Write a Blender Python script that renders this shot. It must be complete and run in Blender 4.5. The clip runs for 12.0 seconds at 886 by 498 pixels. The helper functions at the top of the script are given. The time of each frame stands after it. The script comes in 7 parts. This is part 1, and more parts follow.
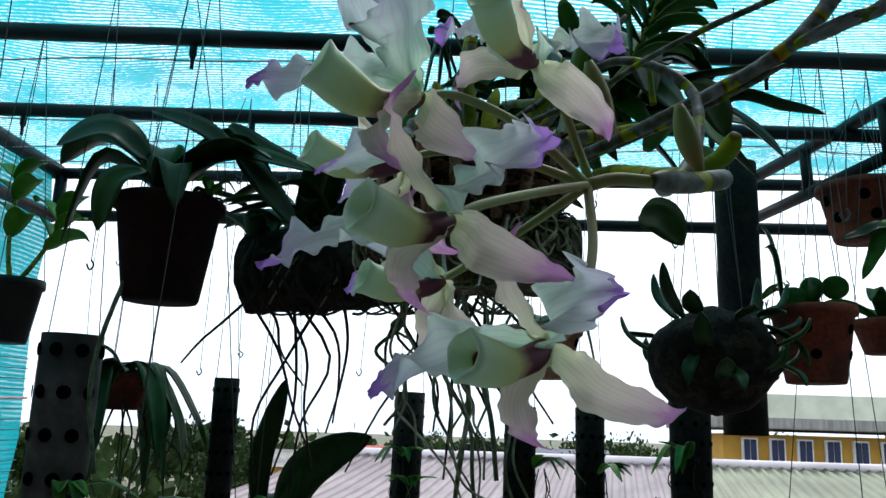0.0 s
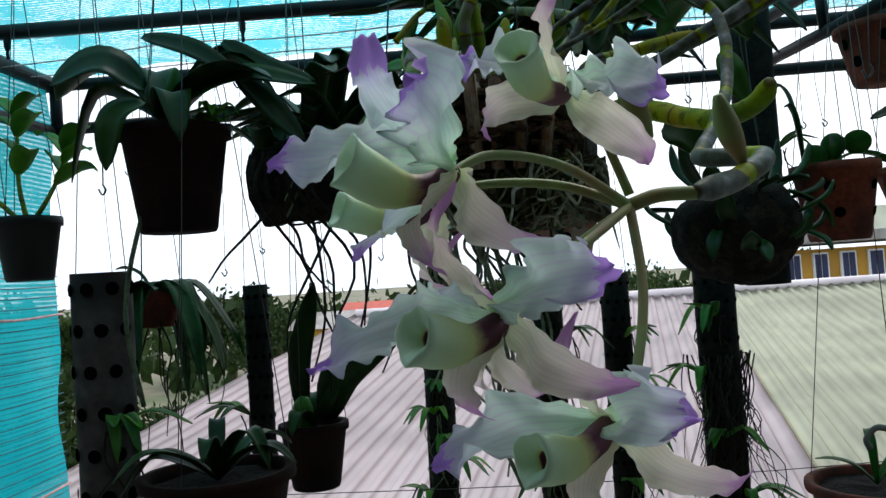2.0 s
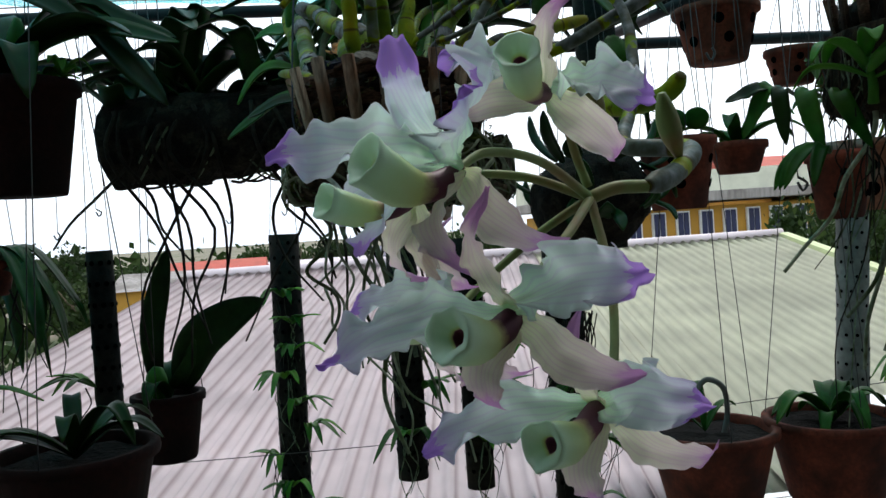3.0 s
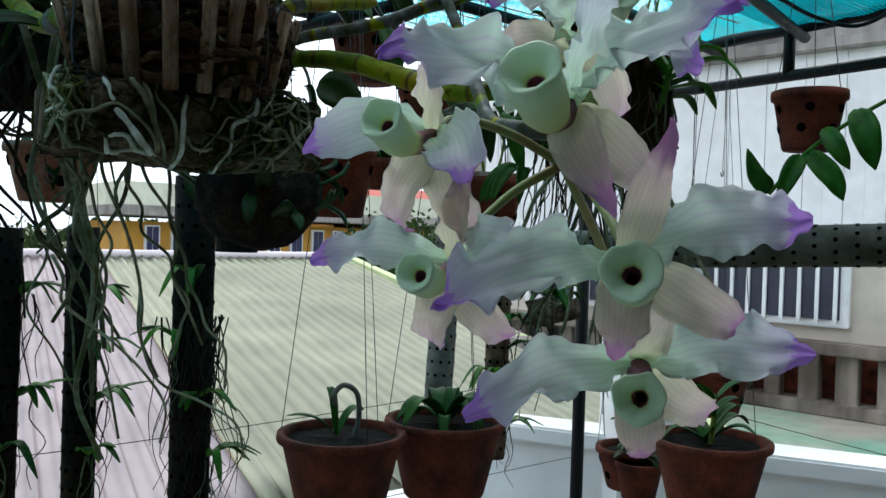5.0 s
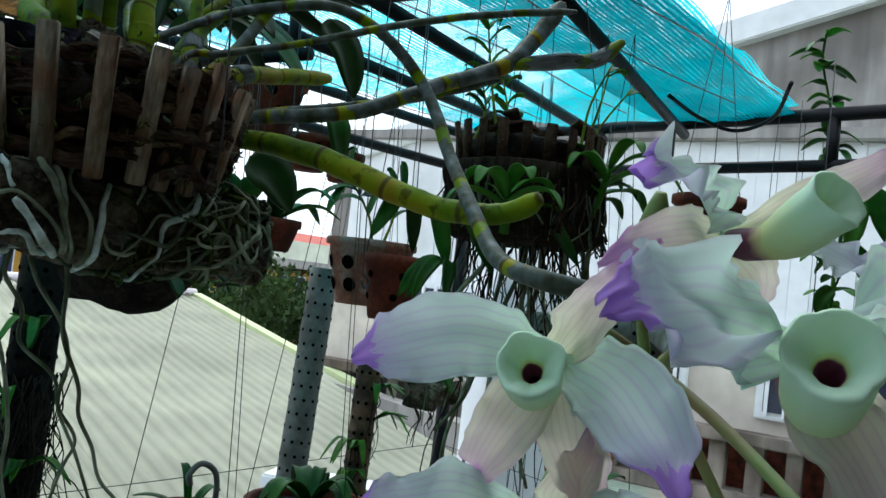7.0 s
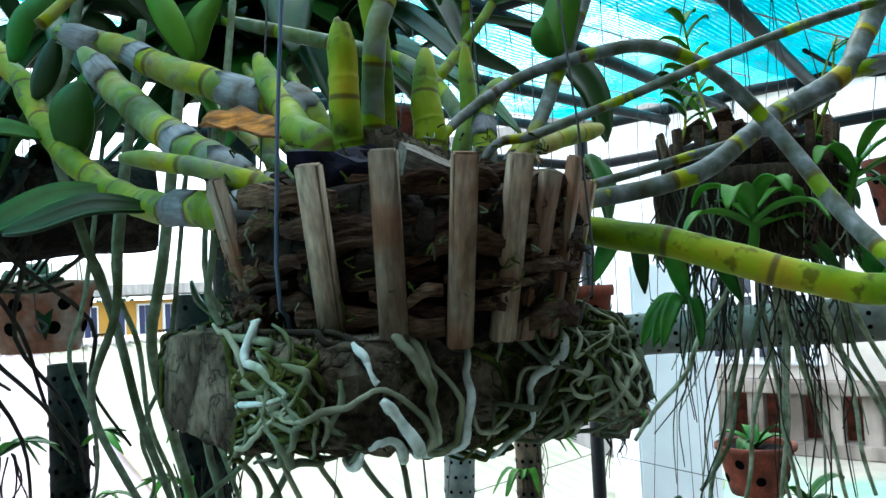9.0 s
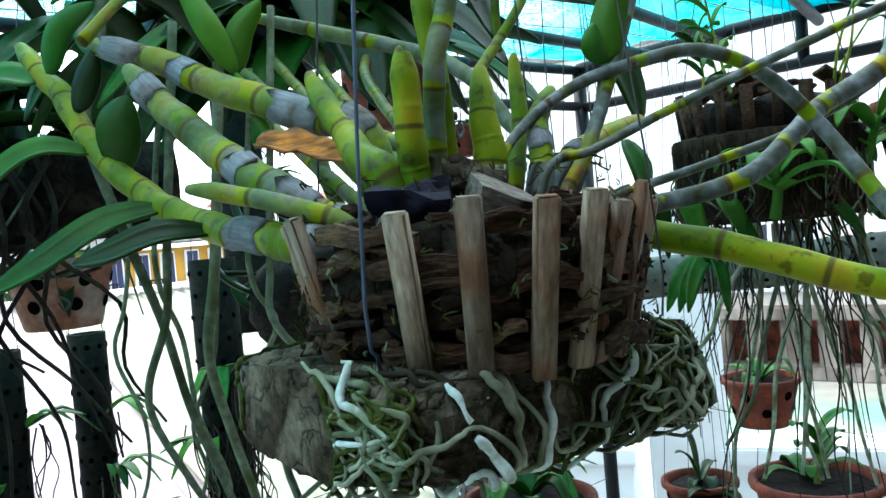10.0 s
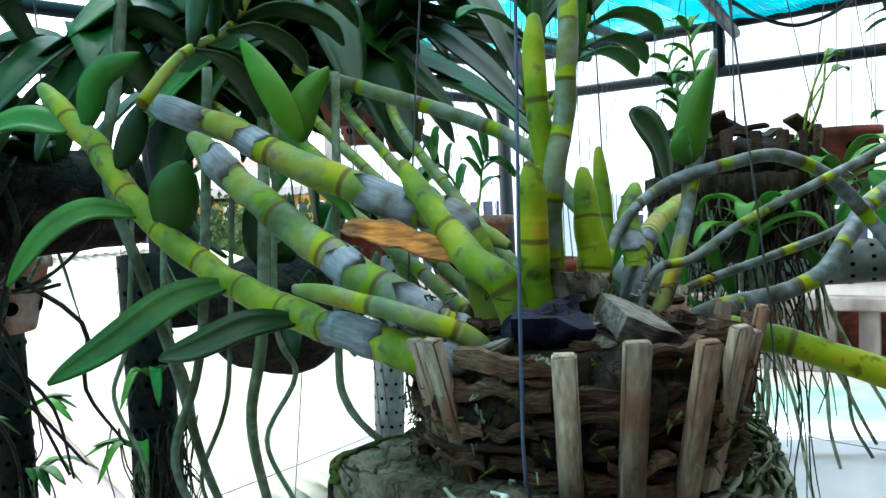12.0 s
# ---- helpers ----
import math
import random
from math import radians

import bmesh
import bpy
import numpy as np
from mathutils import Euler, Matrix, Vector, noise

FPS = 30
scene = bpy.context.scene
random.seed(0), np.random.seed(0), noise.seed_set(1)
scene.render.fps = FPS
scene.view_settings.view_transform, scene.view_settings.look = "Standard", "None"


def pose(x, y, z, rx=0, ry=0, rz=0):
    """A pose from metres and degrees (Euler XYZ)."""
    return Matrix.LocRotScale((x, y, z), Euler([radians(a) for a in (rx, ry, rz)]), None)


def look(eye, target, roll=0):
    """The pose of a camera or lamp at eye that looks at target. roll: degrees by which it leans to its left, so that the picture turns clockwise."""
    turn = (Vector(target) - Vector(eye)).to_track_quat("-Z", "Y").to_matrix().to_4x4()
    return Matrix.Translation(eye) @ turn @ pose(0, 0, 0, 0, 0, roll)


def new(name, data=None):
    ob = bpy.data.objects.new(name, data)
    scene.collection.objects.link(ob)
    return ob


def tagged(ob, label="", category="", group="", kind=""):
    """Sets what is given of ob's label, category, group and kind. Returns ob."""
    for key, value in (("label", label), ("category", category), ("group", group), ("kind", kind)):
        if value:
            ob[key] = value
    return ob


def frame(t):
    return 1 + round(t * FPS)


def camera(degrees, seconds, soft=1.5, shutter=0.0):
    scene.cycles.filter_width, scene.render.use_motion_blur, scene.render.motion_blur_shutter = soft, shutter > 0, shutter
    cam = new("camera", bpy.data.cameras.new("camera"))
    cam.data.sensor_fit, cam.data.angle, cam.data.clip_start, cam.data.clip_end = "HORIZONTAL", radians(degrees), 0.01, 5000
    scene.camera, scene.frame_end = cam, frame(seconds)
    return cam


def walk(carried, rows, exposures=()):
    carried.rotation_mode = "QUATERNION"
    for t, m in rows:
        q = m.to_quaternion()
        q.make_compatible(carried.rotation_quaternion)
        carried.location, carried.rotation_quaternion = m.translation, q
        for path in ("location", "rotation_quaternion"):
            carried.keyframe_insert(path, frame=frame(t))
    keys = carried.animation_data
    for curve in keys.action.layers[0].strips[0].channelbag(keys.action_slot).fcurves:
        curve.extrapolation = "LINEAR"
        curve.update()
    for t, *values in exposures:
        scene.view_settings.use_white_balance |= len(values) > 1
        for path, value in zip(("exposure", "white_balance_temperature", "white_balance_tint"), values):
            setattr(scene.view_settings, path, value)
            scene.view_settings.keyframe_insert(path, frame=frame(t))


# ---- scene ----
# ---------- camera ----------
cam = camera(55.5, 12.0)
PATH = [
    (0, (0.094, 0.254, 1.615), (-0.017, 2.205, 2.039), 1.9),
    (0.5, (0.096, 0.258, 1.635), (-0.208, 2.199, 2.01), 0.1),
    (1, (0.093, 0.264, 1.653), (-0.224, 2.222, 1.908), -2.2),
    (1.5, (0.092, 0.265, 1.668), (-0.154, 2.244, 1.826), -4.0),
    (2, (0.085, 0.254, 1.679), (-0.059, 2.248, 1.752), -3.9),
    (2.5, (0.071, 0.252, 1.686), (0.094, 2.252, 1.664), -4.0),
    (3, (0.039, 0.249, 1.692), (0.286, 2.233, 1.642), -3.8),
    (3.5, (0.002, 0.249, 1.697), (0.513, 2.182, 1.625), -3.5),
    (3.7, (-0.014, 0.254, 1.698), (0.601, 2.155, 1.624), -3.1),
    (5.3, (-0.081, 0.34, 1.667), (1.195, 1.881, 1.682), 2.7),
    (5.5, (-0.082, 0.352, 1.665), (1.249, 1.843, 1.722), 3.3),
    (6, (-0.098, 0.381, 1.685), (1.369, 1.736, 1.794), 6.5),
    (6.5, (-0.086, 0.397, 1.702), (1.394, 1.737, 1.81), 7.4),
    (6.7, (-0.077, 0.405, 1.707), (1.38, 1.771, 1.807), 7.7),
    (8.3, (-0.076, 0.52, 1.734), (1.267, 1.991, 1.911), -0.2),
    (8.5, (-0.079, 0.536, 1.74), (1.243, 2.028, 1.903), -1.1),
    (9, (-0.096, 0.56, 1.757), (1.196, 2.084, 1.849), -2.7),
    (9.5, (-0.106, 0.567, 1.77), (1.187, 2.093, 1.78), -4.1),
    (10, (-0.118, 0.569, 1.787), (1.177, 2.092, 1.729), -5.0),
    (10.5, (-0.128, 0.578, 1.801), (1.18, 2.088, 1.703), -5.2),
    (11, (-0.145, 0.593, 1.815), (1.207, 2.06, 1.682), -5.1),
    (11.5, (-0.168, 0.612, 1.827), (1.265, 1.996, 1.653), -5.0),
    (12, (-0.169, 0.621, 1.838), (1.305, 1.966, 1.699), -2.9),
]
walk(cam, [(t, look(eye, target, roll)) for t, eye, target, roll in PATH], exposures=[(0, 0.0, 6150, 6), (3.0, -0.02, 6450, 9), (3.7, -0.05, 6450, 9), (5.3, 0.08, 6200, 6), (6.7, 0.1, 6100, 5), (8.3, 1.3, 5950, 4), (9.0, 1.47, 5950, 4), (12, 1.7, 5980, 6)])

# ---------- world and light ----------
world = bpy.data.worlds.new("overcast_sky")
scene.world = world
world.use_nodes = True
wn = world.node_tree.nodes
wl = world.node_tree.links
sky = wn.new("ShaderNodeTexSky")
sky.sky_type = 'NISHITA'
sky.sun_disc = False
sky.sun_elevation, sky.sun_rotation = radians(56), radians(20)
sky.air_density, sky.dust_density, sky.ozone_density = 1.6, 6.0, 0.6
veil = wn.new("ShaderNodeMixRGB")          # bright cloud cover over the clear sky
veil.inputs[0].default_value = 0.75
veil.inputs[2].default_value = (10.3, 11.2, 12.5, 1)
wl.new(sky.outputs[0], veil.inputs[1])
wl.new(veil.outputs[0], wn["Background"].inputs[0])
wn["Background"].inputs[1].default_value = 0.15

sun_data = bpy.data.lights.new("sun", 'SUN')
sun_data.energy, sun_data.angle, sun_data.color = 1.2, radians(16), (1.0, 0.97, 0.92)
sun = new("sun", sun_data)
sun.matrix_world = look((1.28, 5.0, 7.6), (0, 1.4, 2.0))

# ---------- materials ----------
def ramp_of(nt, fac, stops):
    r = nt.nodes.new("ShaderNodeValToRGB")
    els = r.color_ramp.elements
    while len(els) < len(stops):
        els.new(0.5)
    for e, (p, c) in zip(els, stops):
        e.position, e.color = p, (*c, 1)
    nt.links.new(fac, r.inputs[0])
    return r.outputs[0]


def mat(name, base, rough=0.6, scale=20.0, vary=0.35, bump=0.0, fine=None, metal=0.0, stretch=(1, 1, 1), spec=0.5,
        second=None, patch=3.0, cut=(0.45, 0.65), translucent=0.0, coords="Object", random_tint=0.0):
    """A rough natural surface: grain at one scale, patches of a second colour at a larger one, fine relief."""
    m = bpy.data.materials.new(name)
    m.use_nodes = True
    nt = m.node_tree
    b = nt.nodes["Principled BSDF"]
    co = nt.nodes.new("ShaderNodeTexCoord")
    mp = nt.nodes.new("ShaderNodeMapping")
    mp.inputs["Scale"].default_value = stretch
    nt.links.new(co.outputs[coords], mp.inputs[0])
    n1 = nt.nodes.new("ShaderNodeTexNoise")
    n1.inputs["Scale"].default_value, n1.inputs["Detail"].default_value = scale, 6
    nt.links.new(mp.outputs[0], n1.inputs[0])
    lo = tuple(c * (1 - vary) for c in base)
    hi = tuple(min(1, c * (1 + vary)) for c in base)
    col = ramp_of(nt, n1.outputs["Fac"], [(0.3, lo), (0.7, hi)])
    n2 = nt.nodes.new("ShaderNodeTexNoise")
    n2.inputs["Scale"].default_value, n2.inputs["Detail"].default_value = patch, 4
    nt.links.new(co.outputs[coords], n2.inputs[0])
    if second:
        fac = ramp_of(nt, n2.outputs["Fac"], [(cut[0], (0, 0, 0)), (cut[1], (1, 1, 1))])
        mx = nt.nodes.new("ShaderNodeMixRGB")
        nt.links.new(fac, mx.inputs[0])
        nt.links.new(col, mx.inputs[1])
        sec = ramp_of(nt, n1.outputs["Fac"], [(0.3, tuple(c * (1 - vary) for c in second)), (0.7, second)])
        nt.links.new(sec, mx.inputs[2])
        col = mx.outputs[0]
    if random_tint:
        info = nt.nodes.new("ShaderNodeObjectInfo")
        hsv = nt.nodes.new("ShaderNodeHueSaturation")
        rng = nt.nodes.new("ShaderNodeMapRange")
        rng.inputs[3].default_value, rng.inputs[4].default_value = 1 - random_tint, 1 + random_tint
        nt.links.new(info.outputs["Random"], rng.inputs[0])
        nt.links.new(rng.outputs[0], hsv.inputs["Value"])
        nt.links.new(col, hsv.inputs["Color"])
        col = hsv.outputs[0]
    nt.links.new(col, b.inputs["Base Color"])
    rr = nt.nodes.new("ShaderNodeMapRange")
    rr.inputs[3].default_value, rr.inputs[4].default_value = max(0.05, rough - 0.12), min(1, rough + 0.12)
    nt.links.new(n1.outputs["Fac"], rr.inputs[0])
    nt.links.new(rr.outputs[0], b.inputs["Roughness"])
    b.inputs["Metallic"].default_value = metal
    b.inputs["Specular IOR Level"].default_value = spec
    if bump:
        bp = nt.nodes.new("ShaderNodeBump")
        bp.inputs["Strength"].default_value, bp.inputs["Distance"].default_value = bump, fine or 0.002
        nt.links.new(n1.outputs["Fac"], bp.inputs["Height"])
        nt.links.new(bp.outputs[0], b.inputs["Normal"])
    if translucent:
        tr = nt.nodes.new("ShaderNodeBsdfTranslucent")
        nt.links.new(col, tr.inputs[0])
        ms = nt.nodes.new("ShaderNodeMixShader")
        ms.inputs[0].default_value = translucent
        nt.links.new(b.outputs[0], ms.inputs[1])
        nt.links.new(tr.outputs[0], ms.inputs[2])
        nt.links.new(ms.outputs[0], nt.nodes["Material Output"].inputs[0])
    return m


M_TERRA = mat("fired_clay", (0.14, 0.035, 0.019), 0.85, 160, 0.3, 0.4, 0.001, spec=0.15, second=(0.045, 0.016, 0.011), patch=16, cut=(0.35, 0.65), random_tint=0.3)
# Clay taken down to near black: the pots' backlit shade is in the colour.
M_TERRA_DARK = mat("backlit_clay", (0.014, 0.005, 0.004), 0.9, 160, 0.4, 0.4, 0.001, spec=0.08, second=(0.007, 0.005, 0.004), patch=14, random_tint=0.2)
M_TERRA_PALE = mat("limed_clay", (0.2, 0.09, 0.055), 0.9, 120, 0.3, 0.4, 0.001, spec=0.2, second=(0.28, 0.23, 0.19), patch=26, cut=(0.48, 0.62))
M_BLACK_POT = mat("black_plastic", (0.005, 0.005, 0.005), 0.55, 80, 0.3, spec=0.2)
M_SOIL = mat("bark_chips_soil", (0.008, 0.006, 0.005), 0.95, 130, 0.7, 1.0, 0.006, spec=0.1)
M_LEAF = mat("orchid_leaf", (0.018, 0.11, 0.01), 0.45, 60, 0.3, 0.3, 0.001, spec=0.22, second=(0.045, 0.15, 0.014), patch=16, translucent=0.3, random_tint=0.35)
M_LEAF_DARK = mat("dark_orchid_leaf", (0.007, 0.034, 0.004), 0.42, 60, 0.35, 0.25, 0.001, spec=0.2, second=(0.016, 0.055, 0.006), patch=14, translucent=0.2, random_tint=0.4)
M_LEAF_YOUNG = mat("young_leaf", (0.05, 0.21, 0.014), 0.45, 60, 0.25, 0.25, 0.001, spec=0.25, second=(0.1, 0.27, 0.02), patch=14, translucent=0.4, random_tint=0.25)
M_ROOT = mat("velamen_root", (0.1, 0.135, 0.085), 0.85, 220, 0.4, 0.4, 0.0005, spec=0.2, second=(0.05, 0.075, 0.025), patch=50, random_tint=0.3)
M_ROOT_WHITE = mat("white_root", (0.5, 0.62, 0.58), 0.85, 260, 0.25, 0.4, 0.0004, spec=0.2, second=(0.2, 0.27, 0.17), patch=70, cut=(0.5, 0.7))
M_ROOT_PALE = mat("pale_root", (0.24, 0.29, 0.2), 0.85, 240, 0.35, 0.4, 0.0005, spec=0.2, second=(0.1, 0.13, 0.06), patch=60, random_tint=0.2)
M_ROOT_DARK = mat("dry_root", (0.014, 0.012, 0.009), 0.9, 160, 0.4, 0.4, 0.0005, spec=0.15, second=(0.03, 0.03, 0.02), patch=40)


def bark_material(name, dark, pale, crack=75.0):
    """Cracked bark: plates of two colours parted by dark fissures, with lichen-grey patches and deep relief."""
    m = bpy.data.materials.new(name)
    m.use_nodes = True
    nt = m.node_tree
    b = nt.nodes["Principled BSDF"]
    co = nt.nodes.new("ShaderNodeTexCoord")
    n0 = nt.nodes.new("ShaderNodeTexNoise")
    n0.inputs["Scale"].default_value, n0.inputs["Detail"].default_value = 45, 5
    nt.links.new(co.outputs["Object"], n0.inputs[0])
    off = nt.nodes.new("ShaderNodeVectorMath")
    off.operation = 'MULTIPLY_ADD'
    off.inputs[1].default_value = (0.07, 0.07, 0.07)
    nt.links.new(n0.outputs["Color"], off.inputs[0])
    nt.links.new(co.outputs["Object"], off.inputs[2])
    vo = nt.nodes.new("ShaderNodeTexVoronoi")
    vo.feature = 'DISTANCE_TO_EDGE'
    vo.inputs["Scale"].default_value = crack
    nt.links.new(off.outputs[0], vo.inputs["Vector"])
    edge = ramp_of(nt, vo.outputs["Distance"], [(0.0, (0.5, 0.5, 0.5)), (0.05, (0.85, 0.85, 0.85)), (0.2, (1, 1, 1))])
    n1 = nt.nodes.new("ShaderNodeTexNoise")
    n1.inputs["Scale"].default_value, n1.inputs["Detail"].default_value, n1.inputs["Roughness"].default_value = 260, 8, 0.7
    nt.links.new(co.outputs["Object"], n1.inputs[0])
    n2 = nt.nodes.new("ShaderNodeTexNoise")
    n2.inputs["Scale"].default_value, n2.inputs["Detail"].default_value = 38, 6
    nt.links.new(co.outputs["Object"], n2.inputs[0])
    grain = ramp_of(nt, n1.outputs["Fac"], [(0.32, tuple(c * 0.35 for c in dark)), (0.68, tuple(c * 1.5 for c in dark))])
    grey = ramp_of(nt, n1.outputs["Fac"], [(0.32, tuple(c * 0.4 for c in pale)), (0.68, pale)])
    lich = ramp_of(nt, n2.outputs["Fac"], [(0.46, (0, 0, 0)), (0.6, (1, 1, 1))])
    mx = nt.nodes.new("ShaderNodeMixRGB")
    nt.links.new(lich, mx.inputs[0])
    nt.links.new(grain, mx.inputs[1])
    nt.links.new(grey, mx.inputs[2])
    mu = nt.nodes.new("ShaderNodeMixRGB")
    mu.blend_type = 'MULTIPLY'
    mu.inputs[0].default_value = 1
    nt.links.new(mx.outputs[0], mu.inputs[1])
    nt.links.new(edge, mu.inputs[2])
    nt.links.new(mu.outputs[0], b.inputs["Base Color"])
    b.inputs["Roughness"].default_value = 0.95
    b.inputs["Specular IOR Level"].default_value = 0.12
    ad = nt.nodes.new("ShaderNodeMath")
    ad.operation = 'MULTIPLY_ADD'
    ad.inputs[1].default_value = 0.5
    nt.links.new(n1.outputs["Fac"], ad.inputs[0])
    nt.links.new(edge, ad.inputs[2])
    bp = nt.nodes.new("ShaderNodeBump")
    bp.inputs["Strength"].default_value, bp.inputs["Distance"].default_value = 1.0, 0.004
    nt.links.new(ad.outputs[0], bp.inputs["Height"])
    nt.links.new(bp.outputs[0], b.inputs["Normal"])
    return m


M_BARK = bark_material("rough_bark", (0.05, 0.042, 0.024), (0.23, 0.21, 0.145), 50.0)
# Near-black copy of the bark, with backlit shade put into its colour.
M_BARK_BLACK = bark_material("shaded_bark", (0.009, 0.007, 0.005), (0.034, 0.03, 0.02), 50.0)
M_BARK_STRIP = mat("bark_strip", (0.036, 0.021, 0.012), 0.95, 240, 0.7, 0.9, 0.002, spec=0.12, stretch=(1, 1, 4.0), second=(0.1, 0.074, 0.042), patch=60, cut=(0.48, 0.62), random_tint=0.6)
M_MOSS = mat("moss", (0.032, 0.052, 0.008), 0.95, 300, 0.5, 1.0, 0.002, spec=0.1, second=(0.075, 0.09, 0.02), patch=90)
M_SLAT = mat("weathered_slat", (0.17, 0.145, 0.1), 0.85, 150, 0.45, 0.8, 0.0008, spec=0.2, stretch=(4, 4, 0.3), second=(0.16, 0.088, 0.045), patch=45, cut=(0.42, 0.6), random_tint=0.4)
M_CHARCOAL = mat("charcoal", (0.004, 0.005, 0.012), 0.75, 160, 0.5, 0.8, 0.002, spec=0.12)
M_CHIP = mat("grey_bark_chip", (0.13, 0.125, 0.1), 0.9, 200, 0.5, 0.9, 0.0015, spec=0.2, stretch=(1, 3, 3), second=(0.05, 0.042, 0.03), patch=60)
M_STEEL = mat("black_painted_pipe", (0.003, 0.0035, 0.0045), 0.5, 60, 0.4, 0.2, 0.0005, spec=0.2, second=(0.016, 0.011, 0.009), patch=12, cut=(0.62, 0.75))
M_WIRE = mat("galvanised_wire", (0.05, 0.075, 0.115), 0.6, 100, 0.3, metal=0.2, spec=0.3)
M_WIRE_DARK = mat("dark_thread", (0.03, 0.03, 0.03), 0.7, 60, 0.2)
M_TUBE = mat("grey_pvc_tube", (0.075, 0.088, 0.07), 0.65, 60, 0.3, 0.1, 0.0005, spec=0.3, second=(0.03, 0.035, 0.02), patch=11, cut=(0.45, 0.65))
M_TUBE_DARK = mat("blackish_tube", (0.006, 0.006, 0.005), 0.9, 110, 0.6, 0.8, 0.002, spec=0.12, second=(0.018, 0.017, 0.01), patch=18)
M_TUBE_DARK_GREY = mat("dark_grey_tube", (0.04, 0.037, 0.034), 0.8, 60, 0.4, 0.3, 0.001, spec=0.2, second=(0.012, 0.011, 0.01), patch=9, cut=(0.42, 0.6))
M_BLOCKER = mat("blocker_plaster", (0.2, 0.19, 0.175), 0.9, 6, 0.2, 0.2, 0.003, second=(0.2, 0.19, 0.18), patch=0.9)
# Near-black for flat discs that paint the shade inside drilled holes.
M_HOLE_SHADE = mat("hole_shade", (0.002, 0.002, 0.002), 0.95, 20, 0.2, spec=0.0)
M_WHITE_WALL = mat("white_painted_wall", (0.8, 0.81, 0.81), 0.85, 9, 0.06, 0.2, 0.002, second=(0.66, 0.67, 0.66), patch=1.6, cut=(0.5, 0.75))
M_CONCRETE = mat("stained_concrete", (0.3, 0.28, 0.26), 0.9, 6, 0.3, 0.4, 0.004, stretch=(2, 2, 0.25), second=(0.2, 0.18, 0.16), patch=1.3)
M_YELLOW = mat("ochre_painted_wall", (0.5, 0.27, 0.04), 0.85, 3, 0.1, second=(0.44, 0.24, 0.04), patch=0.7)




def roof_material(name, base, rib_shade):
    """Weathered sheet: shade is painted into the troughs so the ribs read (one unit of u a rib), blotches at a larger
    scale.
    """
    m = mat(name, base, 0.85, 3, 0.1, 0.1, 0.002, spec=0.2, second=tuple(c * 0.85 for c in base), patch=0.8)
    nt = m.node_tree
    b = nt.nodes["Principled BSDF"]
    src = b.inputs["Base Color"].links[0].from_socket
    co = nt.nodes.new("ShaderNodeTexCoord")
    sep = nt.nodes.new("ShaderNodeSeparateXYZ")
    nt.links.new(co.outputs["UV"], sep.inputs[0])
    fr = nt.nodes.new("ShaderNodeMath")
    fr.operation = 'FRACT'
    nt.links.new(sep.outputs[0], fr.inputs[0])
    trough = ramp_of(nt, fr.outputs[0], [(0.0, (1, 1, 1)), (0.12, (1, 1, 1)), (0.2, rib_shade), (0.34, (0.97, 0.97, 0.97)), (0.62, (1, 1, 1)), (0.8, (0.9, 0.9, 0.9)), (1.0, (1, 1, 1))])
    mu = nt.nodes.new("ShaderNodeMixRGB")
    mu.blend_type = 'MULTIPLY'
    mu.inputs[0].default_value = 1
    nt.links.new(src, mu.inputs[1])
    nt.links.new(trough, mu.inputs[2])
    nt.links.new(mu.outputs[0], b.inputs["Base Color"])
    return m


M_ROOF_PINK = roof_material("faded_fibre_sheet", (0.72, 0.64, 0.65), (0.66, 0.61, 0.61))
M_ROOF_CREAM = roof_material("pale_green_sheet", (0.66, 0.67, 0.53), (0.66, 0.64, 0.56))
M_SHEATH = mat("papery_sheath", (0.3, 0.345, 0.36), 0.8, 4, 0.28, 0.12, 0.0004, stretch=(6, 0.8, 1), coords="UV", spec=0.12, second=(0.13, 0.115, 0.07), patch=2.2, cut=(0.5, 0.7), random_tint=0.2)
M_ROOF_TRIM = mat("lime_ridge_cap", (0.5, 0.56, 0.3), 0.7, 5, 0.1)
M_ROOF_RED = mat("red_sheet", (0.45, 0.09, 0.06), 0.7, 3, 0.15)
M_GROUND = mat("dry_earth", (0.2, 0.17, 0.12), 0.95, 0.6, 0.3, second=(0.08, 0.12, 0.04), patch=0.06, coords="Object")
M_FOLIAGE = mat("tree_foliage", (0.018, 0.04, 0.008), 0.7, 1.5, 0.5, spec=0.2, second=(0.045, 0.075, 0.016), patch=0.5, translucent=0.2, random_tint=0.3)
M_TRUNK = mat("tree_trunk", (0.12, 0.09, 0.06), 0.9, 8, 0.3, 0.5, 0.02)
M_GLASS_DARK = mat("dark_window", (0.03, 0.035, 0.06), 0.15, 4, 0.2)
M_BLUE = mat("blue_shutter", (0.01, 0.016, 0.07), 0.5, 4, 0.2)
M_TERRACE = mat("terrace_screed", (0.33, 0.32, 0.3), 0.9, 12, 0.2, 0.2, 0.002, second=(0.2, 0.2, 0.17), patch=1.5)


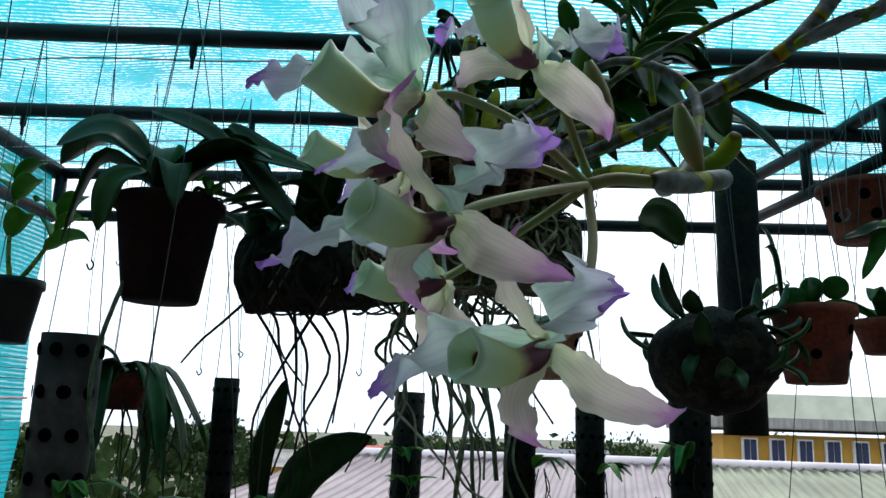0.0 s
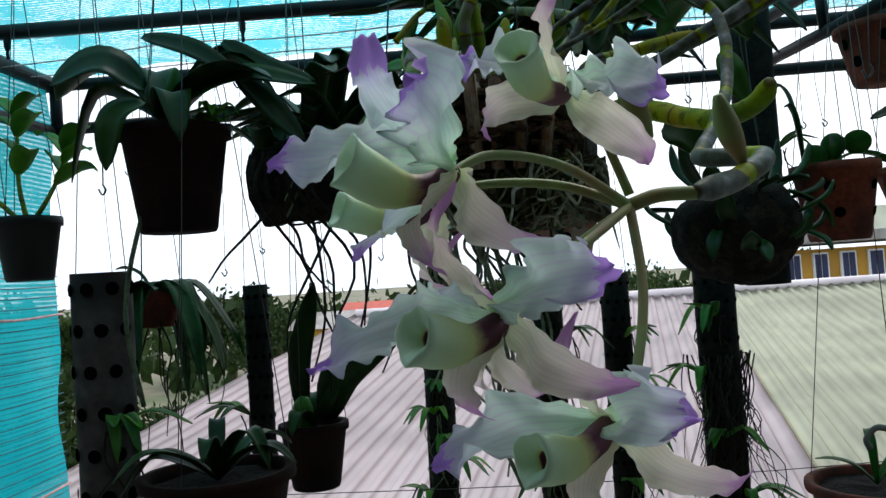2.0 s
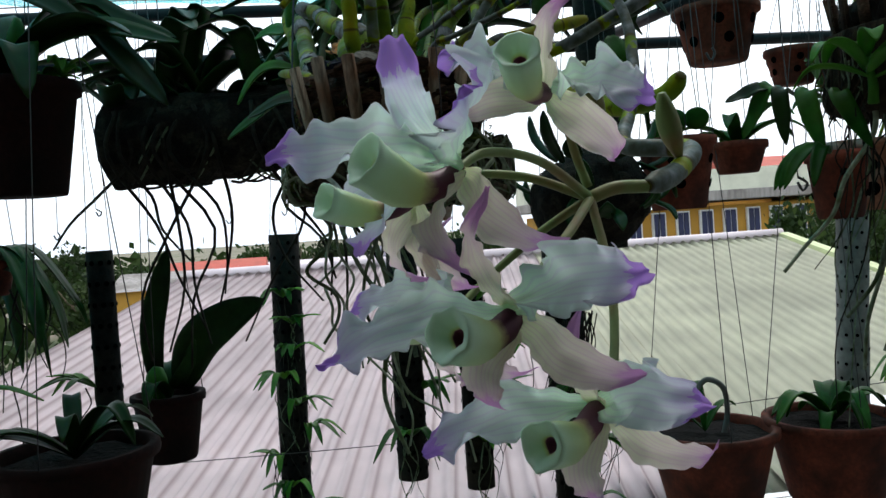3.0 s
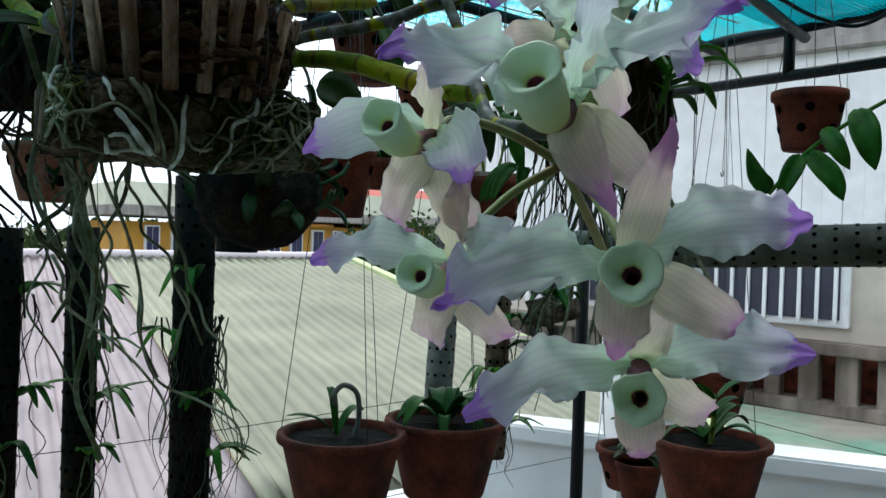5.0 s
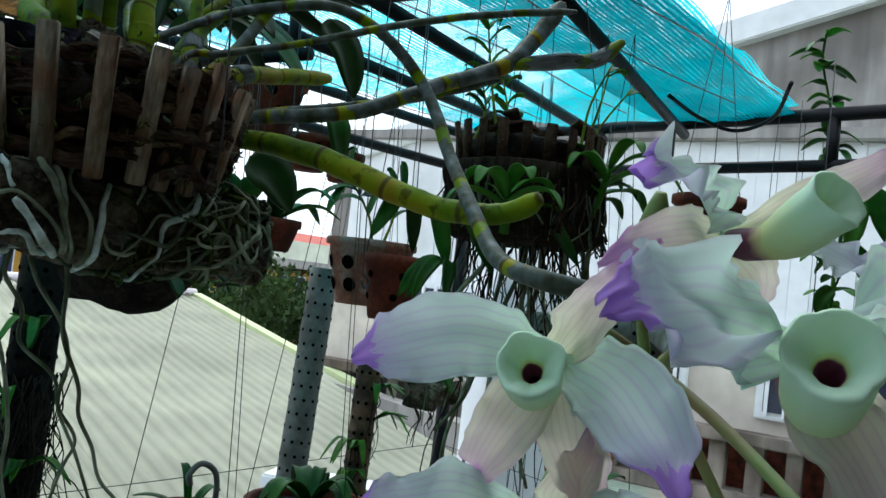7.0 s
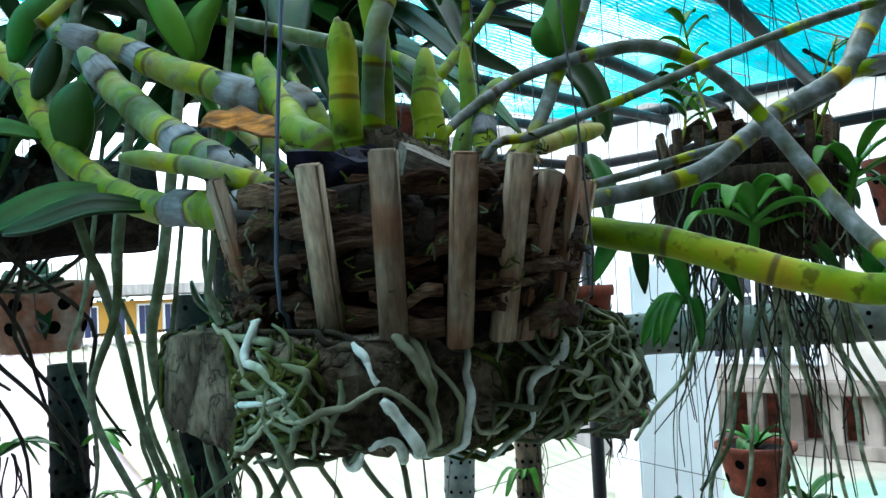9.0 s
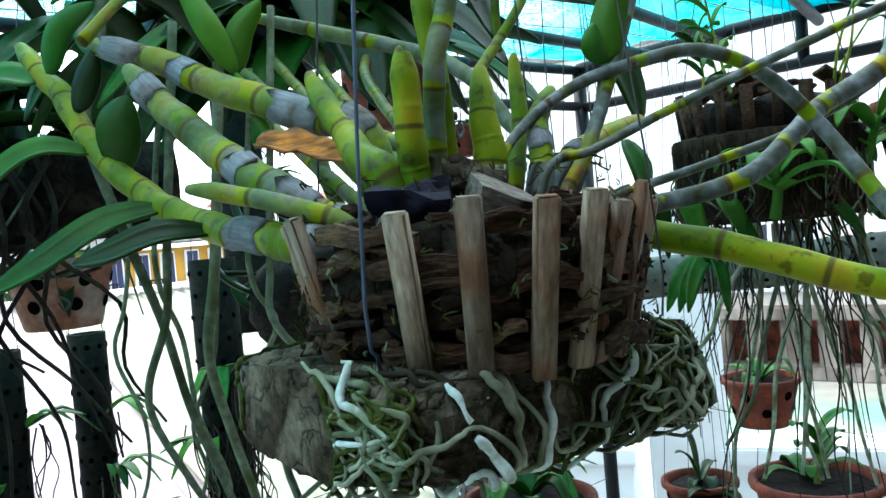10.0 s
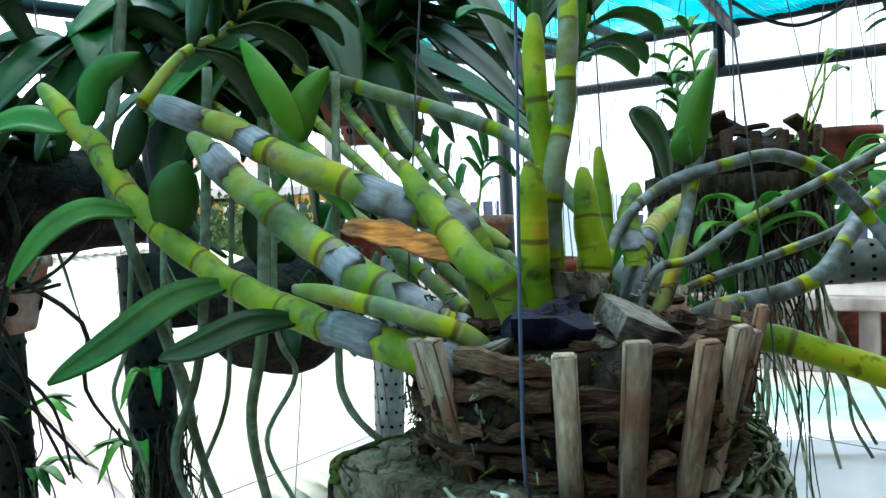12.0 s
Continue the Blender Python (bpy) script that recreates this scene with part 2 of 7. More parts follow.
def net_material(name, top, tone=1.0):
    """Knitted cyan shade cloth: lets part of the daylight through the holes and glows with the rest."""
    m = bpy.data.materials.new(name)
    m.use_nodes = True
    nt = m.node_tree
    b = nt.nodes["Principled BSDF"]
    co = nt.nodes.new("ShaderNodeTexCoord")
    n = nt.nodes.new("ShaderNodeTexNoise")
    n.inputs["Scale"].default_value, n.inputs["Detail"].default_value = 2.2, 5
    nt.links.new(co.outputs["UV"], n.inputs[0])
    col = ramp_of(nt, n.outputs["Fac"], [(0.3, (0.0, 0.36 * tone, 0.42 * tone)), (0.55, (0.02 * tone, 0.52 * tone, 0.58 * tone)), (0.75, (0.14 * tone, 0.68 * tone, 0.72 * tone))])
    nt.links.new(col, b.inputs["Base Color"])
    b.inputs["Roughness"].default_value = 0.5
    tr = nt.nodes.new("ShaderNodeBsdfTranslucent")
    nt.links.new(col, tr.inputs[0])
    ms = nt.nodes.new("ShaderNodeMixShader")
    ms.inputs[0].default_value = 0.8
    nt.links.new(b.outputs[0], ms.inputs[1])
    nt.links.new(tr.outputs[0], ms.inputs[2])
    # the knit: fine bars along one way, thin threads across
    w1 = nt.nodes.new("ShaderNodeTexWave")
    w1.inputs["Scale"].default_value, w1.inputs["Distortion"].default_value, w1.inputs["Detail"].default_value = 30, 0.8, 2
    w1.bands_direction = 'Y'
    nt.links.new(co.outputs["UV"], w1.inputs[0])
    n3 = nt.nodes.new("ShaderNodeTexNoise")
    n3.inputs["Scale"].default_value, n3.inputs["Detail"].default_value = 110, 4
    nt.links.new(co.outputs["UV"], n3.inputs[0])
    add = nt.nodes.new("ShaderNodeMath")
    add.operation = 'MULTIPLY'
    nt.links.new(w1.outputs["Fac"], add.inputs[0])
    nt.links.new(n3.outputs["Fac"], add.inputs[1])
    n5 = nt.nodes.new("ShaderNodeTexNoise")            # slack places where the knit has opened
    n5.inputs["Scale"].default_value, n5.inputs["Detail"].default_value, n5.inputs["Roughness"].default_value = 7, 7, 0.65
    nt.links.new(co.outputs["UV"], n5.inputs[0])
    open_knit = ramp_of(nt, n5.outputs["Fac"], [(0.38, (0.45, 0.45, 0.45)), (0.62, (1, 1, 1))])
    mo = nt.nodes.new("ShaderNodeMath")
    mo.operation = 'MULTIPLY'
    nt.links.new(add.outputs[0], mo.inputs[0])
    nt.links.new(open_knit, mo.inputs[1])
    hole = ramp_of(nt, mo.outputs[0], [(0.08, (0.03 * top,) * 3), (0.2, (0.12 * top,) * 3), (0.36, (0.75 * top,) * 3)])
    tp = nt.nodes.new("ShaderNodeBsdfTransparent")
    m2 = nt.nodes.new("ShaderNodeMixShader")
    nt.links.new(hole, m2.inputs[0])
    nt.links.new(ms.outputs[0], m2.inputs[1])
    nt.links.new(tp.outputs[0], m2.inputs[2])
    nt.links.new(m2.outputs[0], nt.nodes["Material Output"].inputs[0])
    return m


M_NET = net_material("cyan_shade_net", 1.1)
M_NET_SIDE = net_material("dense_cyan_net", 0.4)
M_NET_FOLD = net_material("doubled_cyan_net", 0.55, 0.5)


def cane_material():
    """Jointed orchid cane: olive green, papery grey sheaths that stop short of the joints, brown flecks. UV.y runs along it, one unit a joint."""
    m = bpy.data.materials.new("jointed_cane")
    m.use_nodes = True
    nt = m.node_tree
    b = nt.nodes["Principled BSDF"]
    co = nt.nodes.new("ShaderNodeTexCoord")
    sep = nt.nodes.new("ShaderNodeSeparateXYZ")
    nt.links.new(co.outputs["UV"], sep.inputs[0])
    n = nt.nodes.new("ShaderNodeTexNoise")
    n.inputs["Scale"].default_value, n.inputs["Detail"].default_value = 130, 6
    nt.links.new(co.outputs["Object"], n.inputs[0])
    wob = nt.nodes.new("ShaderNodeMath")
    wob.operation = 'MULTIPLY_ADD'
    wob.inputs[1].default_value = 0.9
    nt.links.new(n.outputs["Fac"], wob.inputs[0])
    fr = nt.nodes.new("ShaderNodeMath")
    fr.operation = 'FRACT'
    nt.links.new(sep.outputs[1], fr.inputs[0])
    nt.links.new(fr.outputs[0], wob.inputs[2])
    n4 = nt.nodes.new("ShaderNodeTexNoise")
    n4.inputs["Scale"].default_value, n4.inputs["Detail"].default_value = 38, 4
    nt.links.new(co.outputs["Object"], n4.inputs[0])
    green = ramp_of(nt, n4.outputs["Fac"], [(0.3, (0.05, 0.1, 0.002)), (0.43, (0.09, 0.17, 0.002)), (0.56, (0.18, 0.25, 0.003)), (0.66, (0.22, 0.2, 0.006)), (0.74, (0.16, 0.07, 0.008))])
    fleck = ramp_of(nt, n.outputs["Fac"], [(0.58, (1, 1, 1)), (0.66, (0.35, 0.22, 0.15))])
    gm = nt.nodes.new("ShaderNodeMixRGB")
    gm.blend_type = 'MULTIPLY'
    gm.inputs[0].default_value = 0.8
    nt.links.new(green, gm.inputs[1])
    nt.links.new(fleck, gm.inputs[2])
    green = gm.outputs[0]
    grey = ramp_of(nt, n.outputs["Fac"], [(0.3, (0.03, 0.033, 0.025)), (0.44, (0.055, 0.07, 0.06)), (0.56, (0.09, 0.115, 0.12)), (0.7, (0.18, 0.21, 0.225))])
    sheath = ramp_of(nt, wob.outputs[0], [(0.62, (0, 0, 0)), (0.66, (1, 1, 1)), (1.0, (1, 1, 1))])
    at = nt.nodes.new("ShaderNodeAttribute")
    at.attribute_type = 'OBJECT'
    at.attribute_name = "sheath"
    k = nt.nodes.new("ShaderNodeMath")
    k.operation = 'MULTIPLY'
    nt.links.new(sheath, k.inputs[0])
    nt.links.new(at.outputs["Fac"], k.inputs[1])
    mx = nt.nodes.new("ShaderNodeMixRGB")
    nt.links.new(k.outputs[0], mx.inputs[0])
    nt.links.new(green, mx.inputs[1])
    nt.links.new(grey, mx.inputs[2])
    ring = ramp_of(nt, fr.outputs[0], [(0.0, (1, 1, 1)), (0.035, (1, 1, 1)), (0.06, (0, 0, 0)), (0.97, (0, 0, 0)), (1.0, (1, 1, 1))])
    mx2 = nt.nodes.new("ShaderNodeMixRGB")
    mx2.inputs[2].default_value = (0.05, 0.03, 0.012, 1)
    rk = nt.nodes.new("ShaderNodeMath")
    rk.operation = 'MULTIPLY'
    rk.inputs[1].default_value = 0.8
    nt.links.new(ring, rk.inputs[0])
    nt.links.new(rk.outputs[0], mx2.inputs[0])
    nt.links.new(mx.outputs[0], mx2.inputs[1])
    nt.links.new(mx2.outputs[0], b.inputs["Base Color"])
    b.inputs["Roughness"].default_value = 0.5
    b.inputs["Specular IOR Level"].default_value = 0.08
    bp = nt.nodes.new("ShaderNodeBump")
    bp.inputs["Strength"].default_value, bp.inputs["Distance"].default_value = 0.5, 0.0015
    nt.links.new(n.outputs["Fac"], bp.inputs["Height"])
    nt.links.new(bp.outputs[0], b.inputs["Normal"])
    return m


M_CANE = cane_material()

# ---------- mesh tools ----------
rnd = random.Random(7)


def part(name, bm, material, parent=None, label="", smooth=True, place=None):
    me = bpy.data.meshes.new(name)
    bm.to_mesh(me)
    bm.free()
    if smooth:
        me.polygons.foreach_set("use_smooth", [True] * len(me.polygons))
    for one in material if isinstance(material, (list, tuple)) else [material]:
        me.materials.append(one)
    ob = new(name, me)
    if place is not None:
        ob.matrix_basis = place
    if parent:
        ob.parent = parent
    if label:
        ob["label"] = label
    return ob


def thing(name, place, label, category, group="", kind=""):
    ob = new(name)
    ob.empty_display_size = 0.05
    ob.matrix_basis = place
    return tagged(ob, label, category, group, kind)


def smooth_line(points, steps=6):
    """A Catmull-Rom line through a few points."""
    pts = [Vector(p) for p in points]
    if len(pts) == 2:
        return [pts[0].lerp(pts[1], k / steps) for k in range(steps + 1)]
    ext = [pts[0] * 2 - pts[1], *pts, pts[-1] * 2 - pts[-2]]
    out = []
    for i in range(1, len(ext) - 2):
        a, b, c, d = ext[i - 1:i + 3]
        for k in range(steps):
            t = k / steps
            out.append(0.5 * ((2 * b) + (c - a) * t + (2 * a - 5 * b + 4 * c - d) * t * t + (3 * b - a - 3 * c + d) * t ** 3))
    out.append(pts[-1])
    return out


def add_tube(bm, line, radius, sides=8, uv_step=None, cap=True):
    """A round tube along a line; radius is a number or a function of 0..1. uv_step: metres of one unit of v."""
    uv = bm.loops.layers.uv.verify() if uv_step else None
    n = len(line)
    rings, v_at, run = [], [], 0.0
    ref = Vector((0, 0, 1))
    first = (line[1] - line[0]).normalized()
    if abs(first.dot(ref)) > 0.9:
        ref = Vector((1, 0, 0))
    side = first.cross(ref).normalized()
    for i, p in enumerate(line):
        d = (line[min(i + 1, n - 1)] - line[max(i - 1, 0)]).normalized()
        side = (side - d * side.dot(d)).normalized()
        up = d.cross(side)
        r = radius(i / (n - 1)) if callable(radius) else radius
        rings.append([bm.verts.new(p + (side * math.cos(a) + up * math.sin(a)) * r) for a in (2 * math.pi * k / sides for k in range(sides))])
        if i:
            run += (p - line[i - 1]).length
        v_at.append(run)
    for i in range(n - 1):
        for k in range(sides):
            f = bm.faces.new((rings[i][k], rings[i][(k + 1) % sides], rings[i + 1][(k + 1) % sides], rings[i + 1][k]))
            if uv:
                for lp, (u, v) in zip(f.loops, ((k, i), (k + 1, i), (k + 1, i + 1), (k, i + 1))):
                    lp[uv].uv = (u / sides, v_at[v] / uv_step)
    if cap:
        for ring, flip in ((rings[0], True), (rings[-1], False)):
            bm.faces.new(ring[::-1] if flip else ring)
    return rings


def tube_mesh(points, radius, sides=8, steps=6, uv_step=None):
    bm = bmesh.new()
    add_tube(bm, smooth_line(points, steps), radius, sides, uv_step)
    return bm


def add_lathe(bm, profile, sides=28, close=False):
    rings = []
    for r, z in profile:
        rings.append([bm.verts.new((r * math.cos(a), r * math.sin(a), z)) for a in (2 * math.pi * k / sides for k in range(sides))])
    for a, b in zip(rings, rings[1:]):
        for k in range(sides):
            bm.faces.new((a[k], a[(k + 1) % sides], b[(k + 1) % sides], b[k]))
    if close:
        bm.faces.new(rings[-1])
    return rings


def add_box(bm, m, sx, sy, sz, bevel=0.0):
    """A box centred on the matrix m."""
    vs = [bm.verts.new(m @ Vector((x * sx / 2, y * sy / 2, z * sz / 2))) for x in (-1, 1) for y in (-1, 1) for z in (-1, 1)]
    fs = [bm.faces.new([vs[i] for i in q]) for q in ((0, 1, 3, 2), (4, 6, 7, 5), (0, 4, 5, 1), (2, 3, 7, 6), (0, 2, 6, 4), (1, 5, 7, 3))]
    if bevel:
        bmesh.ops.bevel(bm, geom=list({e for f in fs for e in f.edges}), offset=bevel, segments=2, affect='EDGES')


def box_mesh(m, sx, sy, sz, bevel=0.0):
    bm = bmesh.new()
    add_box(bm, m, sx, sy, sz, bevel)
    return bm


def add_blade(bm, line, width, fold=0.25, normal=Vector((0, 0, 1)), across=4, shape=None, wave=0.0, thick=0.0012):
    """A leaf blade along a line: keeled, tapered to both ends, with thickness."""
    n = len(line)
    shape = shape or (lambda t: 2.3 * (t + 0.02) ** 0.55 * max(0.0, 1 - t) ** 0.68)
    rows = []
    for i, p in enumerate(line):
        t = i / (n - 1)
        d = (line[min(i + 1, n - 1)] - line[max(i - 1, 0)]).normalized()
        s = d.cross(normal)
        s = s.normalized() if s.length > 1e-4 else Vector((1, 0, 0))
        up = s.cross(d).normalized()
        w = max(0.0006, width * 0.5 * shape(t))
        row = []
        for k in range(across + 1):
            u = 2 * k / across - 1
            lift = abs(u) * fold * w + wave * w * math.sin(t * 19 + (3 if u > 0 else 0)) * abs(u)
            row.append((p + s * (u * w) + up * lift, up))
        rows.append(row)
    tops = [[bm.verts.new(q) for q, _ in row] for row in rows]
    bots = [[bm.verts.new(q - u * thick) for q, u in row] for row in rows]
    for i in range(n - 1):
        for k in range(across):
            bm.faces.new((tops[i][k], tops[i][k + 1], tops[i + 1][k + 1], tops[i + 1][k]))
            bm.faces.new((bots[i][k], bots[i + 1][k], bots[i + 1][k + 1], bots[i][k + 1]))
        for k, flip in ((0, False), (across, True)):
            q = (tops[i][k], tops[i + 1][k], bots[i + 1][k], bots[i][k])
            bm.faces.new(q[::-1] if flip else q)
    for i in (0, n - 1):
        for k in range(across):
            q = (tops[i][k], bots[i][k], bots[i][k + 1], tops[i][k + 1])
            bm.faces.new(q if i == 0 else q[::-1])


def leaf_mesh(points, width, fold=0.25, normal=(0, 0, 1), wave=0.0, steps=5, shape=None, thick=0.0012):
    bm = bmesh.new()
    add_blade(bm, smooth_line(points, steps), width, fold, Vector(normal), 4, shape, wave, thick)
    return bm

# ---------- the setting ----------
def corrugated(name, xs_top, xs_bot, y_top, y_bot, z_top, z_bot, pitch, depth, material, label):
    """A sloping sheet with real waves; the ribs run down the slope, the sides follow two given lines."""
    bm = bmesh.new()
    uvl = bm.loops.layers.uv.verify()
    n = int((xs_top[1] - xs_top[0]) / pitch) * 6
    rows = 14
    grid = []
    for j in range(rows + 1):
        t = j / rows
        row = []
        for i in range(n + 1):
            u = i / n
            x = (xs_top[0] + (xs_top[1] - xs_top[0]) * u) * (1 - t) + (xs_bot[0] + (xs_bot[1] - xs_bot[0]) * u) * t
            w = (0.5 if i % 6 == 0 else -0.1 if i % 6 in (1, 5) else -0.5) * depth
            lap = 0.012 * ((j % 5) / 5)
            row.append(bm.verts.new((x, y_top + (y_bot - y_top) * t, z_top + (z_bot - z_top) * t + w - lap)))
        grid.append(row)
    for a, b in zip(grid, grid[1:]):
        for i in range(n):
            f = bm.faces.new((a[i], b[i], b[i + 1], a[i + 1]))
            for lp, u in zip(f.loops, (i, i, i + 1, i + 1)):
                lp[uvl].uv = (u / 6, 0.0)
    bmesh.ops.solidify(bm, geom=bm.faces[:], thickness=0.008)
    return tagged(part(name, bm, material), label, "roof", kind="structure")


bm = bmesh.new()
bmesh.ops.create_grid(bm, x_segments=40, y_segments=40, size=900)
ground = tagged(part("ground", bm, M_GROUND, place=pose(0, 300, -4.5)), "flat dry ground with scrub far below the terrace", "ground", kind="structure")
tagged(part("terrace_floor", box_mesh(pose(0.4, 0.1, -0.06), 6.2, 6.0, 0.12), M_TERRACE, smooth=False), "bare screed floor of the roof terrace", "floor", kind="structure")

corrugated("roof_pink", (-1.45, 2.0), (-2.4, 1.18), 8.65, 3.0, 1.38, 0.67, 0.1, 0.034, M_ROOF_PINK, "faded pinkish corrugated sheet roof below the terrace")
corrugated("roof_cream", (2.0, 4.70), (1.18, 3.75), 8.66, 3.0, 1.385, 0.675, 0.1, 0.034, M_ROOF_CREAM, "pale green corrugated sheet roof below the terrace")
tagged(part("ridge_cap", tube_mesh([(-1.45, 8.68, 1.39), (4.72, 8.68, 1.4)], 0.05, 8), M_ROOF_PINK), "rounded sheet ridge cap of the roof", "ridge cap", kind="structure")
bm = bmesh.new()
add_box(bm, look((4.24, 5.83, 1.03), (4.72, 8.66, 1.385)) @ pose(0, 0, 0), 0.1, 0.05, 5.75)
tagged(part("rake_trim", bm, M_ROOF_TRIM, smooth=False), "lime green edge capping of the sheet roof", "roof trim", kind="structure")
# house under that roof
tagged(part("house_wall_front", box_mesh(pose(0.6, 3.25, -1.95), 5.6, 0.15, 5.1), M_WHITE_WALL, smooth=False), "plain wall of the house under the sheet roof", "wall", kind="structure")
tagged(part("house_wall_side", box_mesh(look((4.2, 5.9, -1.75), (4.7, 8.6, -1.75)), 0.15, 5.4, 5.4), M_CONCRETE, smooth=False), "side wall of the house under the sheet roof", "wall", kind="structure")

# parapet of the terrace
def parapet(name, a, b, z_top):
    a, b = Vector((*a, 0)), Vector((*b, 0))
    mid, d = (a + b) / 2, b - a
    bm = bmesh.new()
    rot = Matrix.Translation(mid) @ Matrix.Rotation(math.atan2(d.y, d.x), 4, 'Z')
    add_box(bm, rot @ pose(0, 0, z_top / 2 - 0.03), d.length, 0.12, z_top - 0.06)
    add_box(bm, rot @ pose(0, 0, z_top - 0.03), d.length + 0.06, 0.18, 0.06, 0.008)
    return tagged(part(name, bm, M_WHITE_WALL, smooth=False), "white plastered parapet of the terrace with a flat coping", "parapet", kind="structure")


parapet("parapet_front", (-2.6, 2.85), (1.75, 2.85), 0.72)
parapet("parapet_side", (1.75, 2.85), (3.2, 0.4), 1.03)

# left side: white wall end and the net that hangs from the frame
tagged(part("wall_left", box_mesh(pose(-1.075, 1.13, 1.085), 0.2, 1.26, 2.17, 0.004), M_WHITE_WALL, smooth=False), "white plastered wall end beside the net", "wall", kind="structure")


def cloth(name, corner, u, v, nu, nv, sag, label, uv_scale=1.0, waves=0.01, material=None, v_end=None):
    """A sheet of net over the parallelogram corner, corner+u, corner+v, sagging between its supports."""
    bm = bmesh.new()
    uvl = bm.loops.layers.uv.verify()
    corner, u, v = Vector(corner), Vector(u), Vector(v)
    v_end = Vector(v_end or v)
    nrm = u.cross(v).normalized()
    grid = []
    for j in range(nv + 1):
        row = []
        for i in range(nu + 1):
            a, b = i / nu, j / nv
            h = sag * (math.sin(math.pi * a) * 0.3 + abs(math.sin(math.pi * b * 4)) * 0.7)
            h += waves * noise.noise((a * u.length * 5, b * v.length * 5, 1.7))
            row.append((bm.verts.new(corner + u * a + v.lerp(v_end, a) * b - nrm * h), (a * u.length * uv_scale, b * v.length * uv_scale)))
        grid.append(row)
    for r, s in zip(grid, grid[1:]):
        for i in range(nu):
            q = (r[i], r[i + 1], s[i + 1], s[i])
            f = bm.faces.new([x[0] for x in q])
            for lp, x in zip(f.loops, q):
                lp[uvl].uv = x[1]
    return tagged(part(name, bm, material or M_NET), label, "shade net", kind="structure")


NET_Z = 2.225
cloth("shade_net_roof", (-0.98, 0.8, NET_Z), (2.8, 0.38, 0), (0, 1.38, 0), 60, 36, 0.016, "translucent cyan shade net stretched over the pipe frame", 1.0, 0.022, None, (0, 1.0, 0))
cloth("shade_net_fold", (0.82, 1.05, NET_Z - 0.02), (1.0, 0.135, 0), (0, 0.34, 0), 40, 26, 0.006, "doubled fold of cyan shade net under the roof net", 1.0, 0.012, M_NET_FOLD)
M_SEAM = mat("pink_seam_cord", (0.5, 0.3, 0.3), 0.8, 60, 0.3)
for y0 in (1.13, 1.27, 1.5, 1.78, 1.93, 2.06):
    tagged(part("net_seam", tube_mesh([(-0.96 + 0.2 * k, y0 + 0.05 * noise.noise((k * 0.5, y0 * 9, 0)), NET_Z - 0.03 + 0.008 * noise.noise((k * 0.9, y0 * 7, 3))) for k in range(14)], 0.0016, 5, 4), M_SEAM), "thin faded pink seam cord along the net", "seam", kind="structure")
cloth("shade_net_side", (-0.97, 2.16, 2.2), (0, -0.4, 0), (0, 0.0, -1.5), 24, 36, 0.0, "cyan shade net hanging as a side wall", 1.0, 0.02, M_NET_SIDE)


def pipe(name, a, b, r=0.016, label="black painted steel pipe of the net frame"):
    return tagged(part(name, tube_mesh([a, b], r * 1.0, 12, 2), M_STEEL), label, "frame pipe", kind="structure")


RAFTERS = (((-0.98, 1.35), (0.72, 1.46), (1.82, 1.70)), ((-0.98, 1.68), (0.72, 1.765), (1.82, 1.87)), ((-0.98, 0.92), (0.78, 1.15), (1.82, 1.46)))
for a, b, c in RAFTERS:
    pipe("frame_rafter", (*a, 2.176), (*b, 2.176), 0.013)
    pipe("frame_rafter", (*b, 2.176), (*c, 2.176), 0.013)
# cross truss: two chords and short struts between them
pipe("truss_chord", (0.66, 2.17, 2.19), (0.89, 1.1, 2.19), 0.013)
pipe("truss_chord", (0.665, 2.17, 2.1), (0.78, 1.62, 2.1), 0.012)
for k in (0.26, 0.48):
    pipe("frame_strut", (0.665 + 0.22 * k, 2.17 - 1.07 * k, 2.1), (0.66 + 0.22 * k, 2.17 - 1.07 * k, 2.19), 0.011)
pipe("frame_edge", (-0.98, 2.17, 2.2), (1.82, 2.17, 2.2), 0.014)
pipe("frame_rail", (-0.98, 2.17, 2.095), (1.82, 2.17, 2.095), 0.014)
pipe("frame_edge", (-0.96, 0.3, 2.205), (-0.96, 2.17, 2.205), 0.018)
pipe("frame_rail", (-0.96, 0.3, 2.09), (-0.96, 2.17, 2.09), 0.014)
pipe("frame_edge", (1.82, 0.3, 2.205), (1.82, 2.17, 2.205), 0.016)
pipe("frame_rail", (1.82, 0.3, 2.09), (1.82, 2.17, 2.09), 0.014)
for x in (-0.95, 0.1, 1.0, 1.82):
    pipe("frame_strut", (x, 2.17, 2.09), (x, 2.17, 2.2), 0.014)
for y in (1.5, 1.1, 0.75):
    pipe("frame_strut", (1.82, y, 2.09), (1.82, y, 2.2), 0.014)
for x, y in ((-0.96, 0.3), (1.82, 0.3), (1.82, 2.17)):
    pipe("frame_post", (x, y, 0.0), (x, y, 2.2), 0.02)

tagged(part("slack_cable", tube_mesh([(1.50, 1.33, 2.185), (1.62, 1.32, 2.165), (1.70, 1.27, 2.15), (1.66, 1.17, 2.165), (1.52, 1.08, 2.195)], 0.0045, 8, 6), M_STEEL), "black cable slung in a loop under the net", "cable", kind="structure")

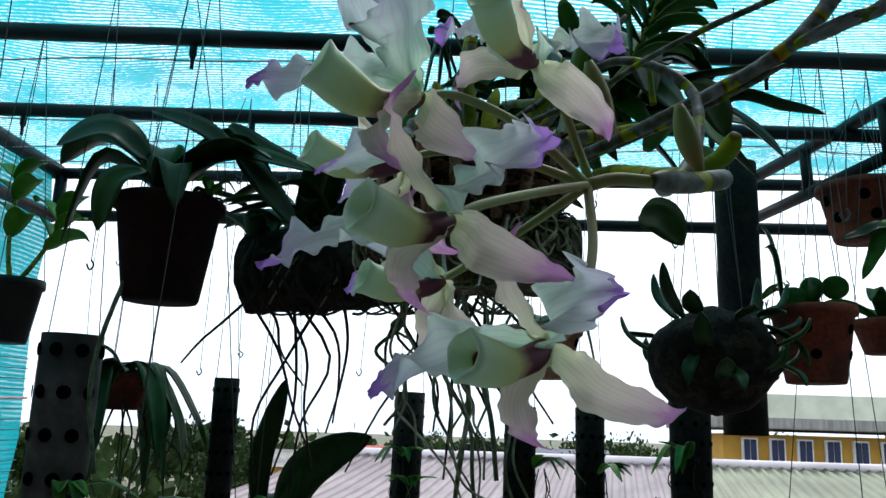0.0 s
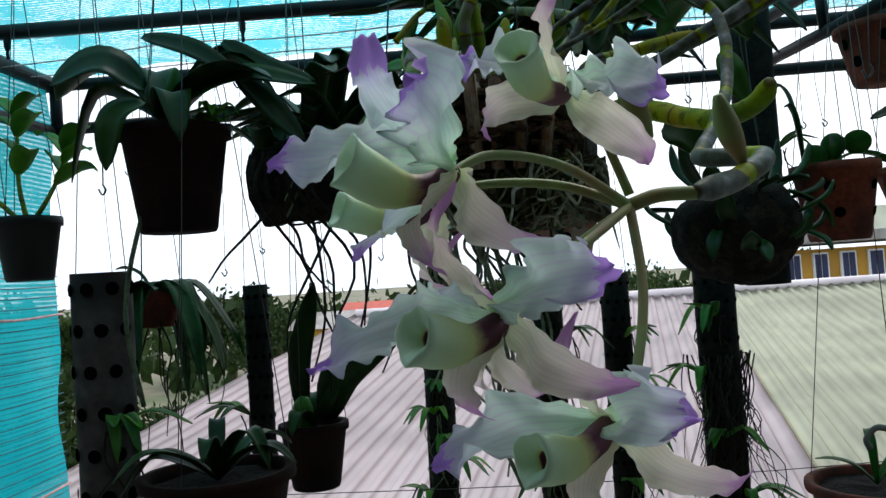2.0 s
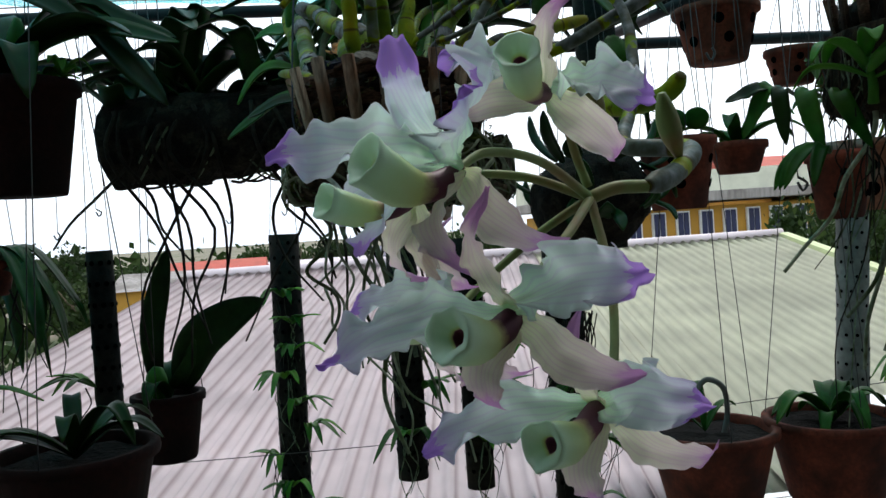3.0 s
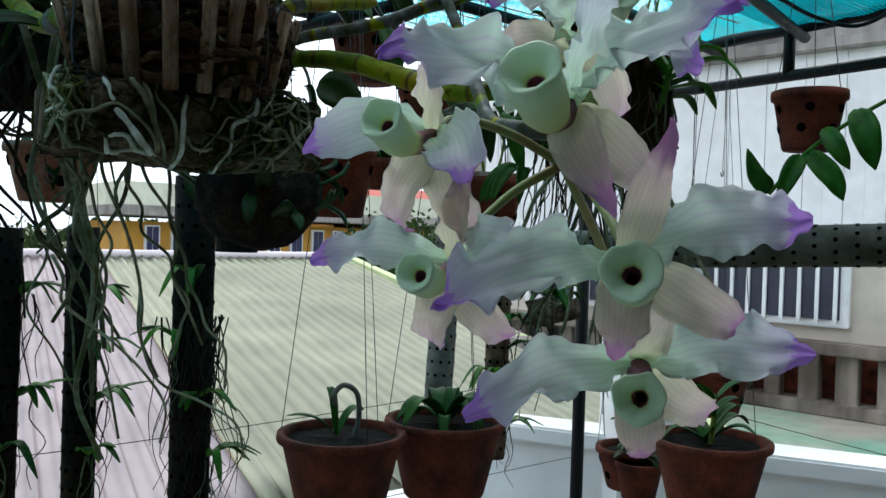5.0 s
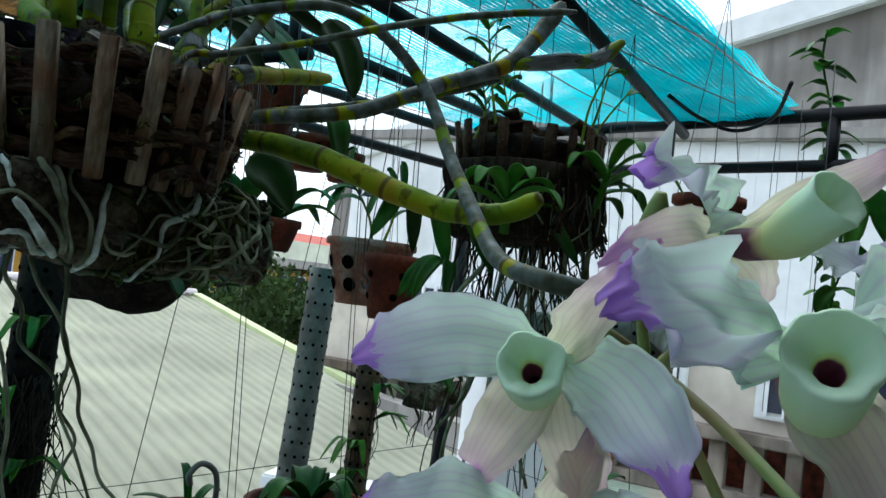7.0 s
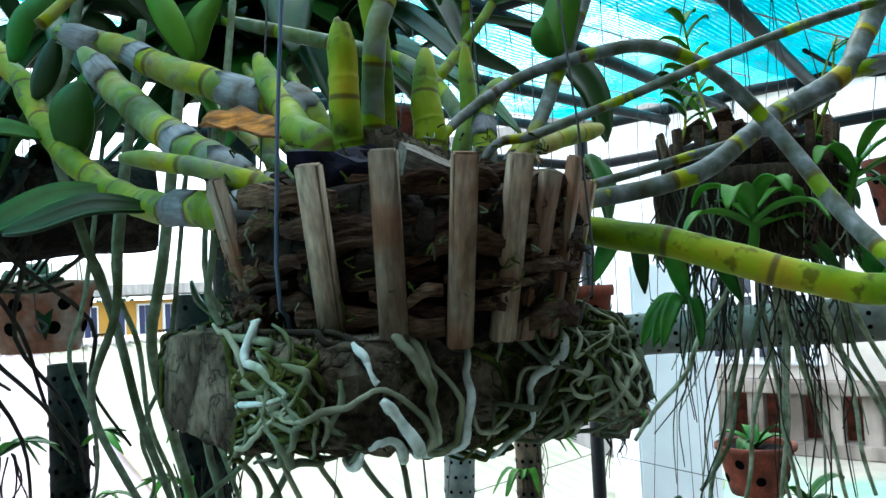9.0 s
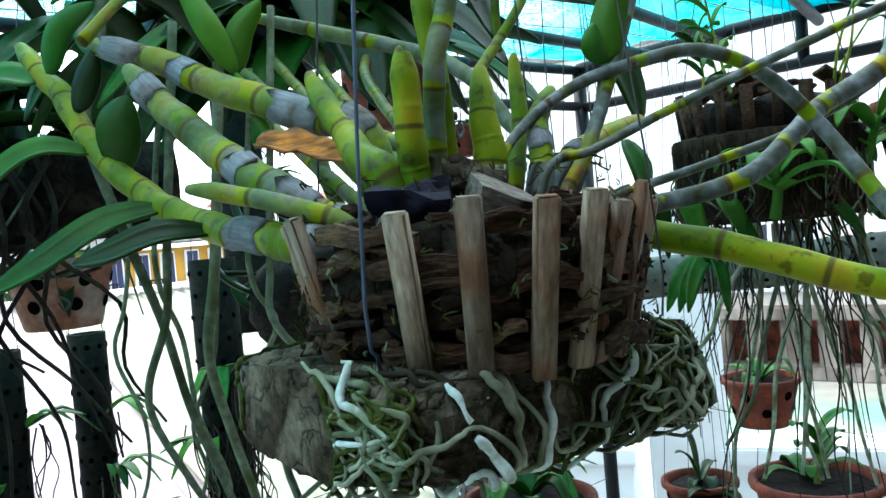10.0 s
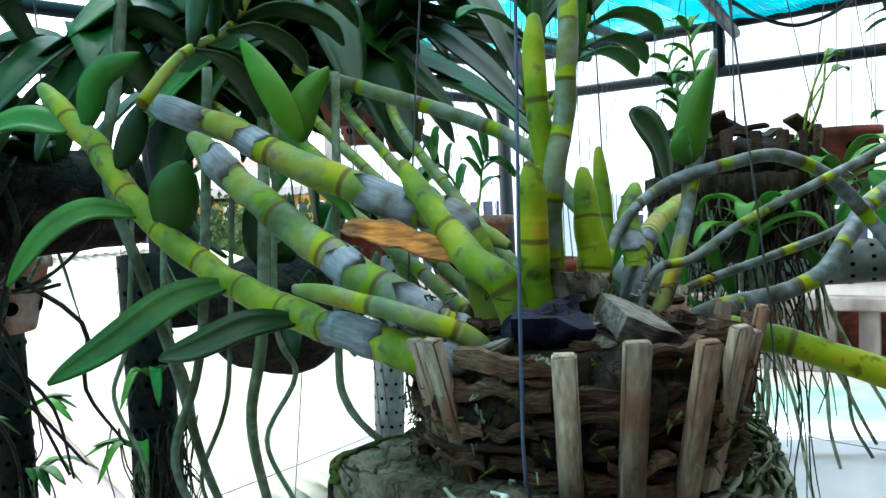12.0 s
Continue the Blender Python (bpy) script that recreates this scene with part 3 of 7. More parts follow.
# neighbours
def windows_on(house, origin, along, count, step, w, h, material, sill=True):
    along = Vector(along)
    rot = Matrix.Rotation(math.atan2(along.y, along.x), 4, 'Z')
    for i in range(count):
        c = Vector(origin) + along * (i * step)
        win = part("window", box_mesh(Matrix.Translation(c) @ rot, w + 0.07, 0.14, h + 0.08, 0.01), M_WHITE_WALL, house, "white window frame", smooth=False)
        for k in (-1, 1):
            part("pane", box_mesh(Matrix.Translation(c) @ rot @ pose(k * w / 4, -0.06, 0), w / 2 - 0.025, 0.08, h), material, win, smooth=False)


def yellow_house():
    h = thing("school_building", pose(0, 0, 0), "long ochre yellow building with dark blue windows and a flat eave", "building")
    bm = bmesh.new()
    add_box(bm, pose(12.2, 23.0, -1.35), 13.0, 4.0, 6.3)
    part("wall", bm, M_YELLOW, h, smooth=False)
    bm = bmesh.new()
    add_box(bm, pose(12.2, 22.9, 2.05), 13.8, 5.2, 0.25, 0.02)
    part("eave", bm, M_CONCRETE, h, smooth=False)
    bm = bmesh.new()
    add_box(bm, pose(12.2, 23.2, 2.45), 13.4, 4.4, 0.6)
    part("roof", bm, M_ROOF_CREAM, h, smooth=False)
    windows_on(h, (6.3, 20.98, 1.2), (1, 0, 0), 19, 0.64, 0.3, 0.95, M_BLUE)
    for k in range(9):
        x0 = 6.62 + k * 1.28
        rail = part("balcony_rail", box_mesh(pose(x0, 20.7, 1.05), 0.5, 0.04, 0.04), M_STEEL, h, smooth=False)
        for q in range(6):
            part("bar", box_mesh(pose(x0 - 0.23 + q * 0.092, 20.7, 0.82), 0.025, 0.025, 0.46), M_STEEL, rail, smooth=False)


def simple_house(name, x, y, w, d, z_eave, z_ridge, wall, roof, label, gable=True):
    h = thing(name, pose(x, y, 0), label, "house")
    part("wall", box_mesh(pose(0, 0, (z_eave - 4.5) / 2), w, d, z_eave + 4.5), wall, h, smooth=False)
    bm = bmesh.new()
    a = [bm.verts.new(v) for v in ((-w * .56, -d * .56, z_eave), (w * .56, -d * .56, z_eave), (w * .56, 0, z_ridge), (-w * .56, 0, z_ridge), (-w * .56, d * .56, z_eave), (w * .56, d * .56, z_eave))]
    for q in ((0, 1, 2, 3), (3, 2, 5, 4), (0, 3, 4), (1, 5, 2), (0, 4, 5, 1)):
        bm.faces.new([a[i] for i in q])
    part("roof", bm, roof, h, smooth=False)
    for k in range(max(1, int(w / 2.5))):
        part("window", box_mesh(pose(-w / 2 + 1 + k * 2.4, -d / 2, z_eave - 1.2), 0.9, 0.1, 1.1), M_GLASS_DARK, h, smooth=False)


yellow_house()
simple_house("red_roof_building", 19.5, 27.5, 12, 5, 2.3, 3.4, M_YELLOW, M_ROOF_RED, "ochre building with a red sheet roof")
simple_house("far_house", -5.5, 40, 4, 4, -0.2, 0.9, M_YELLOW, M_ROOF_RED, "small far house with a red roof")
simple_house("far_house", -1.0, 46, 5, 4, -0.6, 0.5, M_WHITE_WALL, M_ROOF_PINK, "small far white house with a pale roof")
simple_house("far_house", 5.0, 55, 5, 4, -0.3, 0.8, M_WHITE_WALL, M_BLUE, "small far house with a blue roof")
simple_house("far_house", -4.6, 24, 2.2, 3, 0.6, 1.0, M_YELLOW, M_CONCRETE, "far ochre house with a flat roof")

# concrete building to the right, with its sheet-clad wall, railing and low wall
flank = thing("concrete_building", pose(5.3, 1.2, 0, 0, 0, 12), "stained grey concrete building clad with white sheets", "building")
bm = bmesh.new()                      # wall with a sloping top
ends = [[bm.verts.new((x, y, z)) for x, z in ((0.2, -2.6), (1.8, -2.6), (1.8, 3.7 + 0.27 * (1.4 - y)), (0.2, 3.7 + 0.27 * (1.4 - y)))] for y in (-2.6, 5.0)]
bm.faces.new(ends[0])
bm.faces.new(ends[1][::-1])
for k in range(4):
    bm.faces.new((ends[0][k], ends[1][k], ends[1][(k + 1) % 4], ends[0][(k + 1) % 4]))
bmesh.ops.recalc_face_normals(bm, faces=bm.faces[:])
part("wall", bm, M_CONCRETE, flank, smooth=False)
slope = math.degrees(math.atan(-0.27))
part("coping", box_mesh(pose(0.95, 1.2, 3.79, slope), 1.7, 7.9, 0.17, 0.01), M_WHITE_WALL, flank, "pale sloping roof edge", smooth=False)
bm = bmesh.new()
for k in range(58):
    add_box(bm, pose(0.17, -2.4 + k * 0.125, 2.34), 0.05 if k % 2 else 0.035, 0.122, 1.14)
part("cladding", bm, M_WHITE_WALL, flank, "white ribbed sheet cladding", smooth=False)
part("sill_band", box_mesh(pose(0.14, 1.2, 2.95), 0.14, 7.4, 0.08, 0.01), M_CONCRETE, flank, smooth=False)
M_BROWN = mat("brown_stained_concrete", (0.26, 0.22, 0.185), 0.9, 5, 0.4, 0.4, 0.004, spec=0.2, stretch=(2, 2, 0.3), second=(0.13, 0.1, 0.08), patch=1.6)
M_CREAM = mat("cream_plaster", (0.62, 0.56, 0.47), 0.9, 6, 0.15, 0.2, 0.002, second=(0.48, 0.42, 0.36), patch=1.2)
part("window_wall", box_mesh(pose(0.17, 1.2, 1.42), 0.05, 7.4, 0.7), M_CREAM, flank, smooth=False)
for k in range(5):                    # barred windows with dark rooms behind
    y0 = -2.0 + 1.45 * k
    win = part("window", box_mesh(pose(0.13, y0, 1.48), 0.06, 1.02, 0.62, 0.008), M_WHITE_WALL, flank, "white window frame with upright bars", smooth=False)
    part("pane", box_mesh(pose(0.105, y0, 1.48), 0.04, 0.92, 0.52), M_GLASS_DARK, win, smooth=False)
    for q in range(9):
        part("bar", box_mesh(pose(0.07, y0 - 0.44 + 0.11 * q, 1.48), 0.02, 0.022, 0.56), M_WHITE_WALL, win, smooth=False)
    part("bar", box_mesh(pose(0.068, y0, 1.62), 0.02, 0.96, 0.02), M_WHITE_WALL, win, smooth=False)
# balustrade: stained rails and posts with dark gaps
part("back_wall", box_mesh(pose(0.14, 1.2, 0.88), 0.04, 7.4, 0.4), M_TERRA, flank, "reddish brick wall behind the posts", smooth=False)
part("top_rail", box_mesh(pose(-0.06, 1.2, 1.06), 0.2, 7.4, 0.07, 0.008), M_BROWN, flank, smooth=False)
part("bottom_rail", box_mesh(pose(-0.06, 1.2, 0.70), 0.2, 7.4, 0.08, 0.008), M_BROWN, flank, smooth=False)
gb = random.Random(5)
for k in range(34):
    part("post", box_mesh(pose(-0.06, -2.4 + 0.22 * k, 0.88), 0.09, 0.1 + gb.uniform(-0.01, 0.03), 0.34, 0.006), M_BROWN, flank, smooth=False)
M_GREEN_FLOOR = mat("green_painted_floor", (0.2, 0.36, 0.26), 0.85, 8, 0.2, second=(0.42, 0.38, 0.3), patch=0.8, cut=(0.5, 0.62))
part("floor_slab", box_mesh(pose(-0.75, 1.2, 0.58), 1.7, 7.4, 0.16), M_GREEN_FLOOR, flank, "worn green painted floor slab", smooth=False)
part("base_wall", box_mesh(pose(-1.5, 1.2, -2.0), 0.15, 7.4, 5.0), M_CONCRETE, flank, smooth=False)
low = tagged(part("boundary_wall", box_mesh(pose(4.35, 7.0, -0.72, 3.2, 0, 8), 0.15, 4.9, 3.7), M_CONCRETE, smooth=False), "weathered grey concrete boundary wall", "wall", kind="structure")
tagged(part("side_column", box_mesh(pose(2.12, 2.15, 0.9, 0, 0, -30), 0.26, 0.22, 1.8, 0.006), M_WHITE_WALL, smooth=False), "white plastered column on the parapet", "column", kind="structure")


def tree(name, x, y, z0, h, crown, seed, label, leaves=900, leaf=0.3):
    r = random.Random(seed)
    t = thing(name, pose(x, y, z0), label, "tree")
    bm = bmesh.new()
    add_tube(bm, smooth_line([(0, 0, 0), (0.05 * h, 0, h * 0.4), (0.02 * h, 0.03 * h, h * 0.75)], 4), lambda u: 0.05 * h * (1 - 0.7 * u), 8)
    for k in range(6):
        a = r.uniform(0, 6.28)
        add_tube(bm, smooth_line([(0.03 * h, 0, h * 0.4), (math.cos(a) * crown * 0.5, math.sin(a) * crown * 0.5, h * 0.65), (math.cos(a) * crown * 0.8, math.sin(a) * crown * 0.8, h * r.uniform(0.6, 0.9))], 3), lambda u: 0.02 * h * (1 - 0.8 * u), 6)
    part("trunk", bm, M_TRUNK, t)
    bm = bmesh.new()
    blobs = [(Vector((r.uniform(-1, 1) * crown * 0.75, r.uniform(-1, 1) * crown * 0.75, h * r.uniform(0.5, 0.95))), crown * r.uniform(0.25, 0.5)) for _ in range(20)]
    for _ in range(leaves):
        c, s = r.choice(blobs)
        d = Vector((r.gauss(0, 1), r.gauss(0, 1), r.gauss(0, 0.8))).normalized()
        p = c + d * s * r.uniform(0.25, 1.05)
        q = Euler((r.uniform(0, 6), r.uniform(0, 6), r.uniform(0, 6))).to_matrix()
        ls = leaf * r.uniform(0.6, 1.3)
        vs = [bm.verts.new(p + q @ Vector(v) * ls) for v in ((-0.5, 0, 0), (0, -0.3, 0.08), (0.5, 0, 0), (0, 0.3, 0.08))]
        bm.faces.new(vs)
    part("crown", bm, M_FOLIAGE, t)


tree("roadside_tree", 7.1, 11.2, -2.5, 4.4, 1.5, 3, "bushy green tree beside the sheet roof", 6000, 0.11)
tree("roadside_tree", 9.0, 13.5, -2.5, 4.2, 1.6, 4, "bushy green tree beside the sheet roof", 4000, 0.12)
for k, (x, y, h, c) in enumerate(((-6.9, 16, 5.0, 2.2), (-10, 18, 5.4, 2.8), (-6.2, 21, 4.6, 1.6), (2.5, 40, 5.6, 3.4), (6, 48, 6, 4), (-4, 60, 6.5, 4), (-12, 45, 6, 4), (-20, 60, 7, 5), (0, 70, 7, 5), (10, 70, 6.6, 5), (-3.0, 50, 7.6, 1.6), (20, 60, 7, 6), (30, 50, 7, 6), (-30, 50, 7, 6))):
    tree("far_tree", x, y, -4.5, h * 0.82, c * 0.75, 20 + k, "far green tree behind the roofs", 5200, 0.075 * c)
bm = bmesh.new()
r2 = random.Random(99)
for _ in range(9000):
    a, d = r2.uniform(-1.2, 1.5), r2.uniform(55, 160)
    p = Vector((math.sin(a) * d, math.cos(a) * d, -4.5 + abs(r2.gauss(0, 1)) * 2.1))
    s = 1.4 * r2.uniform(0.5, 1.3)
    q = Euler((r2.uniform(0, 6), r2.uniform(0, 6), r2.uniform(0, 6))).to_matrix()
    bm.faces.new([bm.verts.new(p + q @ Vector(v) * s) for v in ((-0.6, 0, 0), (0, -0.4, 0.1), (0.6, 0, 0), (0, 0.4, 0.1))])
tagged(part("far_woods", bm, M_FOLIAGE), "belt of far green trees along the horizon", "woods", kind="stuff")

# dark knit cords across the side net
M_CORD = mat("dark_net_cord", (0.005, 0.09, 0.11), 0.7, 60, 0.3)
for k in range(44):
    z = 0.78 + 0.0225 * k
    tagged(part("net_cord", tube_mesh([(-0.958, 2.15, z), (-0.962, 1.96, z - 0.004), (-0.958, 1.77, z + 0.002)], 0.0012, 4, 3), M_CORD), "dark knit cord across the side net", "cord", kind="structure")
for z in (1.02, 1.27, 1.66):
    tagged(part("net_seam", tube_mesh([(-0.952, 2.15, z), (-0.95, 1.96, z - 0.006), (-0.952, 1.77, z + 0.004)], 0.003, 5, 3), M_SEAM), "thin faded pink seam cord along the net", "seam", kind="structure")

# unseen walls and slab, added to cut daylight on the terrace's near side
tagged(part("wall_back", box_mesh(pose(0.4, -1.25, 1.5), 6.4, 0.2, 3.0), M_BLOCKER, smooth=False), "unseen plastered wall added behind the terrace to block daylight", "wall", kind="structure")
tagged(part("ceiling_slab", box_mesh(pose(0.4, -0.475, 2.42), 6.4, 1.75, 0.14), M_BLOCKER, smooth=False), "unseen slab added over the back of the terrace to block daylight", "ceiling", kind="structure")
tagged(part("wall_side", box_mesh(pose(-2.7, -0.2, 1.2), 0.2, 2.0, 2.4), M_BLOCKER, smooth=False), "unseen side wall added to keep daylight off the terrace", "wall", kind="structure")

# ---------- pots, tubes and planters ----------
def pot_shell(bm, r, h, r_low, wall=0.006, rim=0.012):
    add_lathe(bm, [(0.001, 0), (r_low, 0), (r_low + 0.002, 0.004), (r * 0.97, h - rim), (r * 1.05, h - rim), (r * 1.06, h - rim * 0.5),
                   (r * 1.05, h), (r - wall, h), (r - wall - 0.002, h - rim), (r_low - wall, 0.02), (0.001, 0.02)], 32)


def hole_discs(pot, rings, sides, size, r_of):
    for z in rings:
        for k in range(sides):
            a = 2 * math.pi * (k + 0.3 * (z * 100 % 2)) / sides
            rr = r_of(z) + 0.0014
            bm = bmesh.new()
            bmesh.ops.create_circle(bm, cap_ends=True, segments=12, radius=size)
            part("hole", bm, M_HOLE_SHADE, pot, place=Matrix.Translation((rr * math.cos(a), rr * math.sin(a), z)) @ Euler((0, math.pi / 2 + 0.24, a)).to_matrix().to_4x4(), smooth=False)


def hang_wires(pot, r, h, up, count=3, material=None, thick=0.0007):
    for k in range(count):
        a = 2 * math.pi * k / count + 0.4
        part("hanger_wire", tube_mesh([(r * math.cos(a), r * math.sin(a), h - 0.004), (0, 0, h + up)], thick, 5, 2), material or M_WIRE_DARK, pot)


def clay_pot(at, r, h, label, up=0.35, material=None, holes=0, name="clay_pot", group="", tilt=0, wires=3, top=None):
    """at: the centre of the rim."""
    x, y, z = at
    p = thing(name, pose(x, y, z - h, tilt), label, "flower pot", group)
    bm = bmesh.new()
    low = r * 0.68
    pot_shell(bm, r, h, low)
    part("shell", bm, material or M_TERRA, p)
    bm = bmesh.new()
    add_lathe(bm, [(r * 0.94, h - 0.014), (r * 0.6, h - 0.008), (r * 0.2, h - 0.011), (0.001, h - 0.01)], 20)
    for v in bm.verts:
        v.co.z += noise.noise(v.co * 60) * 0.006
    part("soil", bm, M_SOIL, p)
    if holes:
        hole_discs(p, [h * 0.35, h * 0.68], holes, r * 0.13, lambda q: low + 0.002 + (r * 0.97 - low - 0.002) * (q - 0.004) / (h - 0.016))
    if wires:
        hang_wires(p, r, h, (top - z) if top else up, wires)
    return p


def strap_leaves(parent, base, specs, material, wave=0.0):
    """Arching leaves: each spec is (direction in degrees, length, width, rise, droop)."""
    for ang, length, width, rise, droop in specs:
        d = Vector((math.cos(radians(ang)), math.sin(radians(ang)), 0))
        b = Vector(base)
        pts = [b, b + d * length * 0.35 + Vector((0, 0, rise * 0.75)), b + d * length * 0.7 + Vector((0, 0, rise)), b + d * length + Vector((0, 0, rise - droop))]
        part("leaf", leaf_mesh(pts, width, 0.3, (0, 0, 1), wave, 4), material, parent)


def leafy_stem(parent, pts, r, leaves, material, length=0.05, width=0.016, seed=1, stem=None):
    """A thin cane with leaves in two ranks."""
    g = random.Random(seed)
    line = smooth_line(pts, 5)
    bm = bmesh.new()
    add_tube(bm, line, lambda u: r * (1 - 0.5 * u), 7, 0.03)
    ob = part("cane", bm, stem or M_CANE, parent)
    ob["sheath"] = 0.25
    for k in range(leaves):
        u = 0.35 + 0.65 * (k + 1) / leaves
        i = min(len(line) - 2, int(u * (len(line) - 1)))
        p, d = line[i], (line[i + 1] - line[i]).normalized()
        side = d.cross(Vector((0.3, 0.9, 0.2))).normalized() * (1 if k % 2 else -1)
        side = (side + d * 0.7 + Vector((g.uniform(-.3, .3), g.uniform(-.3, .3), g.uniform(-.1, .2)))).normalized()
        ln = length * g.uniform(0.8, 1.15)
        part("leaf", leaf_mesh([p, p + side * ln * 0.4 + Vector((0, 0, 0.1 * ln)), p + side * ln * 0.8, p + side * ln + Vector((0, 0, -0.18 * ln))], width, 0.3, tuple(d), 0, 3), material, parent)


def dangling_roots(parent, base, count, length, spread, r, seed, material=None):
    g = random.Random(seed)
    for _ in range(count):
        p = Vector(base) + Vector((g.uniform(-1, 1) * spread, g.uniform(-1, 1) * spread, 0))
        ln = length * g.uniform(0.5, 1.1)
        pts = [p]
        for k in range(1, 5):
            pts.append(p + Vector((g.uniform(-1, 1) * ln * 0.09, g.uniform(-1, 1) * ln * 0.09, -ln * k / 4)) + Vector((g.uniform(-.12, .12) * ln * k / 4, 0, 0)))
        part("root", tube_mesh(pts, lambda u: r * (1 - 0.55 * u), 6, 4), material or M_ROOT_DARK, parent)


def small_rosette(parent, base, n, length, width, seed, material=None):
    g = random.Random(seed)
    strap_leaves(parent, base, [(360 * k / n + g.uniform(-25, 25), length * g.uniform(0.7, 1.2), width * g.uniform(0.8, 1.2), length * g.uniform(0.2, 0.6), length * g.uniform(0.1, 0.5)) for k in range(n)], material or M_LEAF)


M_TUBE_GREY = mat("dusty_pvc_tube", (0.11, 0.12, 0.108), 0.7, 60, 0.25, 0.1, 0.0005, spec=0.3, second=(0.06, 0.062, 0.05), patch=9, cut=(0.5, 0.7))
M_TUBE_BROWN = mat("brown_stained_tube", (0.11, 0.075, 0.045), 0.85, 60, 0.4, 0.3, 0.001, spec=0.2, second=(0.04, 0.03, 0.02), patch=16, cut=(0.45, 0.6))

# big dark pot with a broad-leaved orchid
big = clay_pot((-0.305, 1.249, 1.884), 0.064, 0.126, "near-black clay pot with a broad-leaved orchid", top=2.2, material=M_TERRA_DARK)
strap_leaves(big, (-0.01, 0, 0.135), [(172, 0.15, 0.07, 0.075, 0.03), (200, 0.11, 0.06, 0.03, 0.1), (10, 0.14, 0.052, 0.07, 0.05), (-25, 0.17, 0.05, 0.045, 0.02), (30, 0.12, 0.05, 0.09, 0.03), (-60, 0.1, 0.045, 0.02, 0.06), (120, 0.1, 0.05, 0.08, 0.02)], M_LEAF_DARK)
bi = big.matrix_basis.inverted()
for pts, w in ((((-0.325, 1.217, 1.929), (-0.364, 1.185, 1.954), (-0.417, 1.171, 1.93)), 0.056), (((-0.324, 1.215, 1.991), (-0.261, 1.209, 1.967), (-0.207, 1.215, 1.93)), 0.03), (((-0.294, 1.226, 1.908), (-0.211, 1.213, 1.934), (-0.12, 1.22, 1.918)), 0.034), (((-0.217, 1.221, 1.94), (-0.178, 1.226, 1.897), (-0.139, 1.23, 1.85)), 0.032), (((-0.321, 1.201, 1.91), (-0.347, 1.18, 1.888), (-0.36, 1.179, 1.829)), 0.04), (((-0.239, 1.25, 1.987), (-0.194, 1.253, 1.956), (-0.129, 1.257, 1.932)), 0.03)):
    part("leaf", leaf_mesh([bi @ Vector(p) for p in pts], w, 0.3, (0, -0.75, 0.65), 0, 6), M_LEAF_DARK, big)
part("flower_spike", tube_mesh([(0, 0, 0.13), (-0.03, -0.03, 0.03), (-0.05, -0.05, -0.09), (-0.03, -0.06, -0.2)], 0.0028, 6), M_ROOT, big)
part("bud", tube_mesh([(0.0, 0, 0.15), (0.003, 0, 0.175), (0.006, 0.0, 0.2)], lambda u: 0.011 * math.sin(0.4 + 2.4 * u), 8), M_LEAF, big)
small_rosette(big, (0.055, -0.02, 0.13), 9, 0.03, 0.009, 5, M_LEAF_YOUNG)
small_rosette(big, (0.03, 0.02, 0.13), 8, 0.028, 0.008, 6, M_LEAF_YOUNG)

# small black pot with young upright canes
sp = clay_pot((-0.588, 1.405, 1.807), 0.045, 0.09, "small black plastic pot with young leafy orchid canes", material=M_BLACK_POT, name="plastic_pot", top=2.2)
leafy_stem(sp, [(-0.01, 0, 0.085), (-0.06, 0.0, 0.14), (-0.1, 0.01, 0.22), (-0.11, 0.01, 0.27)], 0.004, 7, M_LEAF_YOUNG, 0.066, 0.034, 3)
leafy_stem(sp, [(0.0, 0, 0.085), (-0.01, 0.0, 0.14), (-0.015, 0.01, 0.21), (-0.02, 0.01, 0.25)], 0.004, 6, M_LEAF_YOUNG, 0.066, 0.036, 4)
leafy_stem(sp, [(0.01, 0, 0.085), (0.035, 0.0, 0.12), (0.05, 0.01, 0.16), (0.055, 0.01, 0.19)], 0.004, 5, M_LEAF_YOUNG, 0.06, 0.032, 5)


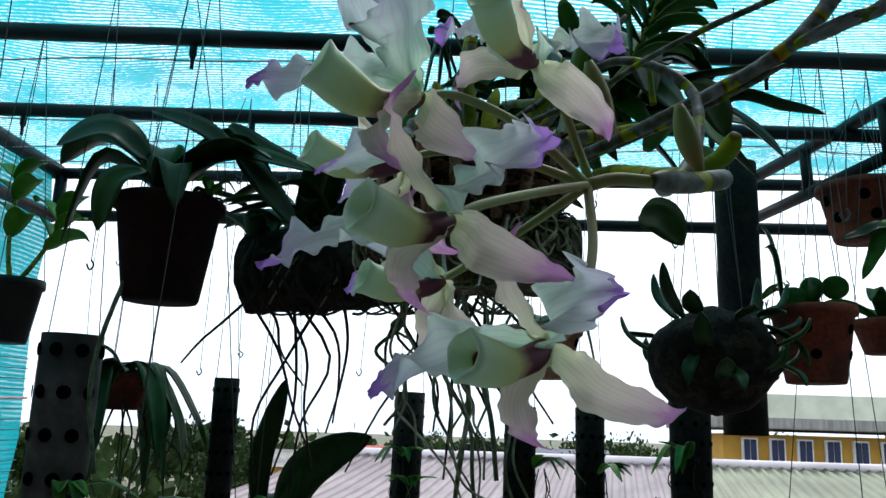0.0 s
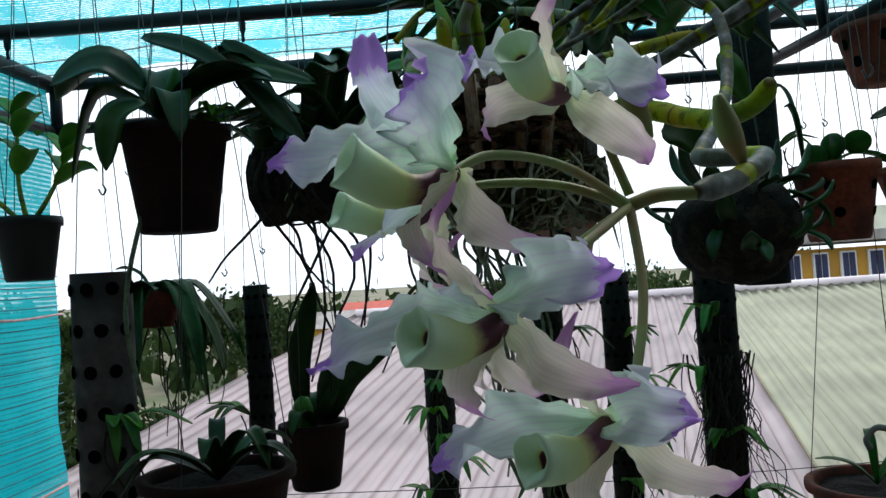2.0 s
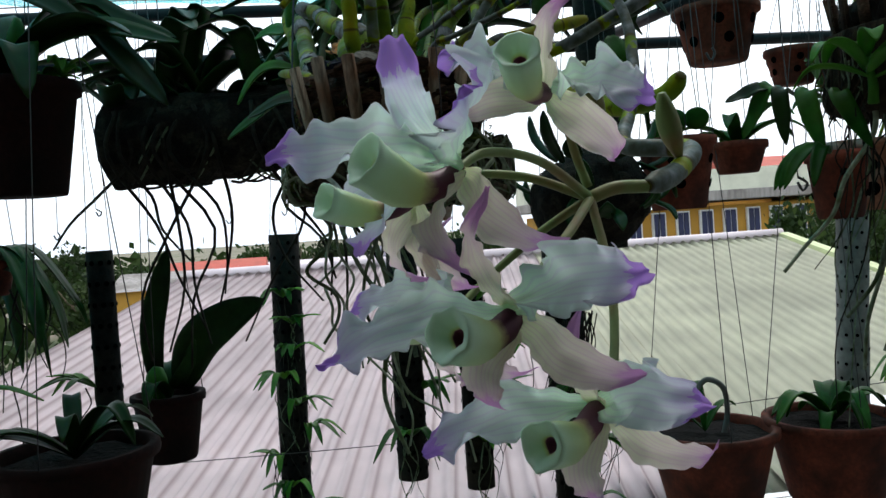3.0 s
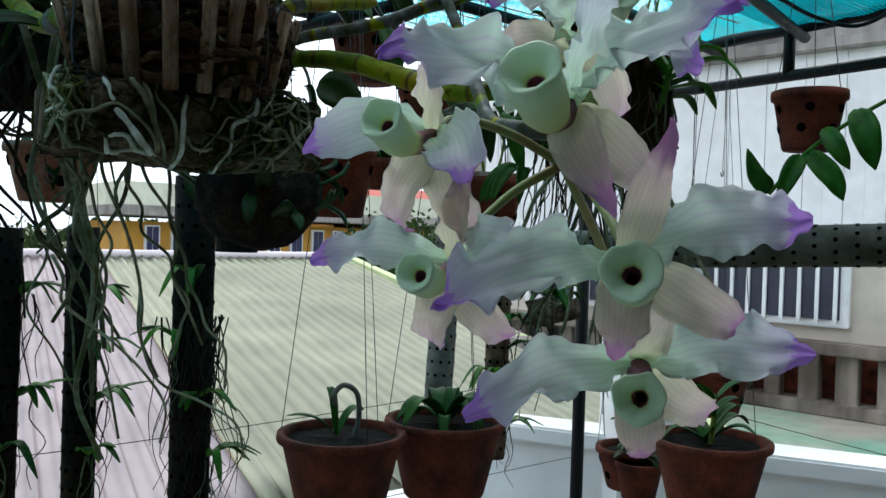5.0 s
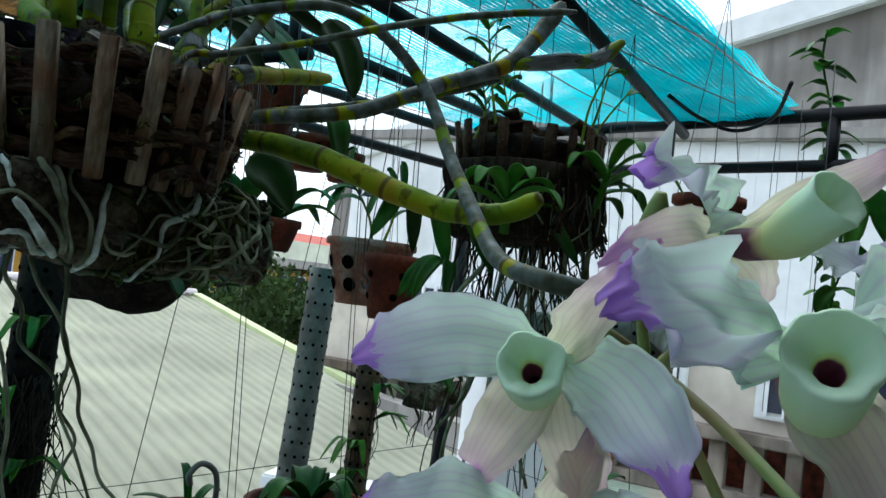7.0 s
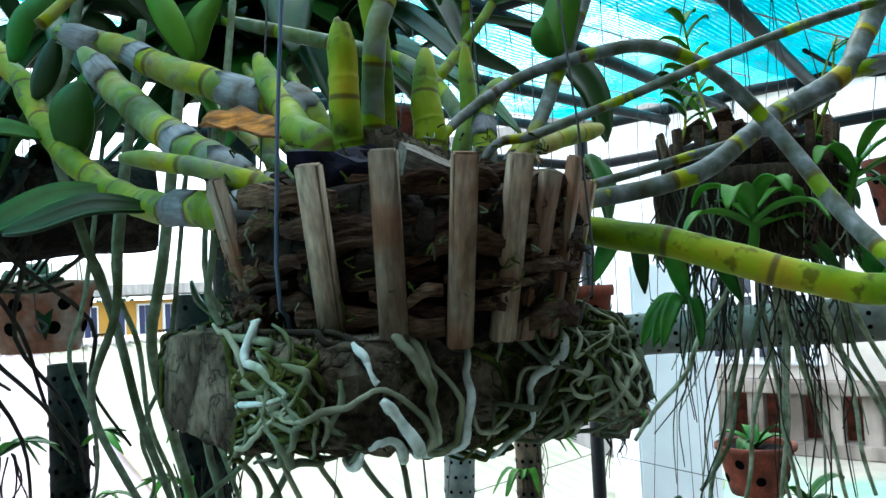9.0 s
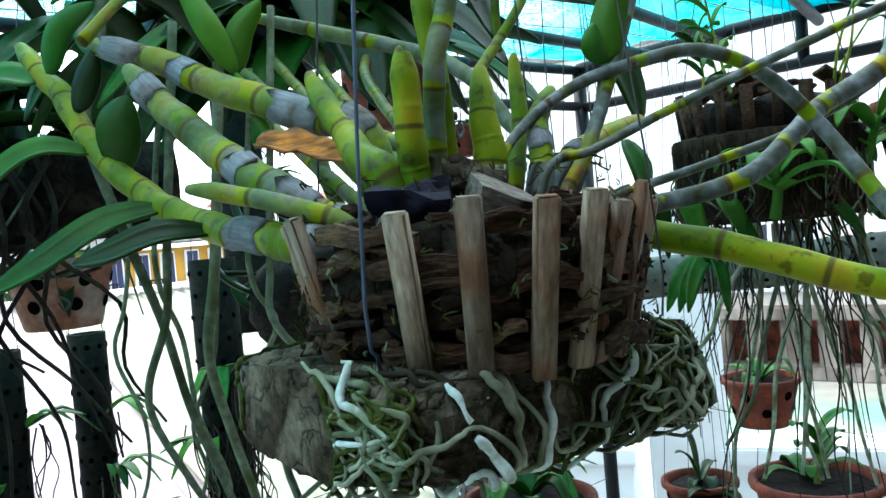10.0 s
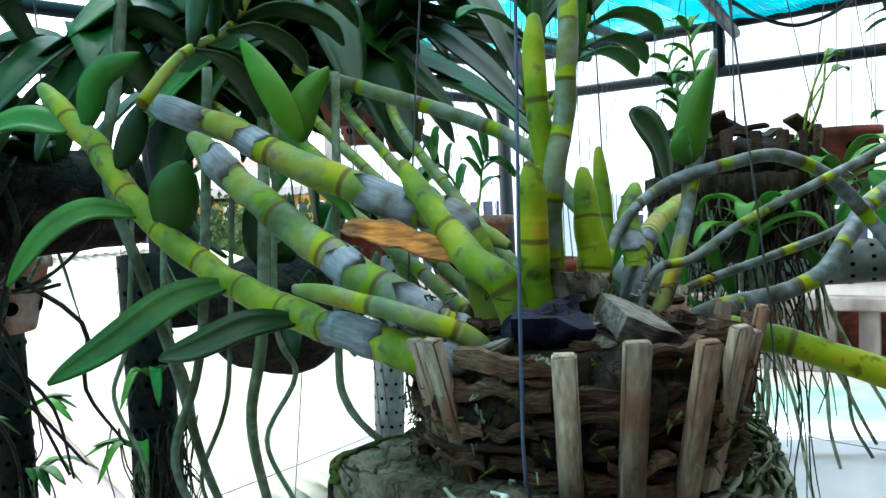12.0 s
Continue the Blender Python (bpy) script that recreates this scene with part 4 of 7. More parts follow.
def perforated_tube(at, r, length, label, material, holes=True, lean=(0, 0), name="mounting_tube", plants=2, seed=1, wires=True, ring=10, bore=0.0042, gap=0.034):
    """A hollow tube that hangs upright from the frame. at: the centre of its top."""
    x, y, z = at
    g = random.Random(seed)
    t = thing(name, pose(x, y, z, lean[0], lean[1]), label, "tube", "mounting tubes")
    bm = bmesh.new()
    prof = [(r - 0.004, -length), (r, -length)] + [(r * (1 + 0.02 * g.uniform(-1, 1)), -length * (1 - k / 6)) for k in range(1, 6)] + [(r, 0), (r - 0.004, 0), (r - 0.004, -0.06), (0.001, -0.06)]
    add_lathe(bm, prof, 24)
    part("shell", bm, material, t)
    if holes:
        n = int(length / gap)
        for j in range(n):
            for k in range(ring):
                a = 2 * math.pi * (k + 0.5 * (j % 2)) / ring
                bm = bmesh.new()
                bmesh.ops.create_circle(bm, cap_ends=True, segments=10, radius=bore)
                part("hole", bm, M_HOLE_SHADE, t, place=Matrix.Translation(((r + .0013 + bore * 0.06) * math.cos(a), (r + .0013 + bore * 0.06) * math.sin(a), -0.02 - j * gap)) @ Euler((0, math.pi / 2, a)).to_matrix().to_4x4(), smooth=False)
    if wires:
        for s in (-1, 1):
            part("hanger_wire", tube_mesh([(s * r * 0.9, 0, -0.004), (0, 0, 2.2 - z)], 0.0007, 5, 2), M_WIRE_DARK, t)
    for k in range(plants):
        a = g.uniform(-2.8, -0.3)
        base = (r * math.cos(a), r * math.sin(a), -length * (0.15 + 0.75 * (k + 0.5) / max(1, plants)))
        for q in range(5):
            d = g.uniform(-1.0, 1.0) + a
            ln = g.uniform(0.05, 0.1)
            b = Vector(base)
            e = Vector((math.cos(d), math.sin(d), 0))
            part("leaf", leaf_mesh([b, b + e * ln * 0.5 + Vector((0, 0, 0.02)), b + e * ln + Vector((0, 0, g.uniform(-0.03, 0.03)))], 0.017, 0.3, (0, 0, 1), 0, 4), M_LEAF_YOUNG if q % 3 == 0 else M_LEAF, t)
        dangling_roots(t, base, 5, 0.16, 0.02, 0.0014, seed * 10 + k, M_ROOT if k % 2 else M_ROOT_DARK)
    return t


perforated_tube((-0.415, 1.265, 1.717), 0.036, 0.56, "dark grey tube pierced with large round holes, hung upright", M_TUBE_DARK_GREY, True, (1.5, 1), seed=2, plants=2, ring=8, bore=0.0085, gap=0.05)
perforated_tube((-0.347, 1.68, 1.692), 0.021, 0.42, "dark perforated tube hung upright among the pots", M_TUBE_DARK, True, (0, 0), seed=3, plants=1)
perforated_tube((-0.084, 2.238, 1.702), 0.035, 0.75, "dark perforated tube with small leafy plants along it", M_TUBE_DARK, True, (0, 1), seed=4, plants=9)
perforated_tube((0.158, 1.863, 1.665), 0.029, 0.45, "dark tube with wiry roots, hung upright", M_TUBE_DARK, True, (0, 0.5), seed=5, plants=4)
perforated_tube((0.292, 1.91, 1.669), 0.028, 0.5, "dark tube with wiry roots, hung upright", M_TUBE_DARK, True, (0, 0), seed=6, plants=4)
perforated_tube((0.455, 1.80, 1.765), 0.036, 0.85, "thick dark tube covered with fine black roots", M_TUBE_DARK, True, (0, 0), seed=7, plants=6)
hairy = [o for o in bpy.data.objects if o.get("label", "").startswith("thick dark tube")][0]
dangling_roots(hairy, (0.0, -0.02, -0.25), 45, 0.34, 0.06, 0.0013, 707)
perforated_tube((1.246, 2.095, 1.739), 0.036, 0.62, "grey perforated tube, hung slightly askew", M_TUBE_GREY, True, (0, 3), seed=8, plants=0)
perforated_tube((1.213, 1.849, 1.571), 0.028, 0.42, "brown weathered tube with withered stubs", M_TUBE_BROWN, True, (0, 1), seed=9, plants=5)
tall = perforated_tube((0.598, 1.954, 2.177), 0.042, 0.55, "tall rough dark tube rising to the frame", M_TUBE_DARK, False, (0, 0), seed=10, plants=1)


def lying_tube(a, b, r, label):
    a, b = Vector(a), Vector(b)
    d = b - a
    t = thing("lying_tube", Matrix.Translation(a) @ d.to_track_quat('Z', 'Y').to_matrix().to_4x4(), label, "tube")
    bm = bmesh.new()
    add_lathe(bm, [(r - 0.004, 0.03), (r - 0.004, 0), (r, 0), (r, d.length), (r - 0.004, d.length), (r - 0.004, d.length - 0.05), (0.001, d.length - 0.05)], 28)
    part("shell", bm, M_TUBE, t)
    for j in range(int(d.length / 0.034)):
        for k in range(11):
            an = 2 * math.pi * (k + 0.5 * (j % 2)) / 11
            bm = bmesh.new()
            bmesh.ops.create_circle(bm, cap_ends=True, segments=8, radius=0.0042)
            part("hole", bm, M_HOLE_SHADE, t, place=Matrix.Translation(((r + .0013) * math.cos(an), (r + .0013) * math.sin(an), 0.02 + j * 0.034)) @ Euler((0, math.pi / 2, an)).to_matrix().to_4x4(), smooth=False)
    inv = t.matrix_basis.inverted()
    for u in (0.12, 0.88):
        p = a.lerp(b, u)
        part("hanger_wire", tube_mesh([inv @ p, inv @ Vector((p.x, p.y, 2.2))], 0.001, 5, 2), M_WIRE_DARK, t)
    return t


lying_tube((1.09, 1.681, 1.646), (1.49, 0.876, 1.689), 0.038, "grey mossy perforated tube hung level as a plant rail")

# clay pots on the right
p1 = clay_pot((0.597, 1.501, 1.353), 0.099, 0.13, "red clay pot with a few orchid stubs and wire hook", top=2.2)
strap_leaves(p1, (0.0, 0.02, 0.12), [(20, 0.07, 0.016, 0.04, 0.01), (160, 0.08, 0.016, 0.035, 0.0), (80, 0.05, 0.014, 0.07, 0.0)], M_LEAF)
part("hook", tube_mesh([(0.02, 0, 0.11), (0.03, 0, 0.15), (0.025, 0, 0.19), (0.0, 0, 0.205), (-0.018, 0, 0.19), (-0.014, 0, 0.175)], 0.0045, 8), M_TUBE_GREY, p1, "pale bent wire hook")
p2 = clay_pot((0.793, 1.487, 1.357), 0.1, 0.13, "red clay pot with a rosette of short fleshy leaves", top=2.2)
small_rosette(p2, (0, 0, 0.12), 12, 0.1, 0.026, 11)
p3 = clay_pot((1.741, 1.626, 1.358), 0.088, 0.115, "red clay pot with low green leaves and two holes", top=2.2, holes=5)
small_rosette(p3, (0, 0, 0.105), 7, 0.09, 0.03, 12)
p4 = clay_pot((1.365, 1.564, 1.22), 0.074, 0.09, "red clay pot with two dark upright leaves", top=2.2, holes=5)
strap_leaves(p4, (0, 0, 0.08), [(90, 0.03, 0.02, 0.1, 0.0), (150, 0.05, 0.02, 0.07, 0.0), (10, 0.09, 0.022, 0.03, 0.01), (200, 0.08, 0.022, 0.02, 0.02)], M_LEAF_DARK)
p5 = clay_pot((1.165, 1.215, 1.337), 0.098, 0.125, "wide red clay pot with a young leafy shoot", top=2.2, holes=0)
leafy_stem(p5, [(0.0, 0, 0.11), (0.005, 0, 0.15), (0.01, 0.0, 0.2)], 0.006, 5, M_LEAF, 0.07, 0.026, 13)
small_rosette(p5, (0.02, 0.02, 0.11), 5, 0.08, 0.026, 14)
p6 = clay_pot((1.332, 1.512, 1.204), 0.05, 0.08, "small red clay pot with dark leaves", top=2.2)
small_rosette(p6, (0, 0, 0.07), 6, 0.06, 0.02, 15, M_LEAF_DARK)

h4 = clay_pot((0.985, 1.872, 2.009), 0.054, 0.072, "red clay pot with drain holes, hung on a thread", holes=6, top=2.2)
h5 = clay_pot((1.042, 1.818, 1.982), 0.042, 0.062, "small red clay pot with drain holes, hung on a thread", holes=6, top=2.2)
h6 = clay_pot((0.72, 1.655, 2.043), 0.071, 0.095, "red clay pot with large drain holes, hung on wires", holes=6, top=2.2)
for p, s in ((h4, 2), (h5, 3)):
    small_rosette(p, (0, 0, 0.06), 5, 0.03, 0.012, 30 + s)
perf = clay_pot((0.92, 1.558, 1.79), 0.077, 0.115, "pale clay orchid pot pierced with many round holes", material=M_TERRA_PALE, holes=0, top=2.2)
hole_discs(perf, [0.034, 0.072], 8, 0.0125, lambda q: 0.0544 + (0.0747 - 0.0544) * (q - 0.004) / 0.099)
leafy_stem(perf, [(0.0, 0, 0.1), (-0.01, 0.0, 0.15), (-0.05, 0.0, 0.2), (-0.08, 0, 0.21)], 0.003, 7, M_LEAF, 0.06, 0.022, 17)
leafy_stem(perf, [(0.02, 0, 0.1), (0.04, 0.0, 0.15), (0.05, 0.0, 0.2), (0.07, 0, 0.22)], 0.003, 7, M_LEAF, 0.06, 0.022, 18)
hr1 = clay_pot((0.684, 1.532, 1.798), 0.045, 0.05, "small red clay bowl with arching green leaves", top=2.2)
small_rosette(hr1, (0, 0, 0.04), 8, 0.1, 0.024, 19)
clay_pot((0.638, 1.19, 1.752), 0.036, 0.08, "brown stained clay pot with a drain hole, hung behind the baskets", holes=5, top=2.2)
# pot with a trailing broad-leaved vine
tv = clay_pot((1.064, 0.996, 1.896), 0.05, 0.085, "red clay pot with a trailing broad-leaved green vine", holes=6, top=2.2)
tvm = tv.matrix_basis.inverted()
def trail(stem, leaves):
    part("stem", tube_mesh([tvm @ Vector(p) for p in stem], 0.003, 6, 5), M_LEAF_YOUNG, tv)
    for pts, w in leaves:
        part("leaf", leaf_mesh([tvm @ Vector(p) for p in pts], w * 0.85, 0.6, (-0.8, -0.6, 0.1), 0.1, 5, shape=lambda q: 1.9 * (q + 0.01) ** 0.5 * max(0.0, 1 - q) ** 0.85), M_LEAF, tv)


trail([(0.985, 1.005, 1.745), (1.002, 0.961, 1.802), (1.043, 0.91, 1.852), (1.087, 0.868, 1.888), (1.133, 0.813, 1.928)], [
    (((1.039, 0.912, 1.86), (1.03, 0.895, 1.818), (1.042, 0.886, 1.777)), 0.056), (((1.098, 0.858, 1.899), (1.082, 0.848, 1.857), (1.092, 0.84, 1.811)), 0.06), (((1.119, 0.825, 1.919), (1.108, 0.81, 1.874), (1.107, 0.813, 1.827)), 0.052),
    (((1.018, 0.946, 1.835), (1.013, 0.925, 1.806), (1.027, 0.913, 1.778)), 0.04), (((0.997, 0.966, 1.798), (0.978, 0.971, 1.768), (0.968, 0.981, 1.728)), 0.04), (((1.002, 0.961, 1.802), (1.009, 0.929, 1.767), (1.023, 0.918, 1.736)), 0.045),
    (((1.08, 0.888, 1.879), (1.106, 0.877, 1.911), (1.145, 0.855, 1.927)), 0.04), (((1.127, 0.818, 1.924), (1.142, 0.793, 1.896), (1.156, 0.782, 1.851)), 0.055), (((0.988, 1.003, 1.749), (0.972, 1.016, 1.768), (0.96, 1.025, 1.808)), 0.04)])
trail([(1.162, 0.847, 1.751), (1.161, 0.845, 1.815), (1.153, 0.837, 1.878), (1.136, 0.836, 1.931)], [(((1.16, 0.847, 1.783), (1.139, 0.854, 1.765), (1.138, 0.856, 1.741)), 0.035), (((1.162, 0.843, 1.848), (1.174, 0.82, 1.824), (1.192, 0.806, 1.785)), 0.045)])
lpot = clay_pot((0.183, 1.631, 1.786), 0.062, 0.082, "white-stained clay pot pierced with round holes", material=M_TERRA_PALE, holes=7, top=2.2)
strap_leaves(lpot, (0, 0, 0.075), [(200, 0.05, 0.03, 0.015, 0.06), (260, 0.06, 0.032, 0.01, 0.07), (-20, 0.09, 0.022, 0.03, 0.1), (90, 0.05, 0.03, 0.03, 0.02)], M_LEAF_DARK)

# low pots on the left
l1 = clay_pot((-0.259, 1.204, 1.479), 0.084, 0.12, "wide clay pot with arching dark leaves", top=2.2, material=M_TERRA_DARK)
small_rosette(l1, (0, 0, 0.11), 9, 0.1, 0.024, 21, M_LEAF_DARK)
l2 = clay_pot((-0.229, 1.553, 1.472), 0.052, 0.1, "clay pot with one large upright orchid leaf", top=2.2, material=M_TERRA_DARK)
strap_leaves(l2, (0, 0, 0.09), [(100, 0.05, 0.03, 0.05, 0.0), (250, 0.06, 0.03, 0.03, 0.03)], M_LEAF_DARK)
li = l2.matrix_basis.inverted()
for pts, w in ((((-0.211, 1.565, 1.473), (-0.179, 1.543, 1.542), (-0.133, 1.528, 1.578), (-0.074, 1.521, 1.605)), 0.062), (((-0.248, 1.57, 1.475), (-0.247, 1.562, 1.563), (-0.232, 1.562, 1.63), (-0.216, 1.561, 1.689)), 0.036), (((-0.225, 1.547, 1.478), (-0.194, 1.524, 1.512), (-0.179, 1.523, 1.553)), 0.02)):
    part("leaf", leaf_mesh([li @ Vector(p) for p in pts], w, 0.3, (0.1, -1, 0.15), 0, 6), M_LEAF_DARK, l2)
part("pseudobulb", tube_mesh([(-0.01, 0, 0.09), (-0.015, 0, 0.12), (-0.012, 0, 0.14)], lambda u: 0.016 * math.sin(0.5 + 2.2 * u), 10), M_LEAF, l2)
l3 = clay_pot((-0.497, 1.616, 1.693), 0.042, 0.06, "small clay pot with dark red leaves on a hanger", top=2.2)
strap_leaves(l3, (0, 0, 0.05), [(200, 0.06, 0.03, 0.05, 0.0), (-30, 0.1, 0.03, 0.0, 0.14), (-10, 0.09, 0.03, -0.02, 0.16), (240, 0.05, 0.03, -0.02, 0.15)], M_LEAF_DARK)

gl = random.Random(88)
for k in range(13):
    b0 = Vector((gl.uniform(-0.03, 0.03), gl.uniform(-0.03, 0.03), 0.05))
    d0 = Vector((gl.uniform(-0.3, 1.0), gl.uniform(-0.8, 0.3), 0)).normalized()
    ln = gl.uniform(0.1, 0.2)
    part("leaf", leaf_mesh([b0, b0 + d0 * ln * 0.35 + Vector((0, 0, 0.02)), b0 + d0 * ln * 0.7 + Vector((0, 0, -ln * 0.35)), b0 + d0 * ln * 0.85 + Vector((0, 0, -ln * gl.uniform(0.6, 1.0)))], gl.uniform(0.018, 0.036), 0.35, (d0.x, d0.y, 0.6), 0, 5), M_LEAF_DARK, l3)
dangling_roots(l3, (0.02, 0, 0.01), 9, 0.24, 0.05, 0.0018, 505)

# round hanging clump with fleshy leaves, and the pot beside it
clump = thing("hanging_clump", Matrix.Translation(Vector((0.392, 1.38, 1.723))), "dark mossy coconut husk ball with fleshy grey-green leaves", "planter")
bm = bmesh.new()
bmesh.ops.create_icosphere(bm, subdivisions=4, radius=0.083)
for v in bm.verts:
    v.co *= 1 + 0.12 * noise.noise(v.co * 22) + 0.05 * noise.noise(v.co * 70)
    v.co.z = v.co.z * 0.9 if v.co.z < 0 else v.co.z * 0.75
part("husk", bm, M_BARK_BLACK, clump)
g = random.Random(41)
for k in range(26):
    a, ln = g.uniform(0, 6.28), g.uniform(0.05, 0.1)
    z = g.uniform(-0.04, 0.06)
    rr = math.sqrt(max(0.0001, 0.083 ** 2 - z * z)) * 0.9
    b = Vector((rr * math.cos(a), rr * math.sin(a), z))
    e = Vector((math.cos(a), math.sin(a), 0))
    up = g.uniform(-0.6, 1.0)
    part("leaf", leaf_mesh([b, b + e * ln * 0.4 + Vector((0, 0, up * ln * 0.5)), b + e * ln * 0.55 + Vector((0, 0, up * ln))], g.uniform(0.016, 0.028), 0.35, (e.x, e.y, 0.2), 0, 4, thick=0.003), M_LEAF_DARK, clump)
hang_wires(clump, 0.05, 0.05, 2.2 - clump.matrix_basis.translation.z - 0.05, 3)
rp = clay_pot((0.546, 1.448, 1.801), 0.056, 0.105, "red clay pot with round fleshy leaves, hung on wires", holes=5, top=2.2)
for k in range(7):
    g2 = random.Random(60 + k)
    bm = bmesh.new()
    bmesh.ops.create_uvsphere(bm, u_segments=12, v_segments=8, radius=0.014)
    for v in bm.verts:
        v.co = Vector((v.co.x * 1.3, v.co.y * 0.16 + 0.15 * v.co.x ** 2 * 60 * 0.1, v.co.z * 1.2))
    part("leaf", bm, M_LEAF, rp, place=pose(g2.uniform(-.03, .03), g2.uniform(-.03, .03), 0.112 + g2.uniform(0, 0.02), g2.uniform(-30, 30), g2.uniform(-30, 30), g2.uniform(0, 180)))
strap_leaves(rp, (-0.04, 0, 0.1), [(180, 0.02, 0.022, 0.09, 0.0), (150, 0.03, 0.024, 0.12, 0.0)], M_LEAF_DARK)

# log with a climbing orchid
def bark_log(a, b, r, label, name="hanging_log"):
    a, b = Vector(a), Vector(b)
    d = b - a
    t = thing(name, Matrix.Translation(a) @ d.to_track_quat('Z', 'Y').to_matrix().to_4x4(), label, "log")
    bm = bmesh.new()
    n = 40
    rings = add_lathe(bm, [(0.001, 0), (r * 0.7, 0.0)] + [(r * (1 - 0.36 * (k / n) ** 2), d.length * k / n) for k in range(n + 1)] + [(r * 0.45, d.length), (0.001, d.length)], 30)
    for v in bm.verts:
        if v.co.xy.length > r * 0.5:
            an = math.atan2(v.co.y, v.co.x)
            k = 1 + 0.16 * noise.noise((math.cos(an) * 2.2, math.sin(an) * 2.2, v.co.z * 14)) + 0.07 * noise.noise((math.cos(an) * 7, math.sin(an) * 7, v.co.z * 25))
            v.co.x *= k
            v.co.y *= k
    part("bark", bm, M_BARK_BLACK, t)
    inv = t.matrix_basis.inverted()
    for u in (0.15, 0.85):
        p = a.lerp(b, u)
        part("hanger_wire", tube_mesh([inv @ p, inv @ Vector((p.x, p.y, 2.2))], 0.0009, 5, 2), M_WIRE_DARK, t)
    return t, inv


log_a, log_inv = bark_log((-0.25, 1.459, 1.835), (0.205, 1.325, 1.845), 0.06, "thick dark bark log hung level, overgrown with roots")
g = random.Random(51)
la, lb = Vector((-0.251, 1.459, 1.823)), Vector((0.162, 1.35, 1.82))
for k in range(20):
    u = g.uniform(0.02, 0.98)
    p = la.lerp(lb, u) + Vector((0, -0.03, -0.02))
    ln = g.uniform(0.08, 0.28)
    pts = [p + Vector((0, -0.025, 0.07)), p + Vector((g.uniform(-.03, .03), -0.035, 0.01))]
    q = p
    for j in range(3):
        q = q + Vector((g.uniform(-.05, .05), g.uniform(-.03, .03), -ln / 3))
        pts.append(q)
    part("root", tube_mesh([log_inv @ x for x in pts], lambda s: 0.003 * (1 - 0.55 * s), 6, 4), M_ROOT_DARK, log_a)
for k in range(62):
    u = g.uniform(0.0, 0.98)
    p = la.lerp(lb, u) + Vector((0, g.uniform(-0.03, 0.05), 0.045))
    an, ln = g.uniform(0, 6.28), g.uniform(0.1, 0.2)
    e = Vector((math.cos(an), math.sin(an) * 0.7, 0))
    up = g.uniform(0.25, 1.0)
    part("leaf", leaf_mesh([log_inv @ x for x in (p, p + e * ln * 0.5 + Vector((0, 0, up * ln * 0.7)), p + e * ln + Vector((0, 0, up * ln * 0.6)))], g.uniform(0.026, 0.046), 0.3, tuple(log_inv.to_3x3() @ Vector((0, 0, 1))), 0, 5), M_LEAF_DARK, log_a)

for k in range(46):
    u, an = g.uniform(0.0, 0.9), g.uniform(-2.6, -0.2)
    pts = []
    for j in range(5):
        a2, r2 = an + 0.35 * j * (1 if k % 2 else -1), 0.064 + 0.006 * noise.noise((k, j, 0))
        c = la.lerp(lb, min(1, u + 0.035 * j)) + Vector((0, 0, 0.014))
        pts.append(log_inv @ (c + Vector((0, math.cos(a2) * r2, -math.sin(a2) * r2 * -1))))
    part("root", tube_mesh(pts, g.uniform(0.0012, 0.0022), 6, 4), (M_ROOT_DARK, M_ROOT, M_ROOT_DARK)[k % 3], log_a)

# threads and wires
def wire(a, b, r=0.0009, material=None, label="thin slack wire strung between the posts"):
    a, b = Vector(a), Vector(b)
    return tagged(part("wire", tube_mesh([a, a.lerp(b, 0.5) + Vector((0, 0, -0.012 * (b - a).length)), b], r, 5, 6), material or M_WIRE_DARK), label, "wire")


wire((-0.96, 2.17, 1.22), (1.82, 2.17, 1.26), 0.0011)
wire((-0.96, 2.17, 1.02), (1.82, 2.17, 1.0), 0.0011)
wire((1.82, 2.17, 1.26), (1.82, 0.3, 1.22), 0.0011)
g = random.Random(77)
for k in range(46):
    x, y = g.uniform(-0.85, 1.75), g.uniform(1.05, 2.12)
    if k % 3 == 0:
        y = 2.17
    if k % 5 == 0:
        x = 1.82
    ln = g.uniform(0.12, 0.5)
    if 0.0 < x < 0.35 and y < 1.2:
        continue
    t = thing("hanging_thread", pose(x, y, 2.2), "loose thin thread with a wire clip, hung from the frame", "thread", "threads under the net")
    bend = g.uniform(-0.02, 0.02)
    part("thread", tube_mesh([(0, 0, 0), (bend, 0, -ln * 0.5), (bend * 0.3, 0, -ln)], 0.0008, 5, 4), M_WIRE_DARK, t)
    part("clip", tube_mesh([(bend * 0.3, 0, -ln), (0.006, 0, -ln - 0.008), (0.0, 0, -ln - 0.016), (-0.006, 0, -ln - 0.006)], 0.0016, 6, 3), M_WIRE_DARK, t)
for a, b, c in RAFTERS[:2]:
    for k in range(4):
        q = Vector(a).lerp(Vector(b), 0.12 + 0.25 * k)
        t = thing("pipe_clip", pose(q.x, q.y, 2.161), "small black clip on the frame pipe", "clip", "pipe clips")
        part("bolt", tube_mesh([(0, 0, 0.002), (0, 0, -0.02), (0, 0, -0.035)], lambda u: 0.006 if u < 0.5 else 0.003, 8, 3), M_STEEL, t)

